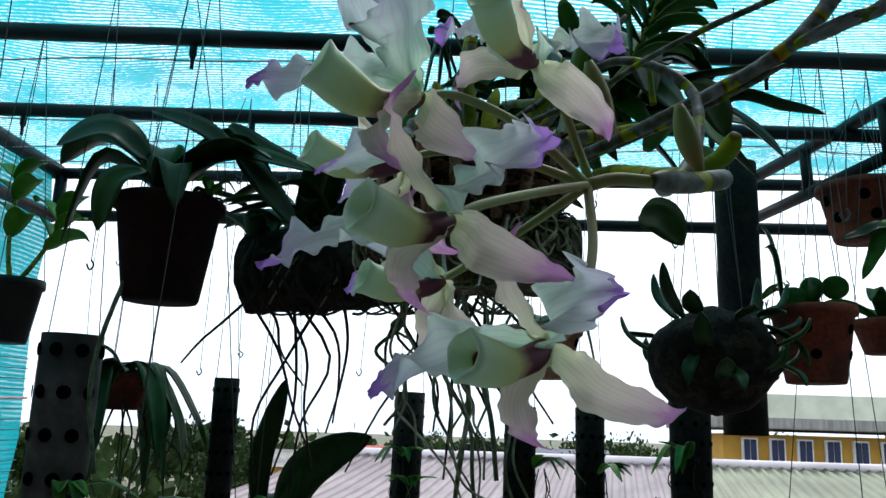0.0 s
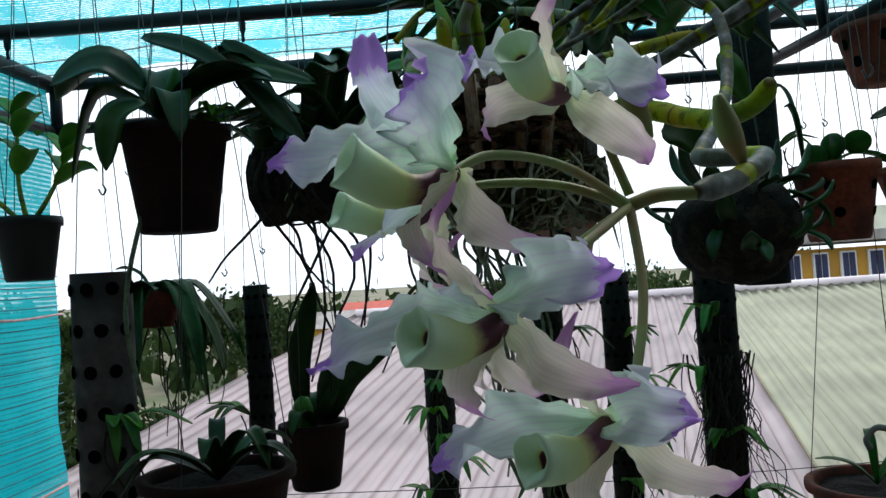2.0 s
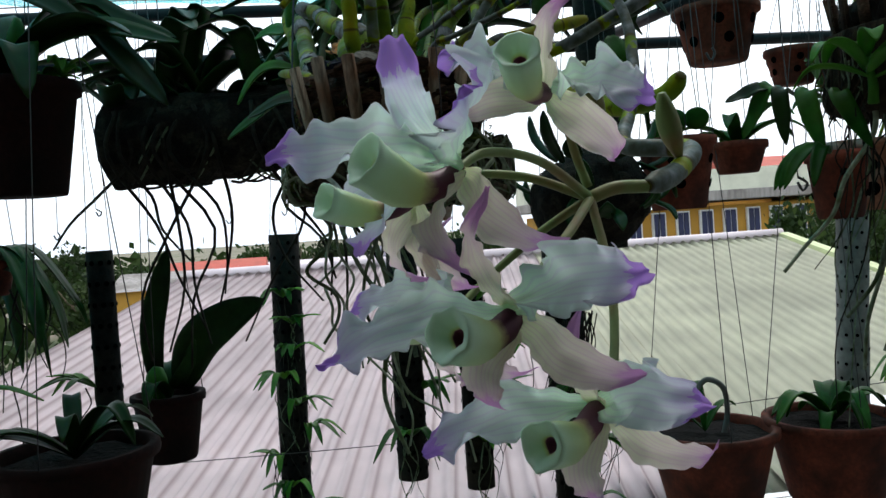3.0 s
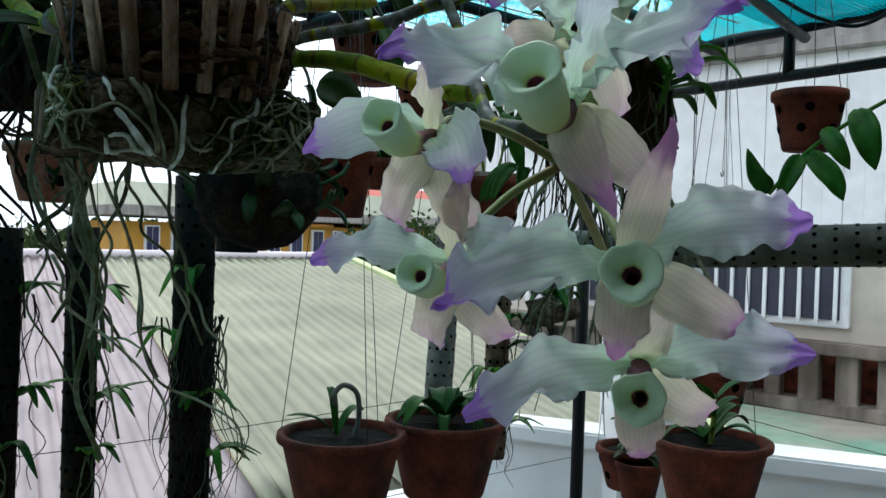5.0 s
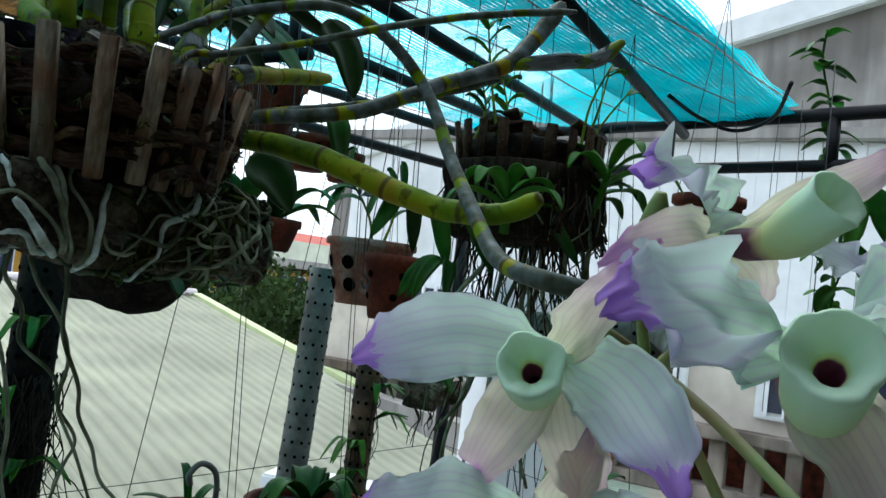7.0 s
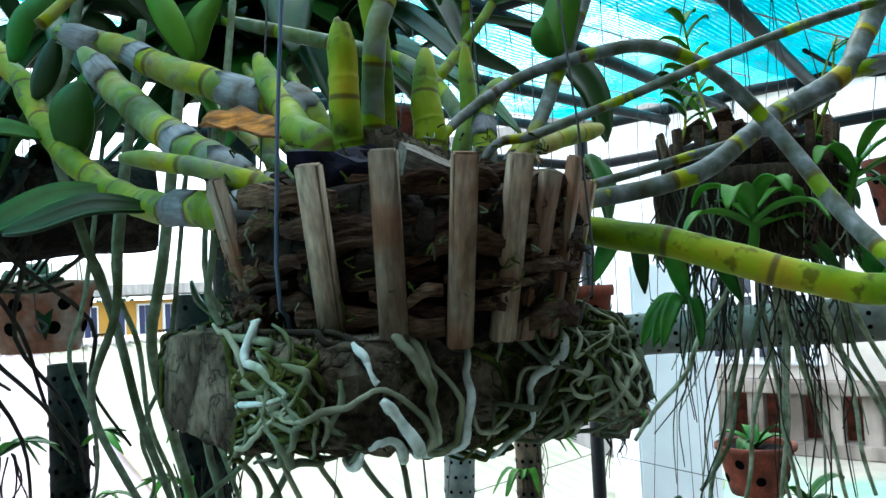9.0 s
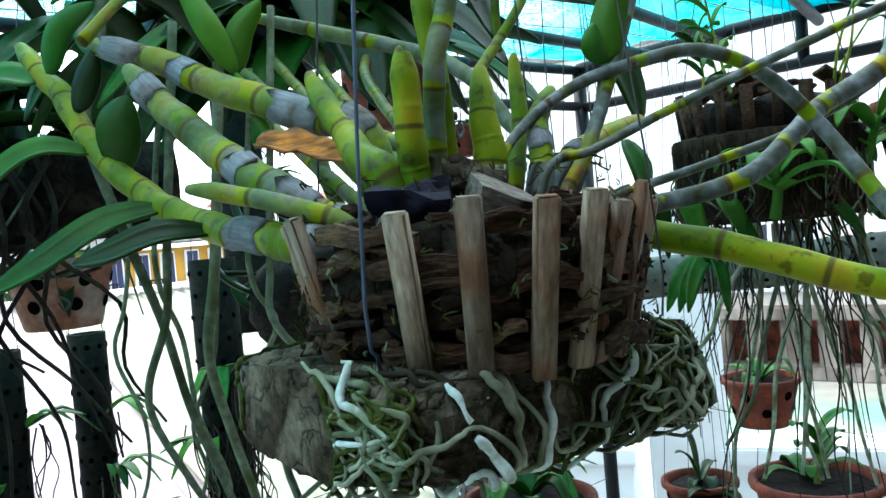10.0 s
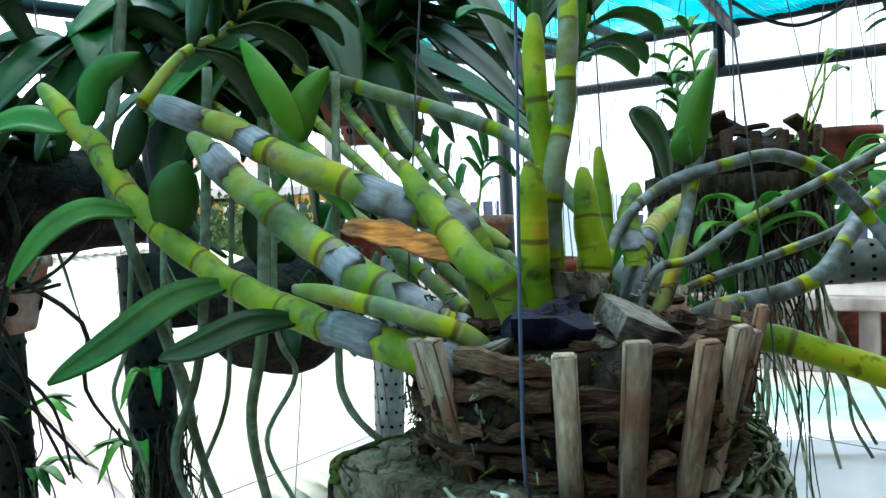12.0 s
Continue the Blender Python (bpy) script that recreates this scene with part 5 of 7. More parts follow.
# ---------- the hanging slat basket ----------
BC = Vector((0.080, 0.787, 0.0))
TOP_Z, LOW_Z = 1.790, 1.744
basket = thing("slat_basket", pose(BC.x, BC.y, LOW_Z), "weathered wooden slat basket packed with bark and moss, hung on wires", "basket")
SLATS = [(-149, .070), (-132, .070), (-114, .068), (-97, .064), (-84, .062), (-70, .062), (-52, .062), (-30, .062), (-8, .062), (16, .062), (40, .062), (64, .062), (88, .062), (112, .062), (134, .060), (152, .060), (161, .062), (172, .064)]
g = random.Random(3)
for ang, rt in SLATS:
    a = radians(ang)
    rt += g.uniform(-0.0015, 0.0015)
    out = Vector((math.cos(a), math.sin(a), 0))
    zt = TOP_Z - LOW_Z + g.uniform(-0.002, 0.004)
    p0, p1 = out * (rt - 0.012) + Vector((0, 0, -0.002)), out * rt + Vector((0, 0, zt))
    axis_z = (p1 - p0).normalized()
    axis_x = (out - axis_z * out.dot(axis_z)).normalized()
    axis_y = axis_z.cross(axis_x)
    mm = Matrix((axis_x, axis_y, axis_z)).transposed().to_4x4()
    mm.translation = (p0 + p1) / 2
    bm = bmesh.new()
    add_box(bm, mm @ pose(0, 0, 0, 0, g.uniform(-2, 2), g.uniform(-8, 8)), 0.0042, 0.0068 + g.uniform(-.0008, .0008), (p1 - p0).length + g.uniform(0, 0.004), 0.0006)
    part("slat", bm, M_SLAT, basket)
bm = bmesh.new()
add_lathe(bm, [(0.001, -0.004), (0.040, -0.004), (0.050, 0.004), (0.054, 0.018), (0.057, 0.032), (0.055, 0.038), (0.048, 0.043), (0.030, 0.047), (0.012, 0.048), (0.001, 0.048)], 64)
bmesh.ops.subdivide_edges(bm, edges=bm.edges[:], cuts=2, use_grid_fill=True)
for v in bm.verts:
    c = v.co
    n1 = noise.noise((c.x * 55, c.y * 55, c.z * 110)) * 0.007 + noise.noise(c * 190) * 0.0035
    d = Vector((c.x, c.y, 0))
    if d.length > 0.02 and c.z < 0.05:
        v.co += d.normalized() * n1
    else:
        v.co.z += n1 * 0.8
# the black bark paints shade into the packing between the slats
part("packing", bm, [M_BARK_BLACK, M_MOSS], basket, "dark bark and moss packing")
for k in range(100):         # bark strips wedged behind the slats
    a = g.uniform(0, 6.283)
    z = g.uniform(0.002, 0.044)
    r = 0.0545 + 0.07 * z + g.uniform(-0.002, 0.002)
    half = g.uniform(0.12, 0.4)
    w = g.uniform(0.003, 0.0085)
    bm = bmesh.new()
    line = [Vector((r * math.cos(a + half * s), r * math.sin(a + half * s), z + g.uniform(-.0025, .0025))) for s in (-1, -0.5, 0, 0.5, 1)]
    prev = None
    for i, p in enumerate(smooth_line(line, 3)):
        o = Vector((p.x, p.y, 0)).normalized()
        th = 0.002 + 0.0012 * noise.noise(p * 140)
        ww = w * (0.75 + 0.4 * noise.noise(p * 90 + Vector((k, 0, 0))))
        ring = [bm.verts.new(p + o * x + Vector((0, 0, y))) for x, y in ((-th, -ww / 2), (th, -ww * 0.45), (th * 1.3, 0), (th, ww * 0.45), (-th, ww / 2))]
        if prev:
            for q in range(5):
                bm.faces.new((prev[q], prev[(q + 1) % 5], ring[(q + 1) % 5], ring[q]))
        else:
            bm.faces.new(ring[::-1])
        prev = ring
    bm.faces.new(prev)
    part("bark_strip", bm, M_BARK_STRIP, basket, smooth=False)
for k in range(70):          # rubble of bark on top
    a, r = g.uniform(0, 6.283), 0.056 * math.sqrt(g.uniform(0.02, 1))
    bm = bmesh.new()
    add_box(bm, pose(r * math.cos(a), r * math.sin(a), 0.046 - 0.0015 * (r / 0.056) + g.uniform(-.002, .003), g.uniform(-30, 30), g.uniform(-30, 30), g.uniform(0, 180)), g.uniform(0.006, 0.018), g.uniform(0.004, 0.01), g.uniform(0.002, 0.006), 0.0007)
    for v in bm.verts:
        v.co += Vector((noise.noise(v.co * 300), noise.noise(v.co * 300 + Vector((5, 0, 0))), noise.noise(v.co * 300 + Vector((0, 5, 0))))) * 0.0012
    part("bark_bit", bm, M_BARK_STRIP if k % 3 else M_CHIP, basket, smooth=False)
for k in range(300):         # curls of moss and old roots
    a, z = g.uniform(0, 6.283), g.uniform(0.0, 0.058)
    r = (0.06 + 0.05 * z) if z < 0.05 else g.uniform(0.01, 0.058)
    p = Vector((r * math.cos(a), r * math.sin(a), z + (0.004 if z > 0.05 else 0)))
    pts = [p + Vector((g.uniform(-1, 1), g.uniform(-1, 1), g.uniform(-1, 1))) * 0.0022 * j for j in (0, 1, 1.4)]
    part("root_curl", tube_mesh(pts, g.uniform(0.00022, 0.0004), 5, 5), (M_MOSS, M_BARK_STRIP, M_MOSS, M_ROOT)[k % 4], basket)
for s in range(4):
    a = radians((-160, -70, 20, 110)[s])
    part("hanger_wire", tube_mesh([(0.061 * math.cos(a), 0.061 * math.sin(a), 0.0), (0.064 * math.cos(a), 0.064 * math.sin(a), 0.06), (0.02 * math.cos(a), 0.02 * math.sin(a), 2.2 - LOW_Z)], 0.0006 if s == 0 else 0.0004, 6, 4), M_WIRE if s == 0 else M_WIRE_DARK, basket)


def chunk(name, at, size, material, label, turn=(0, 0, 0), seed=1, freq=60, category="bark"):
    bm = bmesh.new()
    bmesh.ops.create_cube(bm, size=1)
    bmesh.ops.subdivide_edges(bm, edges=bm.edges[:], cuts=5, use_grid_fill=True)
    for v in bm.verts:
        c = v.co.copy()
        v.co = Vector((c.x * size[0], c.y * size[1], c.z * size[2]))
        v.co += Vector((noise.noise(v.co * freq + Vector((seed, 0, 0))), noise.noise(v.co * freq + Vector((0, seed, 0))), noise.noise(v.co * freq + Vector((0, 0, seed))))) * min(size) * 0.5
    ob = part(name, bm, material, place=pose(*at, *turn), smooth=False)
    return tagged(ob, label, category)


chunk("charcoal_piece", (0.046, 0.773, 1.793), (0.024, 0.02, 0.012), M_CHARCOAL, "black charcoal piece lying on the basket rim", (10, 5, -45), 3, 90, "charcoal")
chunk("bark_chip", (0.068, 0.754, 1.792), (0.024, 0.017, 0.007), M_CHIP, "grey flake of bark lying on the basket rim", (18, 22, -30), 5, 80)
chunk("bark_chip", (0.076, 0.785, 1.803), (0.03, 0.02, 0.008), M_BARK, "dark flake of bark lying in the basket", (0, 8, 20), 7, 80)
part_leaf = tagged(part("dry_sheath", leaf_mesh([(0.044, 0.867, 1.825), (0.05, 0.842, 1.819), (0.056, 0.816, 1.811)], 0.0115, 0.9, (-0.5, -0.6, 0.6), 0.25, 6), mat("dry_orange_sheath", (0.34, 0.13, 0.012), 0.8, 90, 0.8, 0.5, 0.002, stretch=(1, 1, 6), second=(0.1, 0.05, 0.03), patch=40)), "dry orange-brown leaf sheath on the basket", "leaf sheath")

# ---------- the bark block under the basket, with clinging roots ----------
LA, LB = Vector((0.011, 0.806, 1.7275)), Vector((0.153, 0.793, 1.7275))
ax = (LB - LA)
LN = ax.length
block = thing("bark_block", Matrix.Translation(LA) @ Matrix.Rotation(math.atan2(ax.y, ax.x), 4, 'Z'), "rough bark block under the basket, overgrown with white roots and moss", "bark block")
HW, HH = 0.055, 0.0182


def block_point(u, a, lift=0.0):
    """A point of the block's skin: u along it, a round it (0 top, pi bottom, front at pi/2)."""
    end = 0.4 + 0.6 * math.sqrt(min(1.0, min(u, 1 - u) / 0.06))
    sx, sz = math.sin(a), math.cos(a)
    wx = HW * end * math.copysign(abs(sx) ** 0.4, sx)
    wz = HH * math.copysign(abs(sz) ** 0.5, sz)
    if sz < 0:
        wz *= 0.62 + 0.38 * min(1.0, u / 0.45)
    p = Vector((u * LN, -wx - 0.004 * math.sin(u * 9), wz))
    k = 0.005 * noise.noise((p.x * 40, p.y * 40, p.z * 60)) + 0.003 * noise.noise((p.x * 90, p.y * 160, p.z * 160)) + 0.0015 * abs(noise.noise(p * 330))
    n = Vector((0, -sx, sz * 1.5)).normalized()
    return p + n * (k + lift)


bm = bmesh.new()
rows = []
for i in range(91):
    rows.append([bm.verts.new(block_point(i / 90, 2 * math.pi * k / 128)) for k in range(128)])
for a, b in zip(rows, rows[1:]):
    for k in range(128):
        bm.faces.new((a[k], a[(k + 1) % 128], b[(k + 1) % 128], b[k]))
bm.faces.new(rows[0][::-1])
bm.faces.new(rows[-1])
part("bark", bm, M_BARK, block)
g = random.Random(12)
for k in range(44):          # cracked plates of bark standing proud
    u, a = g.uniform(0.06, 0.94), g.uniform(0.25, 2.6)
    du, da = g.uniform(0.03, 0.09), g.uniform(0.15, 0.45)
    bm = bmesh.new()
    top = [[bm.verts.new(block_point(u + du * (i - 1), a + da * (j - 1), 0.0020 - 0.0011 * (abs(i - 1) + abs(j - 1)) * g.uniform(0.4, 1))) for j in range(3)] for i in range(3)]
    low = [[bm.verts.new(block_point(u + du * (i - 1), a + da * (j - 1), -0.003)) for j in range(3)] for i in range(3)]
    for i in range(2):
        for j in range(2):
            bm.faces.new((top[i][j], top[i][j + 1], top[i + 1][j + 1], top[i + 1][j]))
    edge = [(0, 0), (0, 1), (0, 2), (1, 2), (2, 2), (2, 1), (2, 0), (1, 0)]
    for q, w in zip(edge, edge[1:] + edge[:1]):
        bm.faces.new((top[q[0]][q[1]], low[q[0]][q[1]], low[w[0]][w[1]], top[w[0]][w[1]]))
    part("bark_plate", bm, M_CHIP if k % 3 == 0 else M_BARK, block, smooth=False)
for u, a, du, da in ((0.17, 1.25, 0.075, 0.34), (0.31, 1.15, 0.06, 0.3), (0.2, 1.85, 0.1, 0.26), (0.34, 1.8, 0.05, 0.24)):      # broad flat plates
    bm = bmesh.new()
    top = [[bm.verts.new(block_point(u + du * (i / 4 - 1), a + da * (j / 4 - 1), 0.0026 - 0.0012 * (max(abs(i - 4), abs(j - 4)) == 4) + 0.0012 * noise.noise((i * 0.9, j * 0.9, u * 30)))) for j in range(9)] for i in range(9)]
    for i in range(8):
        for j in range(8):
            bm.faces.new((top[i][j], top[i][j + 1], top[i + 1][j + 1], top[i + 1][j]))
    bmesh.ops.solidify(bm, geom=bm.faces[:], thickness=0.004)
    part("bark_plate", bm, M_BARK, block, smooth=False)
bm = bmesh.new()
for k in range(3200):        # moss tufts, thickest on one half of the front
    u = g.gauss(0.68, 0.1) if k % 3 else g.uniform(0.0, 1.0)
    if not 0.01 < u < 0.99:
        continue
    a = g.uniform(0.2, 2.3)
    p = block_point(u, a, 0.0005)
    q = block_point(u, a, g.uniform(0.002, 0.0045)) + Vector((g.uniform(-1, 1), g.uniform(-1, 1), g.uniform(-0.4, 1))) * 0.0015
    s = (q - p).cross(Vector((g.uniform(-1, 1), g.uniform(-1, 1), g.uniform(-1, 1)))).normalized() * 0.0005
    bm.faces.new([bm.verts.new(x) for x in (p - s, p + s, q)])
tagged(part("moss", bm, M_MOSS, block, "dark green moss tufts"), kind="stuff")


def block_root(u, a0, a1, drift, r, material, seed, wob=0.03, steps=9):
    g = random.Random(seed)
    pts = []
    for k in range(steps):
        s = k / (steps - 1)
        uu = u + drift * s + wob * math.sin(s * 9 + seed) * 0.5 + g.uniform(-wob, wob) * 0.3
        pts.append(block_point(min(0.996, max(0.004, uu)), a0 + (a1 - a0) * s, r * 0.8 + 0.0008))
    part("root", tube_mesh(pts, lambda q: r * (0.75 + 0.35 * math.sin(3.1 * q)) * (1 - 0.35 * q), 7, 4), material, block)


def face_root(pts, r, material, seed, lift=0.0):
    """A root clinging to the front of the block. pts: (along, down), each 0 to 1."""
    g = random.Random(seed)
    line = []
    for q in smooth_line([Vector((u + g.uniform(-.006, .006), v + g.uniform(-.02, .02), 0)) for u, v in pts], 6):
        u, v = q.x - 0.1 * min(1.0, max(0.0, q.x) / 0.25), q.y
        c = max(-0.95, min(0.95, 1 - 2 * v))
        over = 0.0 if 0 <= v <= 1 else 0.2
        a = math.acos(math.copysign(c * c, c)) + (-over if v < 0 else over)
        line.append(block_point(min(0.997, max(0.003, u)), a, r * 0.6 + 0.003 + lift))
    part("root", tube_mesh(line, lambda q: r * (0.85 + 0.2 * math.sin(7 * q + seed)) * (1 - 0.3 * q) * min(1, 0.45 + 4 * q), 8, 2), material, block)


for k, (r, mt, pts) in enumerate((
        (.0015, 0, ((.08, .0), (.03, .07), (.02, .2), (.06, .35), (.07, .42), (.0, .48))),
        (.0013, 0, ((.255, .16), (.265, .22), (.275, .3), (.29, .38))),
        (.0013, 2, ((.09, .6), (.15, .53), (.22, .5), (.28, .4), (.33, .45), (.38, .6), (.43, .8), (.46, 1.1))),
        (.0023, 0, ((.285, .47), (.33, .62), (.37, .78), (.44, .97))),
        (.0017, 0, ((.27, .8), (.33, .8), (.38, .9), (.46, 1.0))),
        (.0017, 0, ((.26, .85), (.29, .96), (.36, 1.0), (.45, 1.1))),
        (.0015, 2, ((.35, -.1), (.355, .15), (.38, .3), (.41, .5), (.45, .8), (.48, 1.1))),
        (.0014, 2, ((.37, .1), (.40, .25), (.42, .45), (.45, .7), (.49, 1.0))),
        (.0014, 2, ((.42, -.1), (.44, .05), (.435, .25), (.48, .45), (.51, .7), (.52, 1.0))),
        (.0018, 0, ((.56, -.1), (.55, .15), (.53, .35), (.525, .6), (.53, 1.1))),
        (.0011, 2, ((.535, .68), (.56, .8), (.61, .83), (.64, .8))),
        (.0011, 2, ((.65, -.1), (.645, .15), (.63, .33))),
        (.0017, 0, ((.78, -.1), (.79, .1), (.785, .3), (.76, .42), (.715, .5), (.70, .7), (.685, .9), (.63, 1.1))),
        (.0012, 2, ((.72, .75), (.76, .65), (.81, .62))),
        (.0012, 2, ((.82, .6), (.85, .38), (.9, .3), (.94, .12))),
        (.0014, 2, ((.8, .02), (.87, -.05), (.94, .0), (.985, .2), (.99, .4), (.96, .55), (.9, .85), (.84, 1.1))),
        (.0013, 1, ((.83, .7), (.86, .55), (.9, .6), (.93, .8), (.97, .9))),
        (.0012, 1, ((.86, .3), (.87, .5), (.84, .75), (.78, .95), (.7, 1.1))),
        (.0012, 2, ((.91, .4), (.93, .6), (.96, .75), (.985, .6))),
        (.0014, 1, ((.03, .7), (.1, .95), (.25, 1.0), (.4, 1.1), (.5, 1.05))),
        (.0015, 1, ((.5, 1.05), (.6, 1.05), (.7, .98), (.82, 1.0), (.92, .96))),
        (.0012, 1, ((.05, .3), (.04, .6), (.07, .9), (.13, 1.1))))):
    face_root(pts, r, (M_ROOT_WHITE, M_ROOT, M_ROOT_PALE)[mt], 100 + k)
for k in range(18):          # old mossy roots down the other end
    u0, v0 = g.uniform(0.0, 0.1), g.uniform(-0.02, 0.45)
    pts = [(u0, v0)]
    for _ in range(4):
        pts.append((min(0.16, max(0.0, pts[-1][0] + g.uniform(-.04, .045))), min(1.02, pts[-1][1] + g.uniform(.04, .26))))
    face_root(pts, g.uniform(0.0007, 0.0012), (M_ROOT, M_MOSS, M_ROOT_PALE)[k % 3], 700 + k)
for k in range(22):          # the mat of roots round one end
    u0, v0 = g.uniform(0.74, 0.99), g.uniform(-0.1, 0.9)
    pts = [(u0, v0)]
    for _ in range(4):
        pts.append((min(0.99, max(0.6, pts[-1][0] + g.uniform(-.1, .07))), min(1.05, max(-0.08, pts[-1][1] + g.uniform(-.18, .32)))))
    face_root(pts, g.uniform(0.0007, 0.0012), (M_ROOT, M_ROOT_PALE, M_MOSS)[k % 3], 600 + k, g.uniform(0, 0.002))
for k in range(6):
    a0 = g.uniform(0.3, 1.7)
    block_root(g.uniform(0.0, 0.15), a0, a0 + g.uniform(0.5, 1.2), g.uniform(-0.05, 0.1), g.uniform(0.0008, 0.0014), (M_ROOT, M_MOSS, M_ROOT, M_ROOT_DARK)[k % 4], 800 + k, 0.03)
for k in range(50):
    u = g.uniform(0.02, 0.98)
    if k % 3 == 0:
        u = g.uniform(0.72, 0.98)
    elif k % 5 == 1:
        u = g.uniform(0.0, 0.2)
    side = -1 if k % 6 == 5 or 0.09 < u < 0.4 else 1
    a0 = g.uniform(0.4, 1.6)
    block_root(u, side * a0, side * (a0 + g.uniform(0.5, 1.5)), g.uniform(-0.2, 0.2), g.uniform(0.0006, 0.0013), (M_ROOT, M_MOSS, M_ROOT_DARK)[k % 3], 300 + k, 0.05)

# ---------- the orchid that grows in it ----------
O = Vector((0.080, 0.787, 1.79))
orchid = thing("flowering_orchid", Matrix.Translation(O), "large dendrobium orchid with jointed grey-green canes and pale lilac-tipped flowers", "orchid")


def W(p):
    return Vector(p) - O


def cane(points, r, sheath=0.8, joint=0.022, taper=0.25, fat=0.0):
    p0 = Vector(points[0])
    inward = Vector((BC.x - p0.x, BC.y - p0.y, 0))
    if inward.length < 0.13 and p0.z > 1.776:        # root the cane in the basket
        points = [p0 + inward * 0.3 + Vector((0, 0, 1.77 - p0.z)), *points]
    line = smooth_line([W(p) for p in points], 10)
    length = sum((b - a).length for a, b in zip(line, line[1:]))
    joints = max(1, round(length / (joint * (1.4 if r > 0.0045 else 1.1))))
    bm = bmesh.new()

    def radius(u):
        fr = (u * joints) % 1.0
        swell = 0.94 + 0.07 * math.sin(math.pi * fr) + 0.06 * math.exp(-((min(fr, 1 - fr)) / 0.04) ** 2)
        body = 1 + fat * math.sin(math.pi * min(1, u * 1.2))
        tip = min(0.3, 0.012 / length)
        end = (0.4 + 0.6 * math.sqrt(max(0.0, (1 - u) / tip))) if u > 1 - tip else 1.0
        foot = 0.72 + 0.28 * min(1.0, u / 0.22)
        return r * 0.95 * swell * body * (1 - taper * u) * end * foot
    fine = []
    for a, b in zip(line, line[1:]):
        fine += [a.lerp(b, k / 3) for k in range(3)]
    fine.append(line[-1])
    for i, p in enumerate(fine[:-1]):
        fine[i] = p + Vector((noise.noise(p * 60), noise.noise(p * 60 + Vector((9, 0, 0))), noise.noise(p * 60 + Vector((0, 9, 0))))) * r * 0.16
    add_tube(bm, fine, radius, 14, length / joints)
    ob = part("cane", bm, M_CANE, orchid)
    ob["sheath"] = sheath * 0.45
    if r < 0.0045:
        ob["sheath"] = sheath
        return [p + O for p in line]
    gs = random.Random(len(fine) + int(r * 1e5))
    last = len(fine) - 1
    for j in range(joints):
        if gs.random() > sheath * 0.95:
            continue
        ua, ub = (j + gs.uniform(0.03, 0.3)) / joints, (j + gs.uniform(0.6, 0.97)) / joints
        bm = bmesh.new()
        uvl = bm.loops.layers.uv.verify()
        rows = []
        for q in range(6):
            u = ua + (ub - ua) * q / 5
            x = min(u * last, last - 0.001)
            i = int(x)
            c = fine[i].lerp(fine[i + 1], x - i)
            d = (fine[i + 1] - fine[i]).normalized()
            e1 = d.cross(Vector((0.31, 0.2, 0.93))).normalized()
            e2 = d.cross(e1)
            row = []
            for k in range(13):
                a = 2 * math.pi * k / 12
                tear = length / joints * 0.22 * noise.noise((math.cos(a) * 1.7, math.sin(a) * 1.7, j * 3.1 + r * 900)) if q in (0, 5) else 0.0
                flare = 1.025 + (0.03 * gs.random() if q == 5 else 0.012 * noise.noise((math.cos(a), math.sin(a), u * 30)))
                row.append((bm.verts.new(c + d * tear + (e1 * math.cos(a) + e2 * math.sin(a)) * (radius(u) * flare + 0.0002)), (k / 12, u * joints)))
            rows.append(row)
        for r0, r1 in zip(rows, rows[1:]):
            for k in range(12):
                quad = (r0[k], r0[k + 1], r1[k + 1], r1[k])
                f = bm.faces.new([x[0] for x in quad])
                for lp, x in zip(f.loops, quad):
                    lp[uvl].uv = x[1]
        bmesh.ops.solidify(bm, geom=bm.faces[:], thickness=0.0002)
        part("sheath", bm, M_SHEATH, ob, "torn grey papery sheath")
    return [p + O for p in line]


def oleaf(points, width, material=None, fold=0.3, normal=(0, 0, 1), wave=0.0):
    part("leaf", leaf_mesh([W(p) for p in points], width, fold, normal, wave, 6), material or M_LEAF, orchid)


cane([(0.065, 0.822, 1.821), (0.059, 0.848, 1.833), (0.045, 0.887, 1.849), (0.036, 0.923, 1.866), (0.019, 0.966, 1.884)], 0.0080, 0.75, 0.028, 0.25)
cane([(0.041, 0.801, 1.787), (0.036, 0.808, 1.791), (0.03, 0.818, 1.799), (0.028, 0.847, 1.812), (0.027, 0.876, 1.827), (0.024, 0.906, 1.846), (0.021, 0.93, 1.865)], 0.0080, 1.0, 0.021, 0.2)
cane([(0.029, 0.8, 1.783), (0.026, 0.814, 1.785), (0.024, 0.829, 1.788), (0.029, 0.878, 1.793), (0.026, 0.921, 1.806), (0.018, 0.963, 1.831), (0.012, 1.003, 1.869), (0.006, 1.037, 1.898)], 0.0074, 0.35, 0.02, 0.25)
cane([(0.035, 0.795, 1.789), (0.026, 0.807, 1.796), (0.016, 0.831, 1.803), (0.007, 0.852, 1.807)], 0.0042, 0.4, 0.025, 0.2)
cane([(0.055, 0.797, 1.803), (0.053, 0.812, 1.814), (0.058, 0.829, 1.828), (0.059, 0.849, 1.849)], 0.0074, 0.3, 0.022, 0.35)
cane([(0.06, 0.788, 1.801), (0.057, 0.786, 1.815), (0.056, 0.786, 1.832), (0.056, 0.785, 1.845)], 0.0058, 0.1, 0.02, 0.15)
cane([(0.071, 0.79, 1.813), (0.07, 0.786, 1.841), (0.077, 0.786, 1.861), (0.081, 0.786, 1.886), (0.092, 0.791, 1.913)], 0.0043, 0.7, 0.018, 0.1)
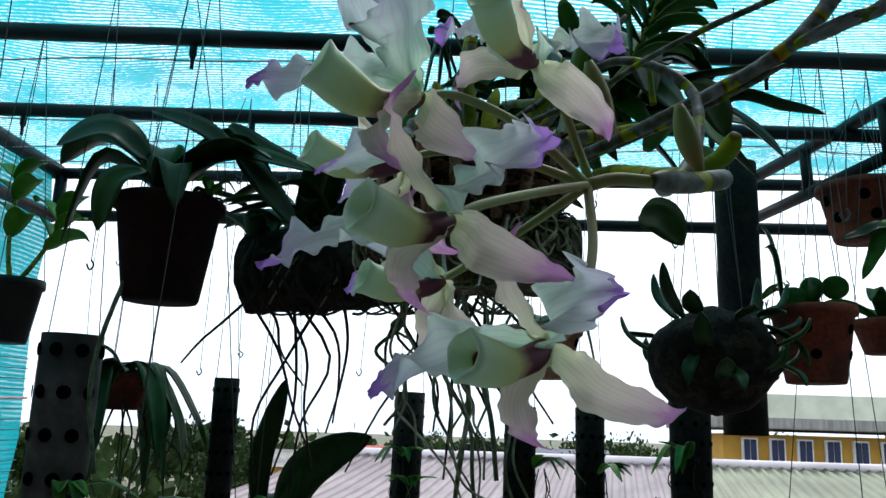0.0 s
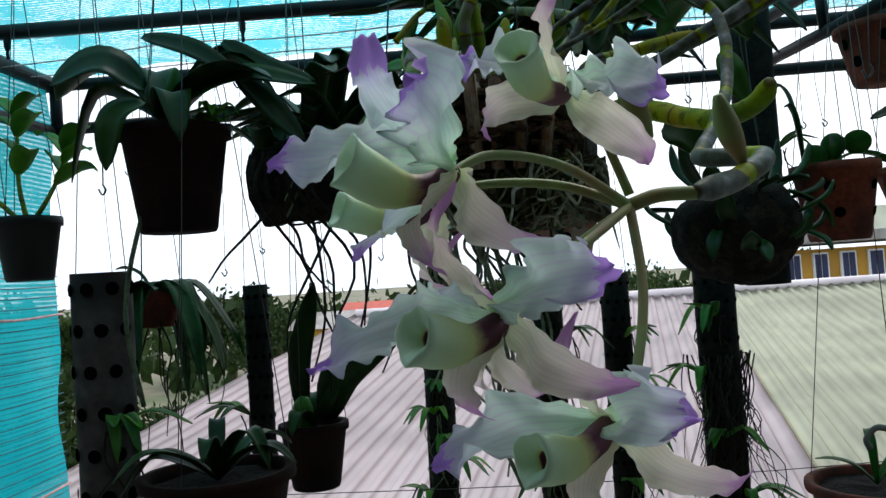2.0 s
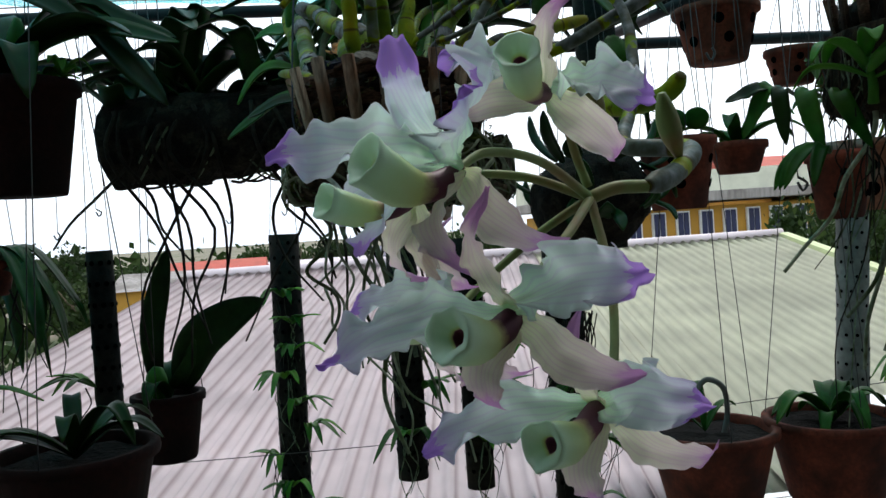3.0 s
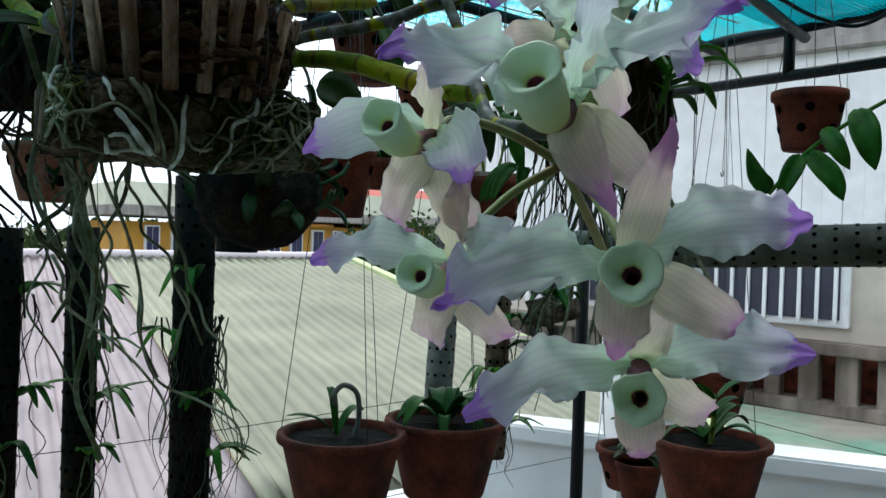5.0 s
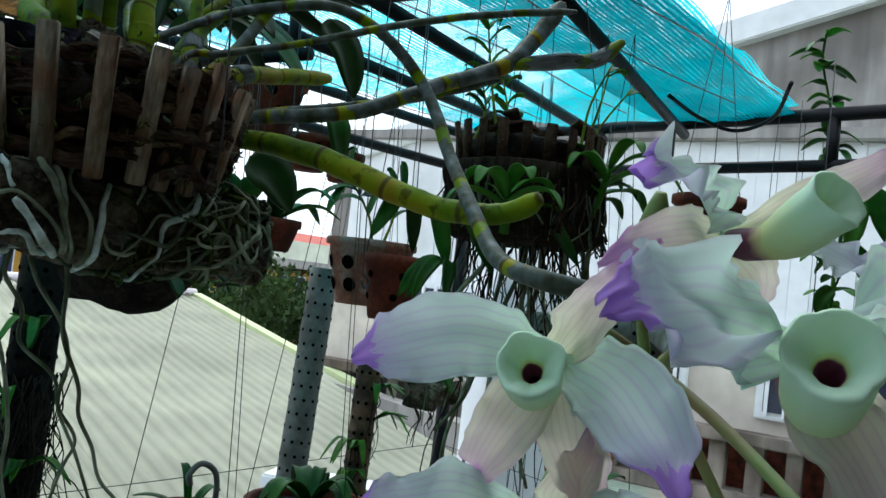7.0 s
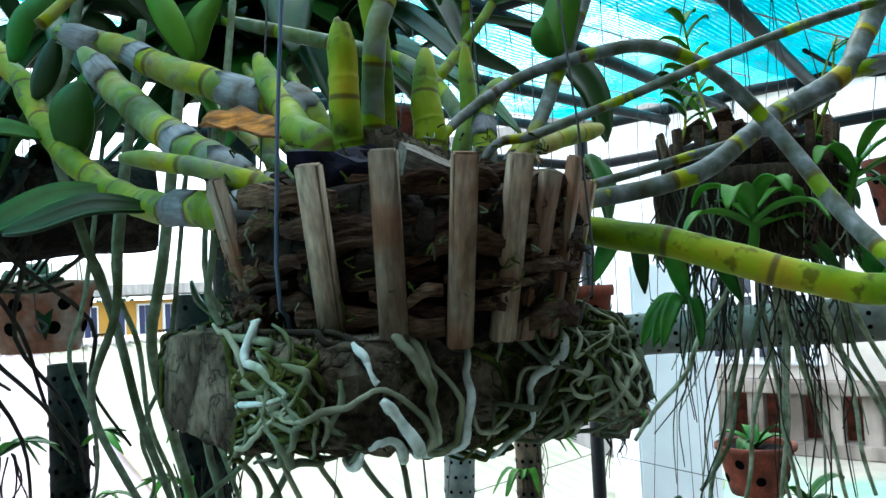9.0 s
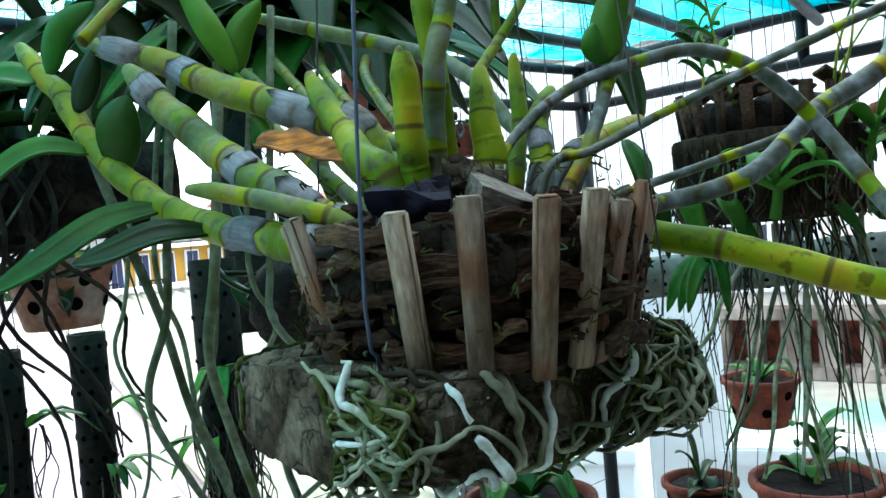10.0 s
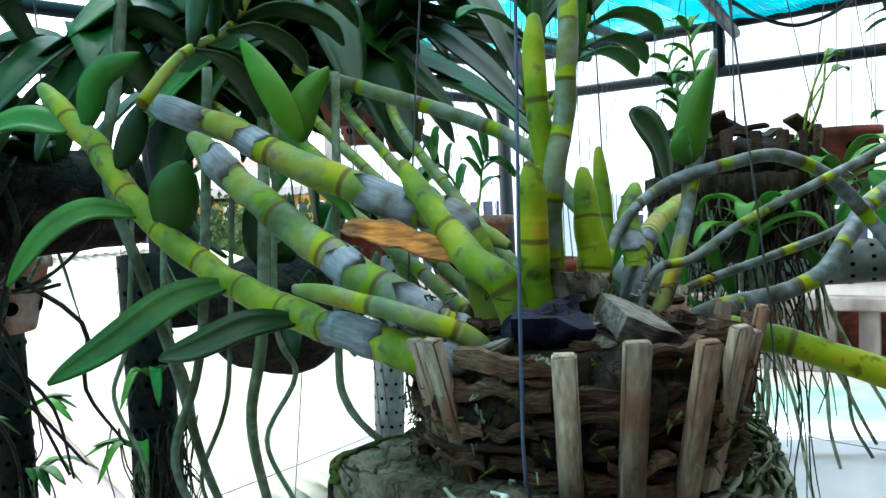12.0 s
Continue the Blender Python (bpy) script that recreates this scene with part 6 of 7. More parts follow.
cane([(0.08, 0.795, 1.807), (0.077, 0.794, 1.843), (0.075, 0.796, 1.869), (0.081, 0.8, 1.898)], 0.0050, 0.15, 0.024, 0.15)
cane([(0.091, 0.785, 1.806), (0.092, 0.788, 1.824), (0.097, 0.792, 1.843)], 0.0066, 0.1, 0.014, 0.35, 0.15)
cane([(0.113, 0.795, 1.803), (0.122, 0.799, 1.823), (0.127, 0.803, 1.852)], 0.0046, 0.3, 0.022, 0.3)
cane([(0.112, 0.78, 1.804), (0.121, 0.787, 1.824), (0.133, 0.791, 1.837)], 0.0055, 0.25, 0.012, 0.3)
cane([(0.109, 0.769, 1.791), (0.124, 0.77, 1.807), (0.139, 0.772, 1.826), (0.149, 0.775, 1.846)], 0.003, 0.5, 0.03, 0.1)
cane([(0.115, 0.771, 1.791), (0.131, 0.771, 1.815), (0.154, 0.774, 1.848), (0.182, 0.778, 1.892)], 0.0032, 0.9, 0.03, 0.1)
# leafy shoots high on the far side
for k, pts in enumerate(([(0.161, 0.865, 1.854), (0.195, 0.862, 1.893), (0.212, 0.859, 1.924), (0.226, 0.863, 1.966)], [(0.225, 0.91, 1.882), (0.221, 0.904, 1.912), (0.216, 0.897, 1.943), (0.227, 0.892, 1.977)], [(0.007, 0.945, 1.879), (0.028, 0.946, 1.901), (0.057, 0.949, 1.918), (0.079, 0.948, 1.954)])):
    leafy_stem(orchid, [W(p) for p in pts], 0.003, 12, M_LEAF if k != 2 else M_LEAF_DARK, 0.055, 0.016, 70 + k)
for pts, w in (([(0.239, 0.852, 1.875), (0.254, 0.847, 1.859), (0.264, 0.844, 1.831)], 0.026), ([(0.245, 0.842, 1.823), (0.248, 0.836, 1.805), (0.258, 0.841, 1.786)], 0.018), ([(0.205, 0.866, 1.778), (0.219, 0.859, 1.772), (0.233, 0.854, 1.752)], 0.03), ([(0.145, 0.845, 1.94), (0.153, 0.851, 1.916), (0.162, 0.858, 1.891)], 0.016)):
    oleaf(pts, w, M_LEAF if w < 0.02 else M_LEAF_DARK, 0.3, (0, -1, 0.2))
# arching cane that carries the flowers
cane([(0.09, 0.78, 1.804), (0.112, 0.785, 1.822), (0.135, 0.778, 1.836), (0.155, 0.76, 1.843), (0.173, 0.748, 1.845), (0.195, 0.735, 1.834), (0.211, 0.722, 1.812), (0.205, 0.692, 1.773), (0.19, 0.66, 1.746), (0.176, 0.634, 1.729), (0.17, 0.608, 1.722), (0.187, 0.585, 1.718), (0.167, 0.554, 1.707), (0.149, 0.536, 1.702)], 0.0020, 0.95, 0.034, -1.3)
cane([(0.105, 0.77, 1.803), (0.119, 0.76, 1.809), (0.152, 0.751, 1.822), (0.196, 0.724, 1.842), (0.245, 0.705, 1.86), (0.285, 0.69, 1.872)], 0.0017, 0.9, 0.036, -0.3)
cane([(0.14, 0.77, 1.784), (0.18, 0.738, 1.795), (0.232, 0.732, 1.822), (0.262, 0.718, 1.838), (0.282, 0.716, 1.858), (0.30, 0.712, 1.885)], 0.0031, 0.95, 0.03, -0.85)
cane([(0.266, 0.717, 1.840), (0.29, 0.70, 1.847), (0.308, 0.69, 1.852), (0.32, 0.682, 1.865)], 0.0046, 0.75, 0.022, 0.1)
cane([(0.15, 0.785, 1.789), (0.183, 0.766, 1.80), (0.221, 0.742, 1.812), (0.265, 0.722, 1.832)], 0.0018, 0.95, 0.034, -0.3)
cane([(0.147, 0.797, 1.808), (0.18, 0.806, 1.819), (0.219, 0.811, 1.829)], 0.0055, 0.4, 0.014, 0.2)
cane([(0.156, 0.792, 1.779), (0.168, 0.748, 1.771), (0.18, 0.716, 1.76), (0.194, 0.682, 1.75), (0.207, 0.657, 1.751), (0.211, 0.643, 1.759)], 0.0056, 0.03, 0.026, 0.1, 0.15)
cane([(0.104, 0.966, 1.904), (0.122, 0.923, 1.887), (0.141, 0.878, 1.869), (0.148, 0.852, 1.853), (0.143, 0.821, 1.823)], 0.0042, 0.7, 0.035, 0.1)
cane([(0.078, 0.878, 1.832), (0.09, 0.854, 1.827), (0.093, 0.824, 1.815)], 0.004, 0.4, 0.02, 0.1)

# leaves on the canes
oleaf([(0.009, 1, 1.876), (0.012, 0.992, 1.896), (0.025, 0.975, 1.906)], 0.013, M_LEAF, 0.4, (0.7, 0.7, 0.1))
oleaf([(0.005, 1.01, 1.874), (-0.006, 1.027, 1.88), (-0.023, 1.034, 1.875)], 0.016, M_LEAF, 0.3, (-0.5, -0.6, 0.7))
oleaf([(0.014, 0.981, 1.855), (0.017, 0.973, 1.869), (0.021, 0.97, 1.883)], 0.013, M_LEAF_DARK, 0.3, (0.7, 0.7, 0))
oleaf([(0.021, 0.953, 1.823), (0.018, 0.944, 1.842), (0.023, 0.941, 1.856)], 0.021, M_LEAF, 0.3, (0.7, 0.7, 0))
oleaf([(0.013, 0.967, 1.834), (-0.006, 0.971, 1.836), (-0.022, 0.977, 1.827), (-0.037, 0.982, 1.808)], 0.0125, M_LEAF, 0.5, (-0.5, -0.6, 0.7))
oleaf([(0.026, 0.874, 1.792), (0.006, 0.878, 1.792), (-0.011, 0.886, 1.786), (-0.021, 0.894, 1.784)], 0.012, M_LEAF_DARK, 0.5, (-0.5, -0.6, 0.7))
oleaf([(0.024, 0.916, 1.804), (0.002, 0.922, 1.799), (-0.023, 0.929, 1.784), (-0.042, 0.938, 1.774)], 0.0145, M_LEAF, 0.5, (-0.5, -0.6, 0.7))
oleaf([(0.06, 0.909, 1.862), (0.049, 0.913, 1.884), (0.044, 0.925, 1.906)], 0.012, M_LEAF_YOUNG, 0.5, (0.7, 0.7, 0))
oleaf([(0.061, 0.911, 1.862), (0.062, 0.908, 1.879), (0.071, 0.901, 1.893)], 0.013, M_LEAF_YOUNG, 0.5, (0.7, 0.7, 0))
oleaf([(0.061, 0.911, 1.862), (0.054, 0.886, 1.844), (0.05, 0.861, 1.821)], 0.006, M_LEAF_YOUNG, 0.5, (0.7, 0.7, 0))
oleaf([(0.147, 0.774, 1.844), (0.149, 0.772, 1.861), (0.158, 0.769, 1.883)], 0.014, M_LEAF_YOUNG, 0.5, (0.7, 0.7, 0))
oleaf([(0.147, 0.774, 1.844), (0.139, 0.773, 1.85), (0.14, 0.773, 1.858)], 0.009, M_LEAF, 0.5, (0.7, 0.7, 0))
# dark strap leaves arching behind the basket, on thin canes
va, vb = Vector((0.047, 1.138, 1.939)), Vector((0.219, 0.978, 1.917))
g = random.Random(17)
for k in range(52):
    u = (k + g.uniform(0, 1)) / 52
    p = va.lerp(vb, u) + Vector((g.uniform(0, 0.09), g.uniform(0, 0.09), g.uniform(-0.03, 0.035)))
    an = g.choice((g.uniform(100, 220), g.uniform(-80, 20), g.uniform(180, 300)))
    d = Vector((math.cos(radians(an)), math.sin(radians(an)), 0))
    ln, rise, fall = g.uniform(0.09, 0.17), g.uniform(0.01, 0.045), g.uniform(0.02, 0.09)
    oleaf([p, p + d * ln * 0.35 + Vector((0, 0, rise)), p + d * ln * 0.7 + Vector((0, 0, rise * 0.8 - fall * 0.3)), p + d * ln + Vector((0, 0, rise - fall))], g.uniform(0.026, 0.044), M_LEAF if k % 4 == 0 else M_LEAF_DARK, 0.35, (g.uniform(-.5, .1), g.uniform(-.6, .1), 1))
for k in range(5):
    p = va.lerp(vb, 0.15 + 0.18 * k) + Vector((0.05, 0.05, 0.0))
    cane([(0.07 + 0.01 * k, 0.81, 1.78), Vector((0.06, 0.83, 1.82)).lerp(p, 0.5), p, p + Vector((-0.04, 0.0, 0.02))], 0.0034, 0.5, 0.024, 0.2)

# aerial roots below
g = random.Random(91)
def aerial_root(p, ln, r):
    pts = [Vector(p) + Vector((0.02, 0.015, 0.11)), Vector(p)] if ln > 0.15 else [Vector(p) + Vector((0, 0, 0.03)), Vector(p)]
    for j in range(6):
        pts.append(pts[-1] + Vector((g.uniform(-.02, .024), g.uniform(-.016, .016), -ln / 6)))
    part("aerial_root", tube_mesh([W(x) for x in pts], lambda u: r * (1 - 0.4 * u), 8, 6), M_ROOT, orchid)


aerial_root((0.053, 1.05, 1.914), 0.34, 0.0036)
aerial_root((0.051, 0.979, 1.795), 0.26, 0.0026)
aerial_root((0.059, 0.944, 1.782), 0.28, 0.003)
aerial_root((0.059, 0.891, 1.782), 0.18, 0.0018)
aerial_root((0.076, 1.062, 1.781), 0.3, 0.002)
aerial_root((0.101, 1.038, 1.748), 0.2, 0.0016)
aerial_root((0.099, 0.989, 1.775), 0.22, 0.0018)
aerial_root((0.048, 0.817, 1.716), 0.06, 0.0012)
aerial_root((0.027, 0.835, 1.718), 0.1, 0.0018)
aerial_root((0.069, 1.093, 1.765), 0.24, 0.0016)

for pts in ([(0.038, 0.807, 1.695), (0.048, 0.799, 1.663), (0.043, 0.792, 1.633)], [(0.066, 0.795, 1.697), (0.079, 0.785, 1.665), (0.081, 0.771, 1.629)], [(0.075, 0.787, 1.697), (0.079, 0.772, 1.657), (0.086, 0.767, 1.632), (0.093, 0.747, 1.609)], [(0.032, 0.813, 1.682), (0.04, 0.806, 1.648), (0.048, 0.8, 1.624)], [(0.05, 0.823, 1.698), (0.071, 0.82, 1.631), (0.08, 0.814, 1.583), (0.111, 0.773, 1.563)], [(0.032, 0.841, 1.629), (0.055, 0.821, 1.607), (0.08, 0.801, 1.57)], [(0.059, 0.815, 1.699), (0.067, 0.809, 1.67), (0.078, 0.786, 1.645), (0.082, 0.784, 1.619)]):
    pts = [Vector(pts[0]) + Vector((-0.004, 0.008, 0.026))] + [Vector(p) for p in pts]
    full = []
    for p, q in zip(pts, pts[1:]):
        full += [p, p.lerp(q, 0.5) + Vector((g.uniform(-.006, .006), g.uniform(-.006, .006), 0))]
    part("aerial_root", tube_mesh([W(p) for p in full + [pts[-1], pts[-1] + Vector((g.uniform(-.01, .012), 0, -0.02))]], lambda u: 0.00115 * (1 - 0.4 * u), 7, 6), M_ROOT_PALE, orchid)

# ---------- flowers ----------
def petal_material(name, base, tip, vein, tip_at=0.62):
    m = bpy.data.materials.new(name)
    m.use_nodes = True
    nt = m.node_tree
    b = nt.nodes["Principled BSDF"]
    co = nt.nodes.new("ShaderNodeTexCoord")
    sep = nt.nodes.new("ShaderNodeSeparateXYZ")
    nt.links.new(co.outputs["UV"], sep.inputs[0])
    n = nt.nodes.new("ShaderNodeTexNoise")
    n.inputs["Scale"].default_value, n.inputs["Detail"].default_value = 6, 4
    nt.links.new(co.outputs["UV"], n.inputs[0])
    wv = nt.nodes.new("ShaderNodeMath")
    wv.operation = 'MULTIPLY_ADD'
    wv.inputs[1].default_value = 0.3
    nt.links.new(n.outputs["Fac"], wv.inputs[0])
    nt.links.new(sep.outputs[1], wv.inputs[2])
    along = ramp_of(nt, wv.outputs[0], [(0.0, tuple(c * f for c, f in zip(base, (0.85, 1.0, 0.7)))), (0.4, base), (tip_at - 0.12, tuple((3 * a + b2) / 4 for a, b2 in zip(base, tip))), (tip_at + 0.08, tuple((a + b2) / 2 for a, b2 in zip(base, tip))), (tip_at + 0.2, tip)])
    ws = nt.nodes.new("ShaderNodeTexWave")
    ws.bands_direction = 'X'
    ws.inputs["Scale"].default_value, ws.inputs["Distortion"].default_value, ws.inputs["Detail"].default_value = 2.7, 4.5, 2
    nt.links.new(co.outputs["UV"], ws.inputs[0])
    line = ramp_of(nt, ws.outputs["Fac"], [(0.62, (0, 0, 0)), (0.98, (0.22, 0.22, 0.22))])
    mx = nt.nodes.new("ShaderNodeMixRGB")
    mx.inputs[2].default_value = (*vein, 1)
    nt.links.new(line, mx.inputs[0])
    nt.links.new(along, mx.inputs[1])
    nt.links.new(mx.outputs[0], b.inputs["Base Color"])
    b.inputs["Roughness"].default_value = 0.55
    b.inputs["Sheen Weight"].default_value = 0.2
    bp = nt.nodes.new("ShaderNodeBump")
    bp.inputs["Strength"].default_value, bp.inputs["Distance"].default_value = 0.03, 0.0006
    nt.links.new(ws.outputs["Fac"], bp.inputs["Height"])
    nt.links.new(bp.outputs[0], b.inputs["Normal"])
    tr = nt.nodes.new("ShaderNodeBsdfTranslucent")
    nt.links.new(mx.outputs[0], tr.inputs[0])
    ms = nt.nodes.new("ShaderNodeMixShader")
    ms.inputs[0].default_value = 0.6
    nt.links.new(b.outputs[0], ms.inputs[1])
    nt.links.new(tr.outputs[0], ms.inputs[2])
    nt.links.new(ms.outputs[0], nt.nodes["Material Output"].inputs[0])
    return m


M_PETAL = petal_material("petal", (0.73, 0.88, 0.77), (0.55, 0.34, 0.8), (0.58, 0.42, 0.7), 0.98)
M_SEPAL = petal_material("sepal", (0.8, 0.82, 0.64), (0.6, 0.34, 0.6), (0.6, 0.34, 0.58), 0.84)


def lip_material():
    m = bpy.data.materials.new("lip")
    m.use_nodes = True
    nt = m.node_tree
    b = nt.nodes["Principled BSDF"]
    co = nt.nodes.new("ShaderNodeTexCoord")
    sep = nt.nodes.new("ShaderNodeSeparateXYZ")
    nt.links.new(co.outputs["UV"], sep.inputs[0])
    n = nt.nodes.new("ShaderNodeTexNoise")
    n.inputs["Scale"].default_value, n.inputs["Detail"].default_value = 9, 4
    nt.links.new(co.outputs["UV"], n.inputs[0])
    wv = nt.nodes.new("ShaderNodeMath")
    wv.operation = 'MULTIPLY_ADD'
    wv.inputs[1].default_value = 0.12
    nt.links.new(n.outputs["Fac"], wv.inputs[0])
    nt.links.new(sep.outputs[1], wv.inputs[2])
    col = ramp_of(nt, wv.outputs[0], [(0.06, (0.16, 0.07, 0.03)), (0.14, (0.09, 0.018, 0.045)), (0.42, (0.13, 0.03, 0.075)), (0.5, (0.42, 0.34, 0.2)), (0.6, (0.6, 0.68, 0.3)), (0.85, (0.62, 0.8, 0.5)), (1.06, (0.64, 0.85, 0.66))])
    nt.links.new(col, b.inputs["Base Color"])
    b.inputs["Roughness"].default_value = 0.5
    tr = nt.nodes.new("ShaderNodeBsdfTranslucent")
    nt.links.new(col, tr.inputs[0])
    ms = nt.nodes.new("ShaderNodeMixShader")
    ms.inputs[0].default_value = 0.3
    nt.links.new(b.outputs[0], ms.inputs[1])
    nt.links.new(tr.outputs[0], ms.inputs[2])
    nt.links.new(ms.outputs[0], nt.nodes["Material Output"].inputs[0])
    return m


M_LIP = lip_material()
M_THROAT = mat("dark_throat", (0.012, 0.003, 0.005), 0.6, 40, 0.4)
M_STALK = mat("flower_stalk", (0.14, 0.2, 0.06), 0.55, 60, 0.2, spec=0.3, second=(0.2, 0.14, 0.05), patch=40)


def outline(t, kind):
    """Half width along a petal: a narrow claw, a broad blade and a small nub (kind 0), a plain lance shape (kind 1) or a strap that ends blunt (kind 2)."""
    keys = (((0, .25), (.14, .38), (.28, .8), (.45, 1), (.65, 1), (.78, .84), (.86, .48), (.91, .3), (.97, .26), (1, .1)),
            ((0, .3), (.2, .72), (.4, 1), (.58, .9), (.76, .58), (.9, .3), (1, .05)),
            ((0, .25), (.25, .4), (.5, .8), (.72, 1), (.9, .92), (1, .55)))[kind]
    for (a, p), (b, q) in zip(keys, keys[1:]):
        if t <= b:
            k = (t - a) / (b - a)
            return p + (q - p) * (3 * k * k - 2 * k ** 3)
    return keys[-1][1]


def petal_mesh(points, width, face, ruffle, seed, tip_curl=0.0, broad=0, cup=0.25):
    """A thin petal with its own UV, waved along its edges. face: the way its upper side looks."""
    bm = bmesh.new()
    uvl = bm.loops.layers.uv.verify()
    line = smooth_line(points, 14)
    n, ac = len(line), 14
    face = Vector(face).normalized()
    grid = []
    for i, p in enumerate(line):
        t = i / (n - 1)
        d = (line[min(i + 1, n - 1)] - line[max(i - 1, 0)]).normalized()
        s = d.cross(face).normalized()
        up = s.cross(d).normalized()
        tw = (0.9, 0.6, 0.15)[broad] * noise.noise((seed * 1.3, t * 2.2, 4.0)) * min(1, 2 * t)
        s, up = s * math.cos(tw) + up * math.sin(tw), up * math.cos(tw) - s * math.sin(tw)
        w = width * 0.5 * outline(t, broad) + 0.0003
        row = []
        for k in range(ac + 1):
            u = 2 * k / ac - 1
            e = abs(u) ** 2
            ph = seed + (2.1 if u > 0 else 0)
            lift = cup * w * e + ruffle * (e * (math.sin(t * 17 + ph) + 0.7 * math.sin(t * 31 + ph * 2)) + e * e * 0.6 * math.sin(t * 57 + ph * 3)) * min(1, 2.5 * t) * min(1, 4 * (1 - t))
            lift += ruffle * 1.5 * noise.noise((u * 1.3, t * 4, seed))
            jag = 1 + 0.1 * ruffle / 0.002 * e * (math.sin(t * 21 + seed * 1.7 + (1 if u > 0 else 0)) + 0.22 * math.sin(t * 53 + seed)) * min(1, 6 * (1 - t))
            lift -= tip_curl * max(0, t - 0.7) ** 2
            row.append((p + s * (u * w * jag) + up * lift, (k / ac, t)))
        grid.append(row)
    vs = [[bm.verts.new(q) for q, _ in row] for row in grid]
    for i in range(n - 1):
        for k in range(ac):
            idx = ((i, k), (i, k + 1), (i + 1, k + 1), (i + 1, k))
            fc = bm.faces.new([vs[a][b] for a, b in idx])
            for lp, (a, b) in zip(fc.loops, idx):
                lp[uvl].uv = grid[a][b][1]
    bmesh.ops.solidify(bm, geom=bm.faces[:], thickness=0.0005)
    return bm


def lip_mesh(length, r, bend, seed):
    """A curved funnel along +x with a ruffled, pointed mouth; walls have thickness."""
    bm = bmesh.new()
    uvl = bm.loops.layers.uv.verify()
    prof = [(0.0, 0.5), (0.08, 0.85), (0.2, 0.98), (0.34, 0.95), (0.44, 1.0), (0.55, 1.24), (0.68, 1.5), (0.82, 1.56), (0.92, 1.52), (1.0, 1.66)]
    inside = [(1.005, 1.58), (0.985, 1.3), (0.95, 0.98), (0.90, 0.7), (0.84, 0.5), (0.78, 0.44), (0.62, 0.42)]
    ns = 36
    rings = []
    for inner in (False, True):
        seq = inside if inner else prof
        for s, q in seq:
            ring = []
            for k in range(ns):
                a = 2 * math.pi * k / ns
                rr = r * q * (1 + (0.07 * math.sin(2 * a + 1.57) + 0.09 * max(0, -math.sin(a)) ** 6 - 0.1 * max(0, math.sin(a)) ** 14 + 0.03 * math.sin(4 * a + seed) + 0.03 * math.sin(7 * a + seed * 2) + 0.015 * math.sin(11 * a + seed)) * max(0, s - 0.7) / 0.3) - (0.0002 if inner else 0)
                x = s * length - (0.22 * rr * math.sin(a) - 0.002 * max(0, -math.sin(a)) ** 4) * max(0, s - 0.6) / 0.4
                zc = -bend * length * math.sin(math.pi * s)
                ring.append((bm.verts.new((x, rr * math.cos(a), rr * math.sin(a) * (1.05) + zc)), (k / ns, 0.2 if inner and s < 0.85 else s)))
            rings.append(ring)
    for a, b in zip(rings, rings[1:]):
        for k in range(ns):
            q = (a[k], a[(k + 1) % ns], b[(k + 1) % ns], b[k])
            fc = bm.faces.new([x[0] for x in q])
            for lp, x in zip(fc.loops, q):
                lp[uvl].uv = x[1]
    return bm


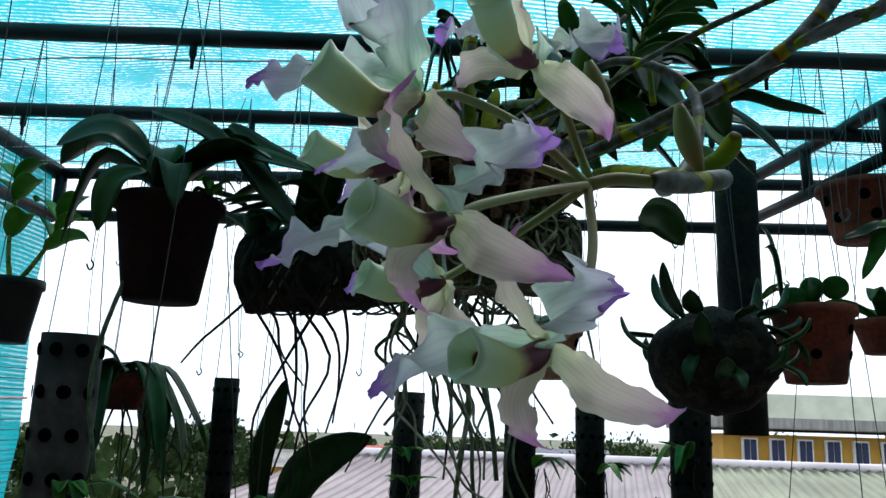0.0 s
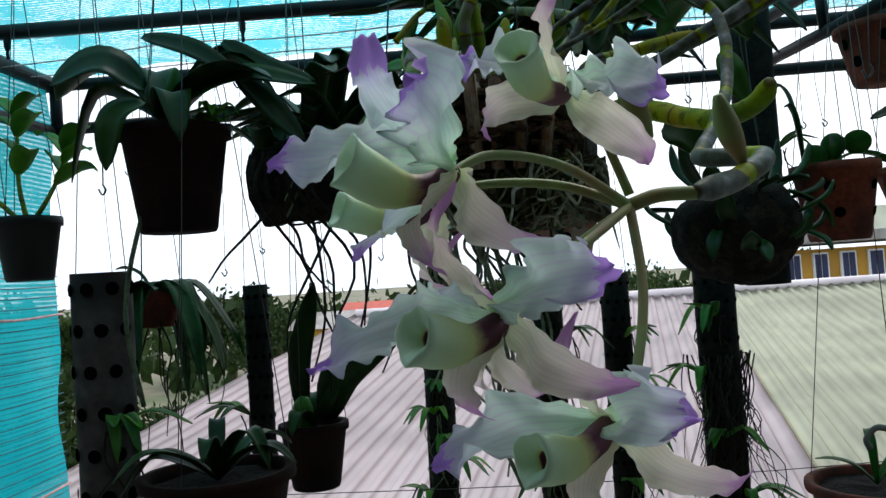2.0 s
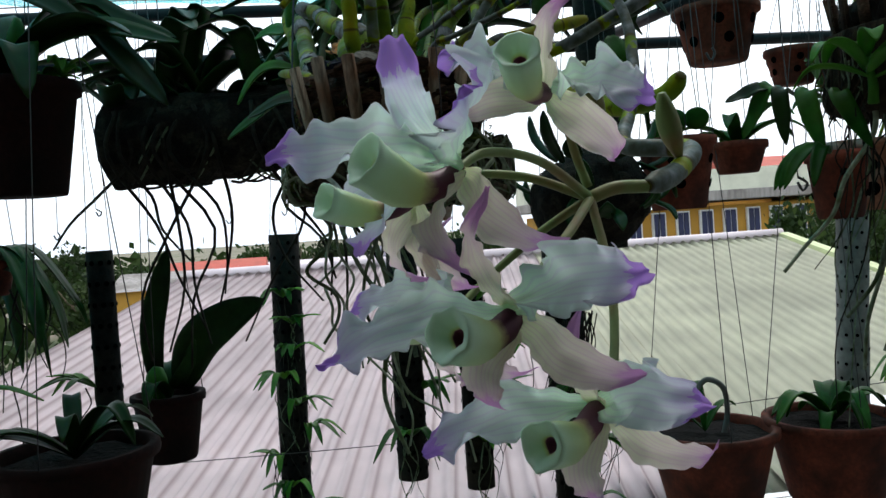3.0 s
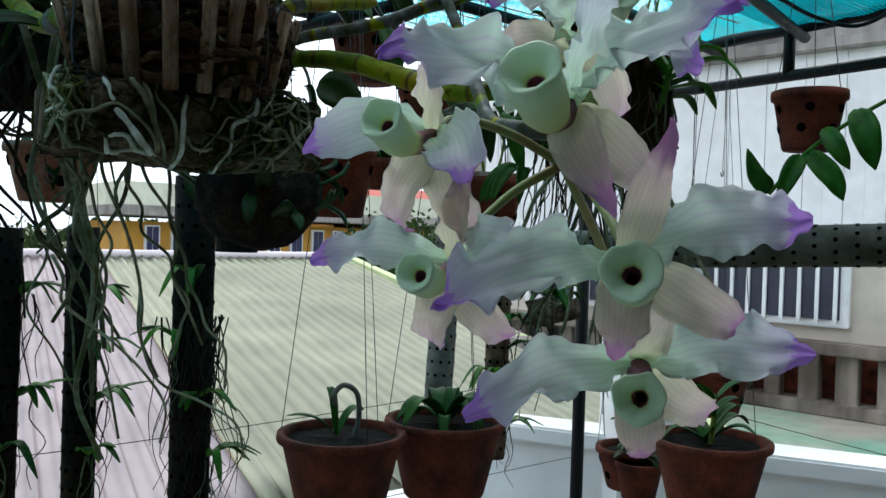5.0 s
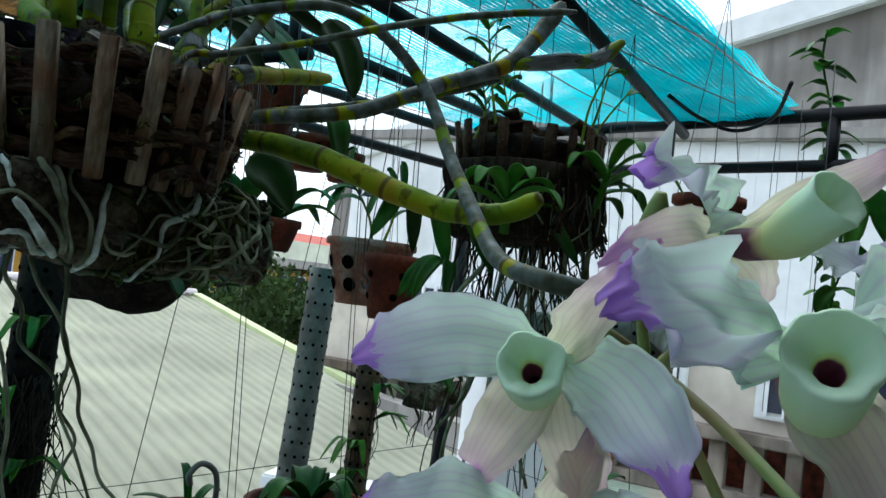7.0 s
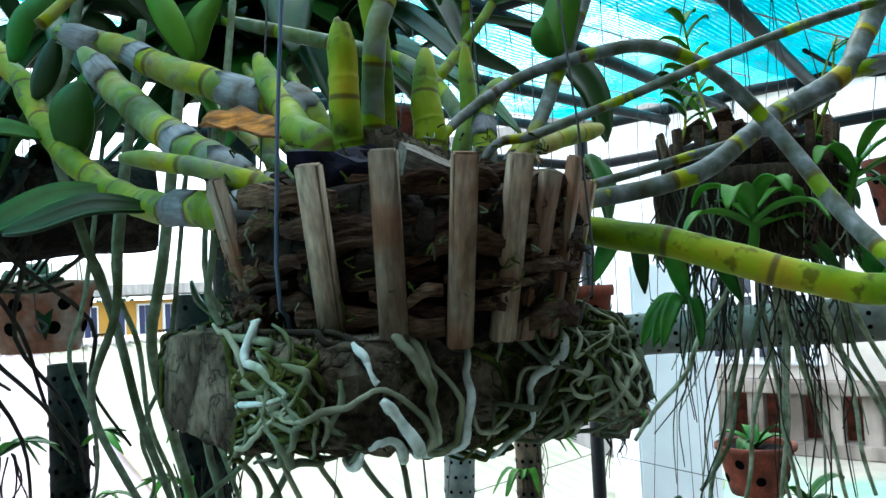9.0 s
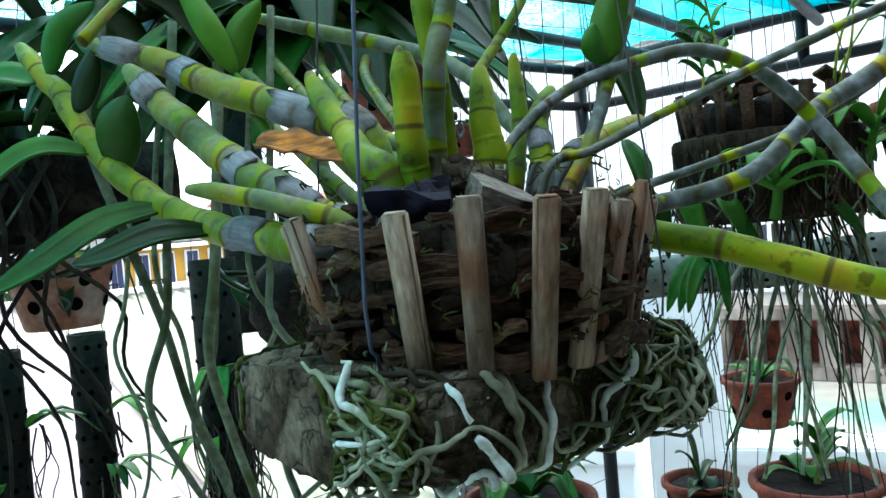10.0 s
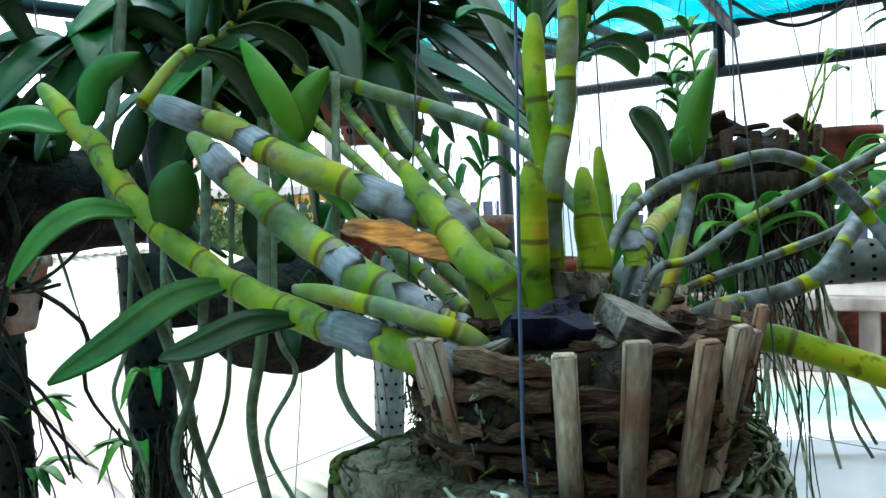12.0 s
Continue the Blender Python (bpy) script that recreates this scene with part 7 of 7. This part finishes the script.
def flower(base, mouth, left, right, seed, up_hint=(0, 0, 1), sepals=None, pw=0.0142, r=0.0058, stalk=(), belly=0.13, ruffle=0.0029, sw=0.0132, square=False):
    """One bloom. base: where the parts join; mouth: the middle of the lip's opening; left, right: the tips of the two petals."""
    base, mouth, left, right = (Vector(v) for v in (base, mouth, left, right))
    g = random.Random(seed)
    X = (mouth - base).normalized()
    Yv = left - right
    Yv = (Yv - X * Yv.dot(X)).normalized()
    Z = X.cross(Yv)
    if Z.dot(Vector(up_hint)) < 0:
        Z = -Z
    Yv = Z.cross(X)
    m = Matrix((X, Yv, Z)).transposed().to_4x4()
    m.translation = base - O
    length = (mouth - base).length
    lip = part("flower", lip_mesh(length, r, belly, seed), M_LIP, orchid, "pale cream trumpet lip with a purple-brown foot", place=m)
    lip["label"] = "pale greenish white bloom with lilac petal tips"
    bm = bmesh.new()
    bmesh.ops.create_circle(bm, cap_ends=True, segments=18, radius=r * 0.43)
    part("throat", bm, M_THROAT, lip, "dark maroon throat", place=Matrix.Translation((length * 0.62, 0, -belly * length * 0.93)) @ Euler((0, math.pi / 2, 0)).to_matrix().to_4x4())
    inv = m.inverted()

    def loc(p):
        return inv @ (Vector(p) - O)
    for tip in (left, right):
        q = loc(tip)
        mid = q * 0.5 + Vector((0.003 - 0.12 * q.x, 0, 0.0045))
        part("petal", petal_mesh([Vector((0.001, 0, 0.001)), q * 0.22 + Vector((0.001, 0, 0.003)), mid, q * 0.8 + Vector((0, 0, 0.002)), q], pw, (0.95, 0, 0.35), ruffle, seed + tip.x * 90, 0.02), M_PETAL, lip)
    tips = [loc(p) for p in sepals] if sepals else [Vector((-0.012, 0.018, -0.036)), Vector((-0.012, -0.018, -0.036)), Vector((-0.006, 0.002, 0.04))]
    for k, q in enumerate(tips):
        mid = q * 0.5 + Vector((0.006, 0, 0)) * (1 if k < 2 else 0.5)
        part("sepal", petal_mesh([Vector((0, 0, 0)), q * 0.2 + Vector((0.001, 0, 0)), mid, q * 0.8 + Vector((0.002, 0, 0)), q], sw * (1 if k < 2 else 0.74), inv.to_3x3() @ Vector((0, -0.6, -0.75)) if square and k == 2 else (1, 0, 0), 0.002 if square and k == 2 else 0.0008, seed + k, 0.11, 2 if k == 2 and square else 1, 0.3), M_PETAL if square and k == 2 else M_SEPAL, lip)
    pts = [Vector((0, 0, 0))] + [loc(p) for p in stalk]
    if len(pts) > 1:
        part("stalk", tube_mesh([pts[0] - Vector((-0.002, 0, 0)), *pts[1:]], lambda u: 0.0013 + 0.0004 * u, 8, 6), M_STALK, lip)
    return lip


J = (0.127, 0.533, 1.699)
flower((0.107, 0.508, 1.732), (0.092, 0.479, 1.740), (0.074, 0.511, 1.745), (0.129, 0.478, 1.726), 1, (0, 0.6, 1), [(0.135, 0.513, 1.709), (0.077, 0.520, 1.727), (0.100, 0.468, 1.751)], pw=0.0175, r=0.0037, stalk=[(0.116, 0.524, 1.728), (0.124, 0.537, 1.714), (0.128, 0.538, 1.703)])
flower((0.074, 0.478, 1.707), (0.047, 0.462, 1.711), (0.021, 0.483, 1.714), (0.068, 0.424, 1.722), 2, (0, 0, 1), [(0.093, 0.459, 1.683), (0.065, 0.455, 1.682), (0.055, 0.446, 1.7315)], square=True, pw=0.0215, r=0.0041, belly=0.2, stalk=[(0.084, 0.490, 1.713), (0.105, 0.512, 1.711), J])
flower((0.084, 0.465, 1.668), (0.063, 0.445, 1.667), (0.031, 0.474, 1.658), (0.105, 0.428, 1.679), 3, (0, 0, 1), [(0.110, 0.445, 1.650), (0.073, 0.457, 1.645), (0.068, 0.440, 1.696)], pw=0.0165, r=0.0039, stalk=[(0.092, 0.476, 1.676), (0.112, 0.506, 1.689), J])
flower((0.110, 0.482, 1.638), (0.088, 0.463, 1.634), (0.059, 0.497, 1.626), (0.121, 0.436, 1.646), 4, (0, 0, 1), [(0.146, 0.479, 1.618), (0.104, 0.475, 1.611), (0.096, 0.460, 1.664)], pw=0.0160, r=0.0039, stalk=[(0.118, 0.492, 1.646), (0.126, 0.513, 1.671), J])
flower((0.065, 0.522, 1.702), (0.036, 0.506, 1.703), (0.037, 0.553, 1.698), (0.044, 0.481, 1.687), 5, (0, 0, 1), [(0.080, 0.517, 1.668), (0.062, 0.540, 1.672), (0.046, 0.495, 1.722)], r=0.0033, pw=0.0165, ruffle=0.0009, stalk=[(0.077, 0.529, 1.709), (0.104, 0.536, 1.708), J])
flower((0.079, 0.530, 1.664), (0.054, 0.515, 1.663), (0.041, 0.553, 1.665), (0.062, 0.479, 1.669), 6, (0, 0, 1), [(0.097, 0.520, 1.638), (0.079, 0.541, 1.634), (0.067, 0.510, 1.692)], r=0.0033, pw=0.0145, ruffle=0.0018, stalk=[(0.088, 0.537, 1.672), (0.110, 0.540, 1.688), J])
part("peduncle", tube_mesh([W(J), W((0.137, 0.535, 1.702)), W((0.151, 0.538, 1.702))], 0.0024, 8, 4), M_STALK, orchid)
for tip in ((0.128, 0.538, 1.747), (0.163, 0.553, 1.737)):
    a = W(tip)
    part("bud", tube_mesh([a, a + Vector((0.004, 0.004, -0.012)), a + Vector((0.01, 0.01, -0.024))], lambda u: 0.0045 * math.sin(0.35 + 2.5 * u), 10, 6), M_STALK, orchid, "yellow-green flower bud")

# ---------- second slat basket further off ----------
b2c = Vector((0.553, 0.928, 1.846))
second = thing("slat_basket", Matrix.Translation(b2c) @ Matrix.Scale(0.73, 4), "dark weathered slat basket with leafy orchids and trailing roots", "basket")
g = random.Random(23)
for k in range(20):
    a = 2 * math.pi * k / 20
    bm = bmesh.new()
    add_box(bm, pose(0.094 * math.cos(a), 0.094 * math.sin(a), 0.012) @ pose(0, 0, 0, 0, 0, math.degrees(a)) @ pose(0, 0, 0, 0, 6 + g.uniform(-6, 6)), 0.006, 0.012 + g.uniform(-0.002, 0.003), 0.054 + g.uniform(-0.008, 0.01), 0.001)
    part("slat", bm, M_BARK_STRIP, second)
bm = bmesh.new()
add_lathe(bm, [(0.001, -0.02), (0.078, -0.02), (0.082, 0.0), (0.08, 0.02), (0.05, 0.028), (0.001, 0.03)], 48)
bmesh.ops.subdivide_edges(bm, edges=bm.edges[:], cuts=1, use_grid_fill=True)
for v in bm.verts:
    v.co += v.co.normalized() * noise.noise(v.co * 45) * 0.014
part("packing", bm, M_BARK_BLACK, second)
for k in range(14):
    chip = bmesh.new()
    add_box(chip, pose(g.uniform(-.07, .07), g.uniform(-.07, .07), 0.036 + g.uniform(0, .014), g.uniform(-40, 40), g.uniform(-40, 40), g.uniform(0, 180)), 0.05, 0.02, 0.005, 0.001)
    part("bark_flake", chip, M_BARK_STRIP, second, smooth=False)
bm = bmesh.new()
add_lathe(bm, [(0.001, -0.11), (0.085, -0.108)] + [(0.1 + 0.004 * math.sin(k * 1.1), -0.1 + 0.011 * k) for k in range(9)] + [(0.09, -0.008), (0.001, -0.006)], 120)
for v in bm.verts:
    an = math.atan2(v.co.y, v.co.x)
    k = 1 + 0.05 * noise.noise((math.cos(an) * 4, math.sin(an) * 4, v.co.z * 9)) + 0.1 * noise.noise((math.cos(an) * 15, math.sin(an) * 15, v.co.z * 10))
    v.co.x, v.co.y = v.co.x * k, v.co.y * k
part("fibre_block", bm, mat("fibrous_bark", (0.014, 0.011, 0.006), 0.95, 200, 0.7, 1.0, 0.004, spec=0.08, stretch=(1, 1, 0.1), second=(0.035, 0.03, 0.015), patch=60, cut=(0.5, 0.65)), second, "upright fibrous bark block overgrown with fine roots")
for k in range(130):
    a = g.uniform(0, 6.283)
    z0 = g.uniform(-0.05, -0.02)
    pts = [Vector((0.104 * math.cos(a + s * 0.07 * g.uniform(-1, 1)), 0.104 * math.sin(a + s * 0.07 * g.uniform(-1, 1)), z0 - 0.022 * s)) * (1 + 0.02 * g.uniform(-1, 1)) for s in range(4)]
    part("root", tube_mesh(pts, g.uniform(0.0008, 0.0016), 5, 3), (M_ROOT, M_ROOT_DARK, M_BARK_STRIP)[k % 3], second)


def at_second(p):
    return (Vector(p) - b2c) / 0.73


FAN = [((0.540, 0.908, 1.745), (0.482, 0.944, 1.589)), ((0.543, 0.906, 1.745), (0.503, 0.925, 1.560)), ((0.545, 0.905, 1.742), (0.560, 0.9, 1.55)), ((0.568, 0.884, 1.742), (0.584, 0.855, 1.58)),
       ((0.572, 0.884, 1.742), (0.606, 0.832, 1.60)), ((0.585, 0.869, 1.742), (0.64, 0.82, 1.60)), ((0.500, 0.916, 1.748), (0.442, 0.974, 1.631)), ((0.555, 0.9, 1.742), (0.527, 0.905, 1.56)),
       ((0.59, 0.88, 1.742), (0.66, 0.85, 1.57)), ((0.56, 0.93, 1.742), (0.61, 0.93, 1.53)), ((0.58, 0.92, 1.742), (0.65, 0.9, 1.52)), ((0.53, 0.93, 1.742), (0.5, 0.95, 1.54))]
for k, (p, q) in enumerate(FAN):         # stout grey-green roots fanning out below
    p, q = at_second(p), at_second(q)
    pts = [p + Vector((0, 0, 0.04))] + [p.lerp(q, u) + Vector((g.uniform(-.008, .008), g.uniform(-.008, .008), -0.012 * math.sin(3.14 * u))) for u in (0, 0.25, 0.5, 0.75)] + [q]
    part("trailing_root", tube_mesh(pts, lambda u: 0.0034 * (1 - 0.35 * u), 8, 5), M_ROOT_PALE if k % 4 else M_ROOT, second)
for k in range(70):                      # a beard of fine dark roots
    a, rr = g.uniform(0, 6.283), 0.085 * math.sqrt(g.random())
    p = Vector((rr * math.cos(a), rr * math.sin(a), -0.1))
    ln = g.uniform(0.06, 0.2) if k % 5 else g.uniform(0.2, 0.4)
    pts = [p] + [p + Vector((math.cos(a) * 0.15 * u * ln + g.uniform(-.014, .014), math.sin(a) * 0.15 * u * ln + g.uniform(-.014, .014), -ln * u)) for u in (0.25, 0.5, 0.75, 1)]
    part("trailing_root", tube_mesh(pts, lambda u: 0.0013 * (1 - 0.5 * u), 5, 4), M_ROOT_DARK if k % 3 else M_ROOT, second)


def whorl_shoot(base, top, count, length, width, seed, material):
    """A stout young shoot that ends in a star of arching lance-shaped leaves."""
    g = random.Random(seed)
    base, top = at_second(base), at_second(top)
    part("shoot", tube_mesh([base, base.lerp(top, 0.5) + Vector((0.004, 0, 0)), top], lambda u: 0.0062 * (1 - 0.35 * u), 8, 5), M_LEAF_YOUNG, second)
    for k in range(count):
        a = 2.4 * k + g.uniform(-.3, .3)
        p = base.lerp(top, 0.45 + 0.55 * (k + 1) / count)
        lift = 0.25 + 0.7 * (k / count)
        d = Vector((math.cos(a), math.sin(a), 0))
        ln = length * (1.1 - 0.45 * k / count) * g.uniform(0.85, 1.15)
        part("leaf", leaf_mesh([p, p + d * ln * 0.4 + Vector((0, 0, ln * lift * 0.5)), p + d * ln * 0.8 + Vector((0, 0, ln * lift * 0.55)), p + d * ln * 1.05 + Vector((0, 0, ln * (lift * 0.5 - 0.25)))], width, 0.35, (0, 0, 1), 0, 4), material, second)


whorl_shoot((0.565, 0.862, 1.79), (0.564, 0.842, 1.842), 8, 0.085, 0.02, 71, M_LEAF_YOUNG)
whorl_shoot((0.478, 0.886, 1.77), (0.466, 0.876, 1.805), 8, 0.075, 0.022, 72, M_LEAF_YOUNG)
whorl_shoot((0.60, 0.90, 1.80), (0.612, 0.89, 1.83), 6, 0.07, 0.02, 73, M_LEAF)
for k, (p, q, w) in enumerate((((0.435, 0.972, 1.80), (0.415, 0.985, 1.755), 0.034), ((0.44, 0.96, 1.795), (0.44, 0.955, 1.745), 0.03), ((0.455, 0.945, 1.79), (0.46, 0.93, 1.735), 0.036), ((0.43, 0.975, 1.80), (0.40, 0.985, 1.79), 0.03), ((0.47, 0.92, 1.785), (0.485, 0.9, 1.735), 0.032), ((0.52, 0.87, 1.79), (0.535, 0.845, 1.75), 0.03))):      # broad leaves that hang over the rim
    p, q = at_second(p), at_second(q)
    part("leaf", leaf_mesh([p + Vector((0.03, 0.02, -0.005)), p, p.lerp(q, 0.5) + (q - p).cross(Vector((0, 0, 1))) * 0.1, q], w * 0.68, 0.3, (-0.5, -0.6, 0.6), 0.1, 5), M_LEAF_DARK if k % 2 else M_LEAF, second)
for k in range(5):           # a low tuft of hanging leaves
    p = at_second((0.468, 0.935, 1.735))
    d = Vector((g.uniform(-1, 0.5), g.uniform(-0.9, 0.3), 0)).normalized()
    part("leaf", leaf_mesh([p, p + d * 0.025 + Vector((0, 0, 0.008)), p + d * 0.05 + Vector((0, 0, -0.012)), p + d * 0.065 + Vector((0, 0, -0.04))], 0.017, 0.3, (0, -0.5, 0.8), 0, 4), M_LEAF, second)
for k in range(6):           # bare sticks and thin leafy shoots on top
    a = radians(132 + g.uniform(-70, 70)) if k < 3 else radians(-60 + g.uniform(-50, 50))
    b = Vector((0.075 * math.cos(a), 0.075 * math.sin(a), 0.02))
    top = b + Vector((0.03 * math.cos(a) + g.uniform(-.03, .03), 0.03 * math.sin(a) + g.uniform(-.03, .03), g.uniform(0.08, 0.17)))
    leafy_stem(second, [b, b.lerp(top, 0.5) + Vector((g.uniform(-.012, .012), g.uniform(-.012, .012), 0)), top], 0.0021, 7 if k < 3 else 1, M_LEAF if k % 2 else M_LEAF_YOUNG, 0.036, 0.012, 200 + k)
hang_wires(second, 0.09, 0.05, (2.2 - b2c.z) / 0.73 - 0.05, 4)

# small bark-mounted plant below the lying tube
mount = chunk("bark_mount", (0.915, 1.356, 1.551), (0.09, 0.05, 0.035), M_BARK, "piece of dark bark with a small plant, hung on a wire", (0, 0, 20), 9, 30)
twig = thing("hanging_plant", Matrix.Translation(Vector((0.915, 1.356, 1.551))), "small leafy orchid with wiry roots on a bark piece", "plant")
small_rosette(twig, (0, 0, 0.015), 8, 0.06, 0.018, 44)
dangling_roots(twig, (0, 0, 0.0), 7, 0.09, 0.03, 0.0015, 45)
part("hanger_wire", tube_mesh([(0, 0, 0), (0, 0, 2.2 - twig.matrix_basis.translation.z)], 0.0008, 5, 2), M_WIRE_DARK, twig)

# climbing vine down the corner post
vine = thing("climbing_vine", Matrix.Translation(Vector((1.833, 1.14, 2.287))), "green climbing vine with heart-shaped leaves on the frame", "vine")
g = random.Random(66)
vp = [Vector((0, 0, 0.12)), Vector((0.02, 0.01, 0.05)), Vector((0.04, -0.01, -0.06)), Vector((0.03, -0.03, -0.2)), Vector((-0.02, -0.02, -0.32)), Vector((0.04, -0.06, -0.42)), Vector((0.0, -0.05, -0.5))]
line = smooth_line(vp, 8)
part("stem", tube_mesh(vp, 0.003, 6, 6), M_LEAF, vine)
for k in range(40):
    p = line[g.randrange(2, len(line))]
    a, ln = g.uniform(0, 6.28), g.uniform(0.04, 0.075)
    e = Vector((math.cos(a), math.sin(a), g.uniform(-0.4, 0.3)))
    part("leaf", leaf_mesh([p, p + e * ln * 0.5, p + e * ln + Vector((0, 0, -0.02))], 0.034, 0.2, (0, 0, 1), 0, 4), M_LEAF if k % 2 else M_LEAF_YOUNG, vine)
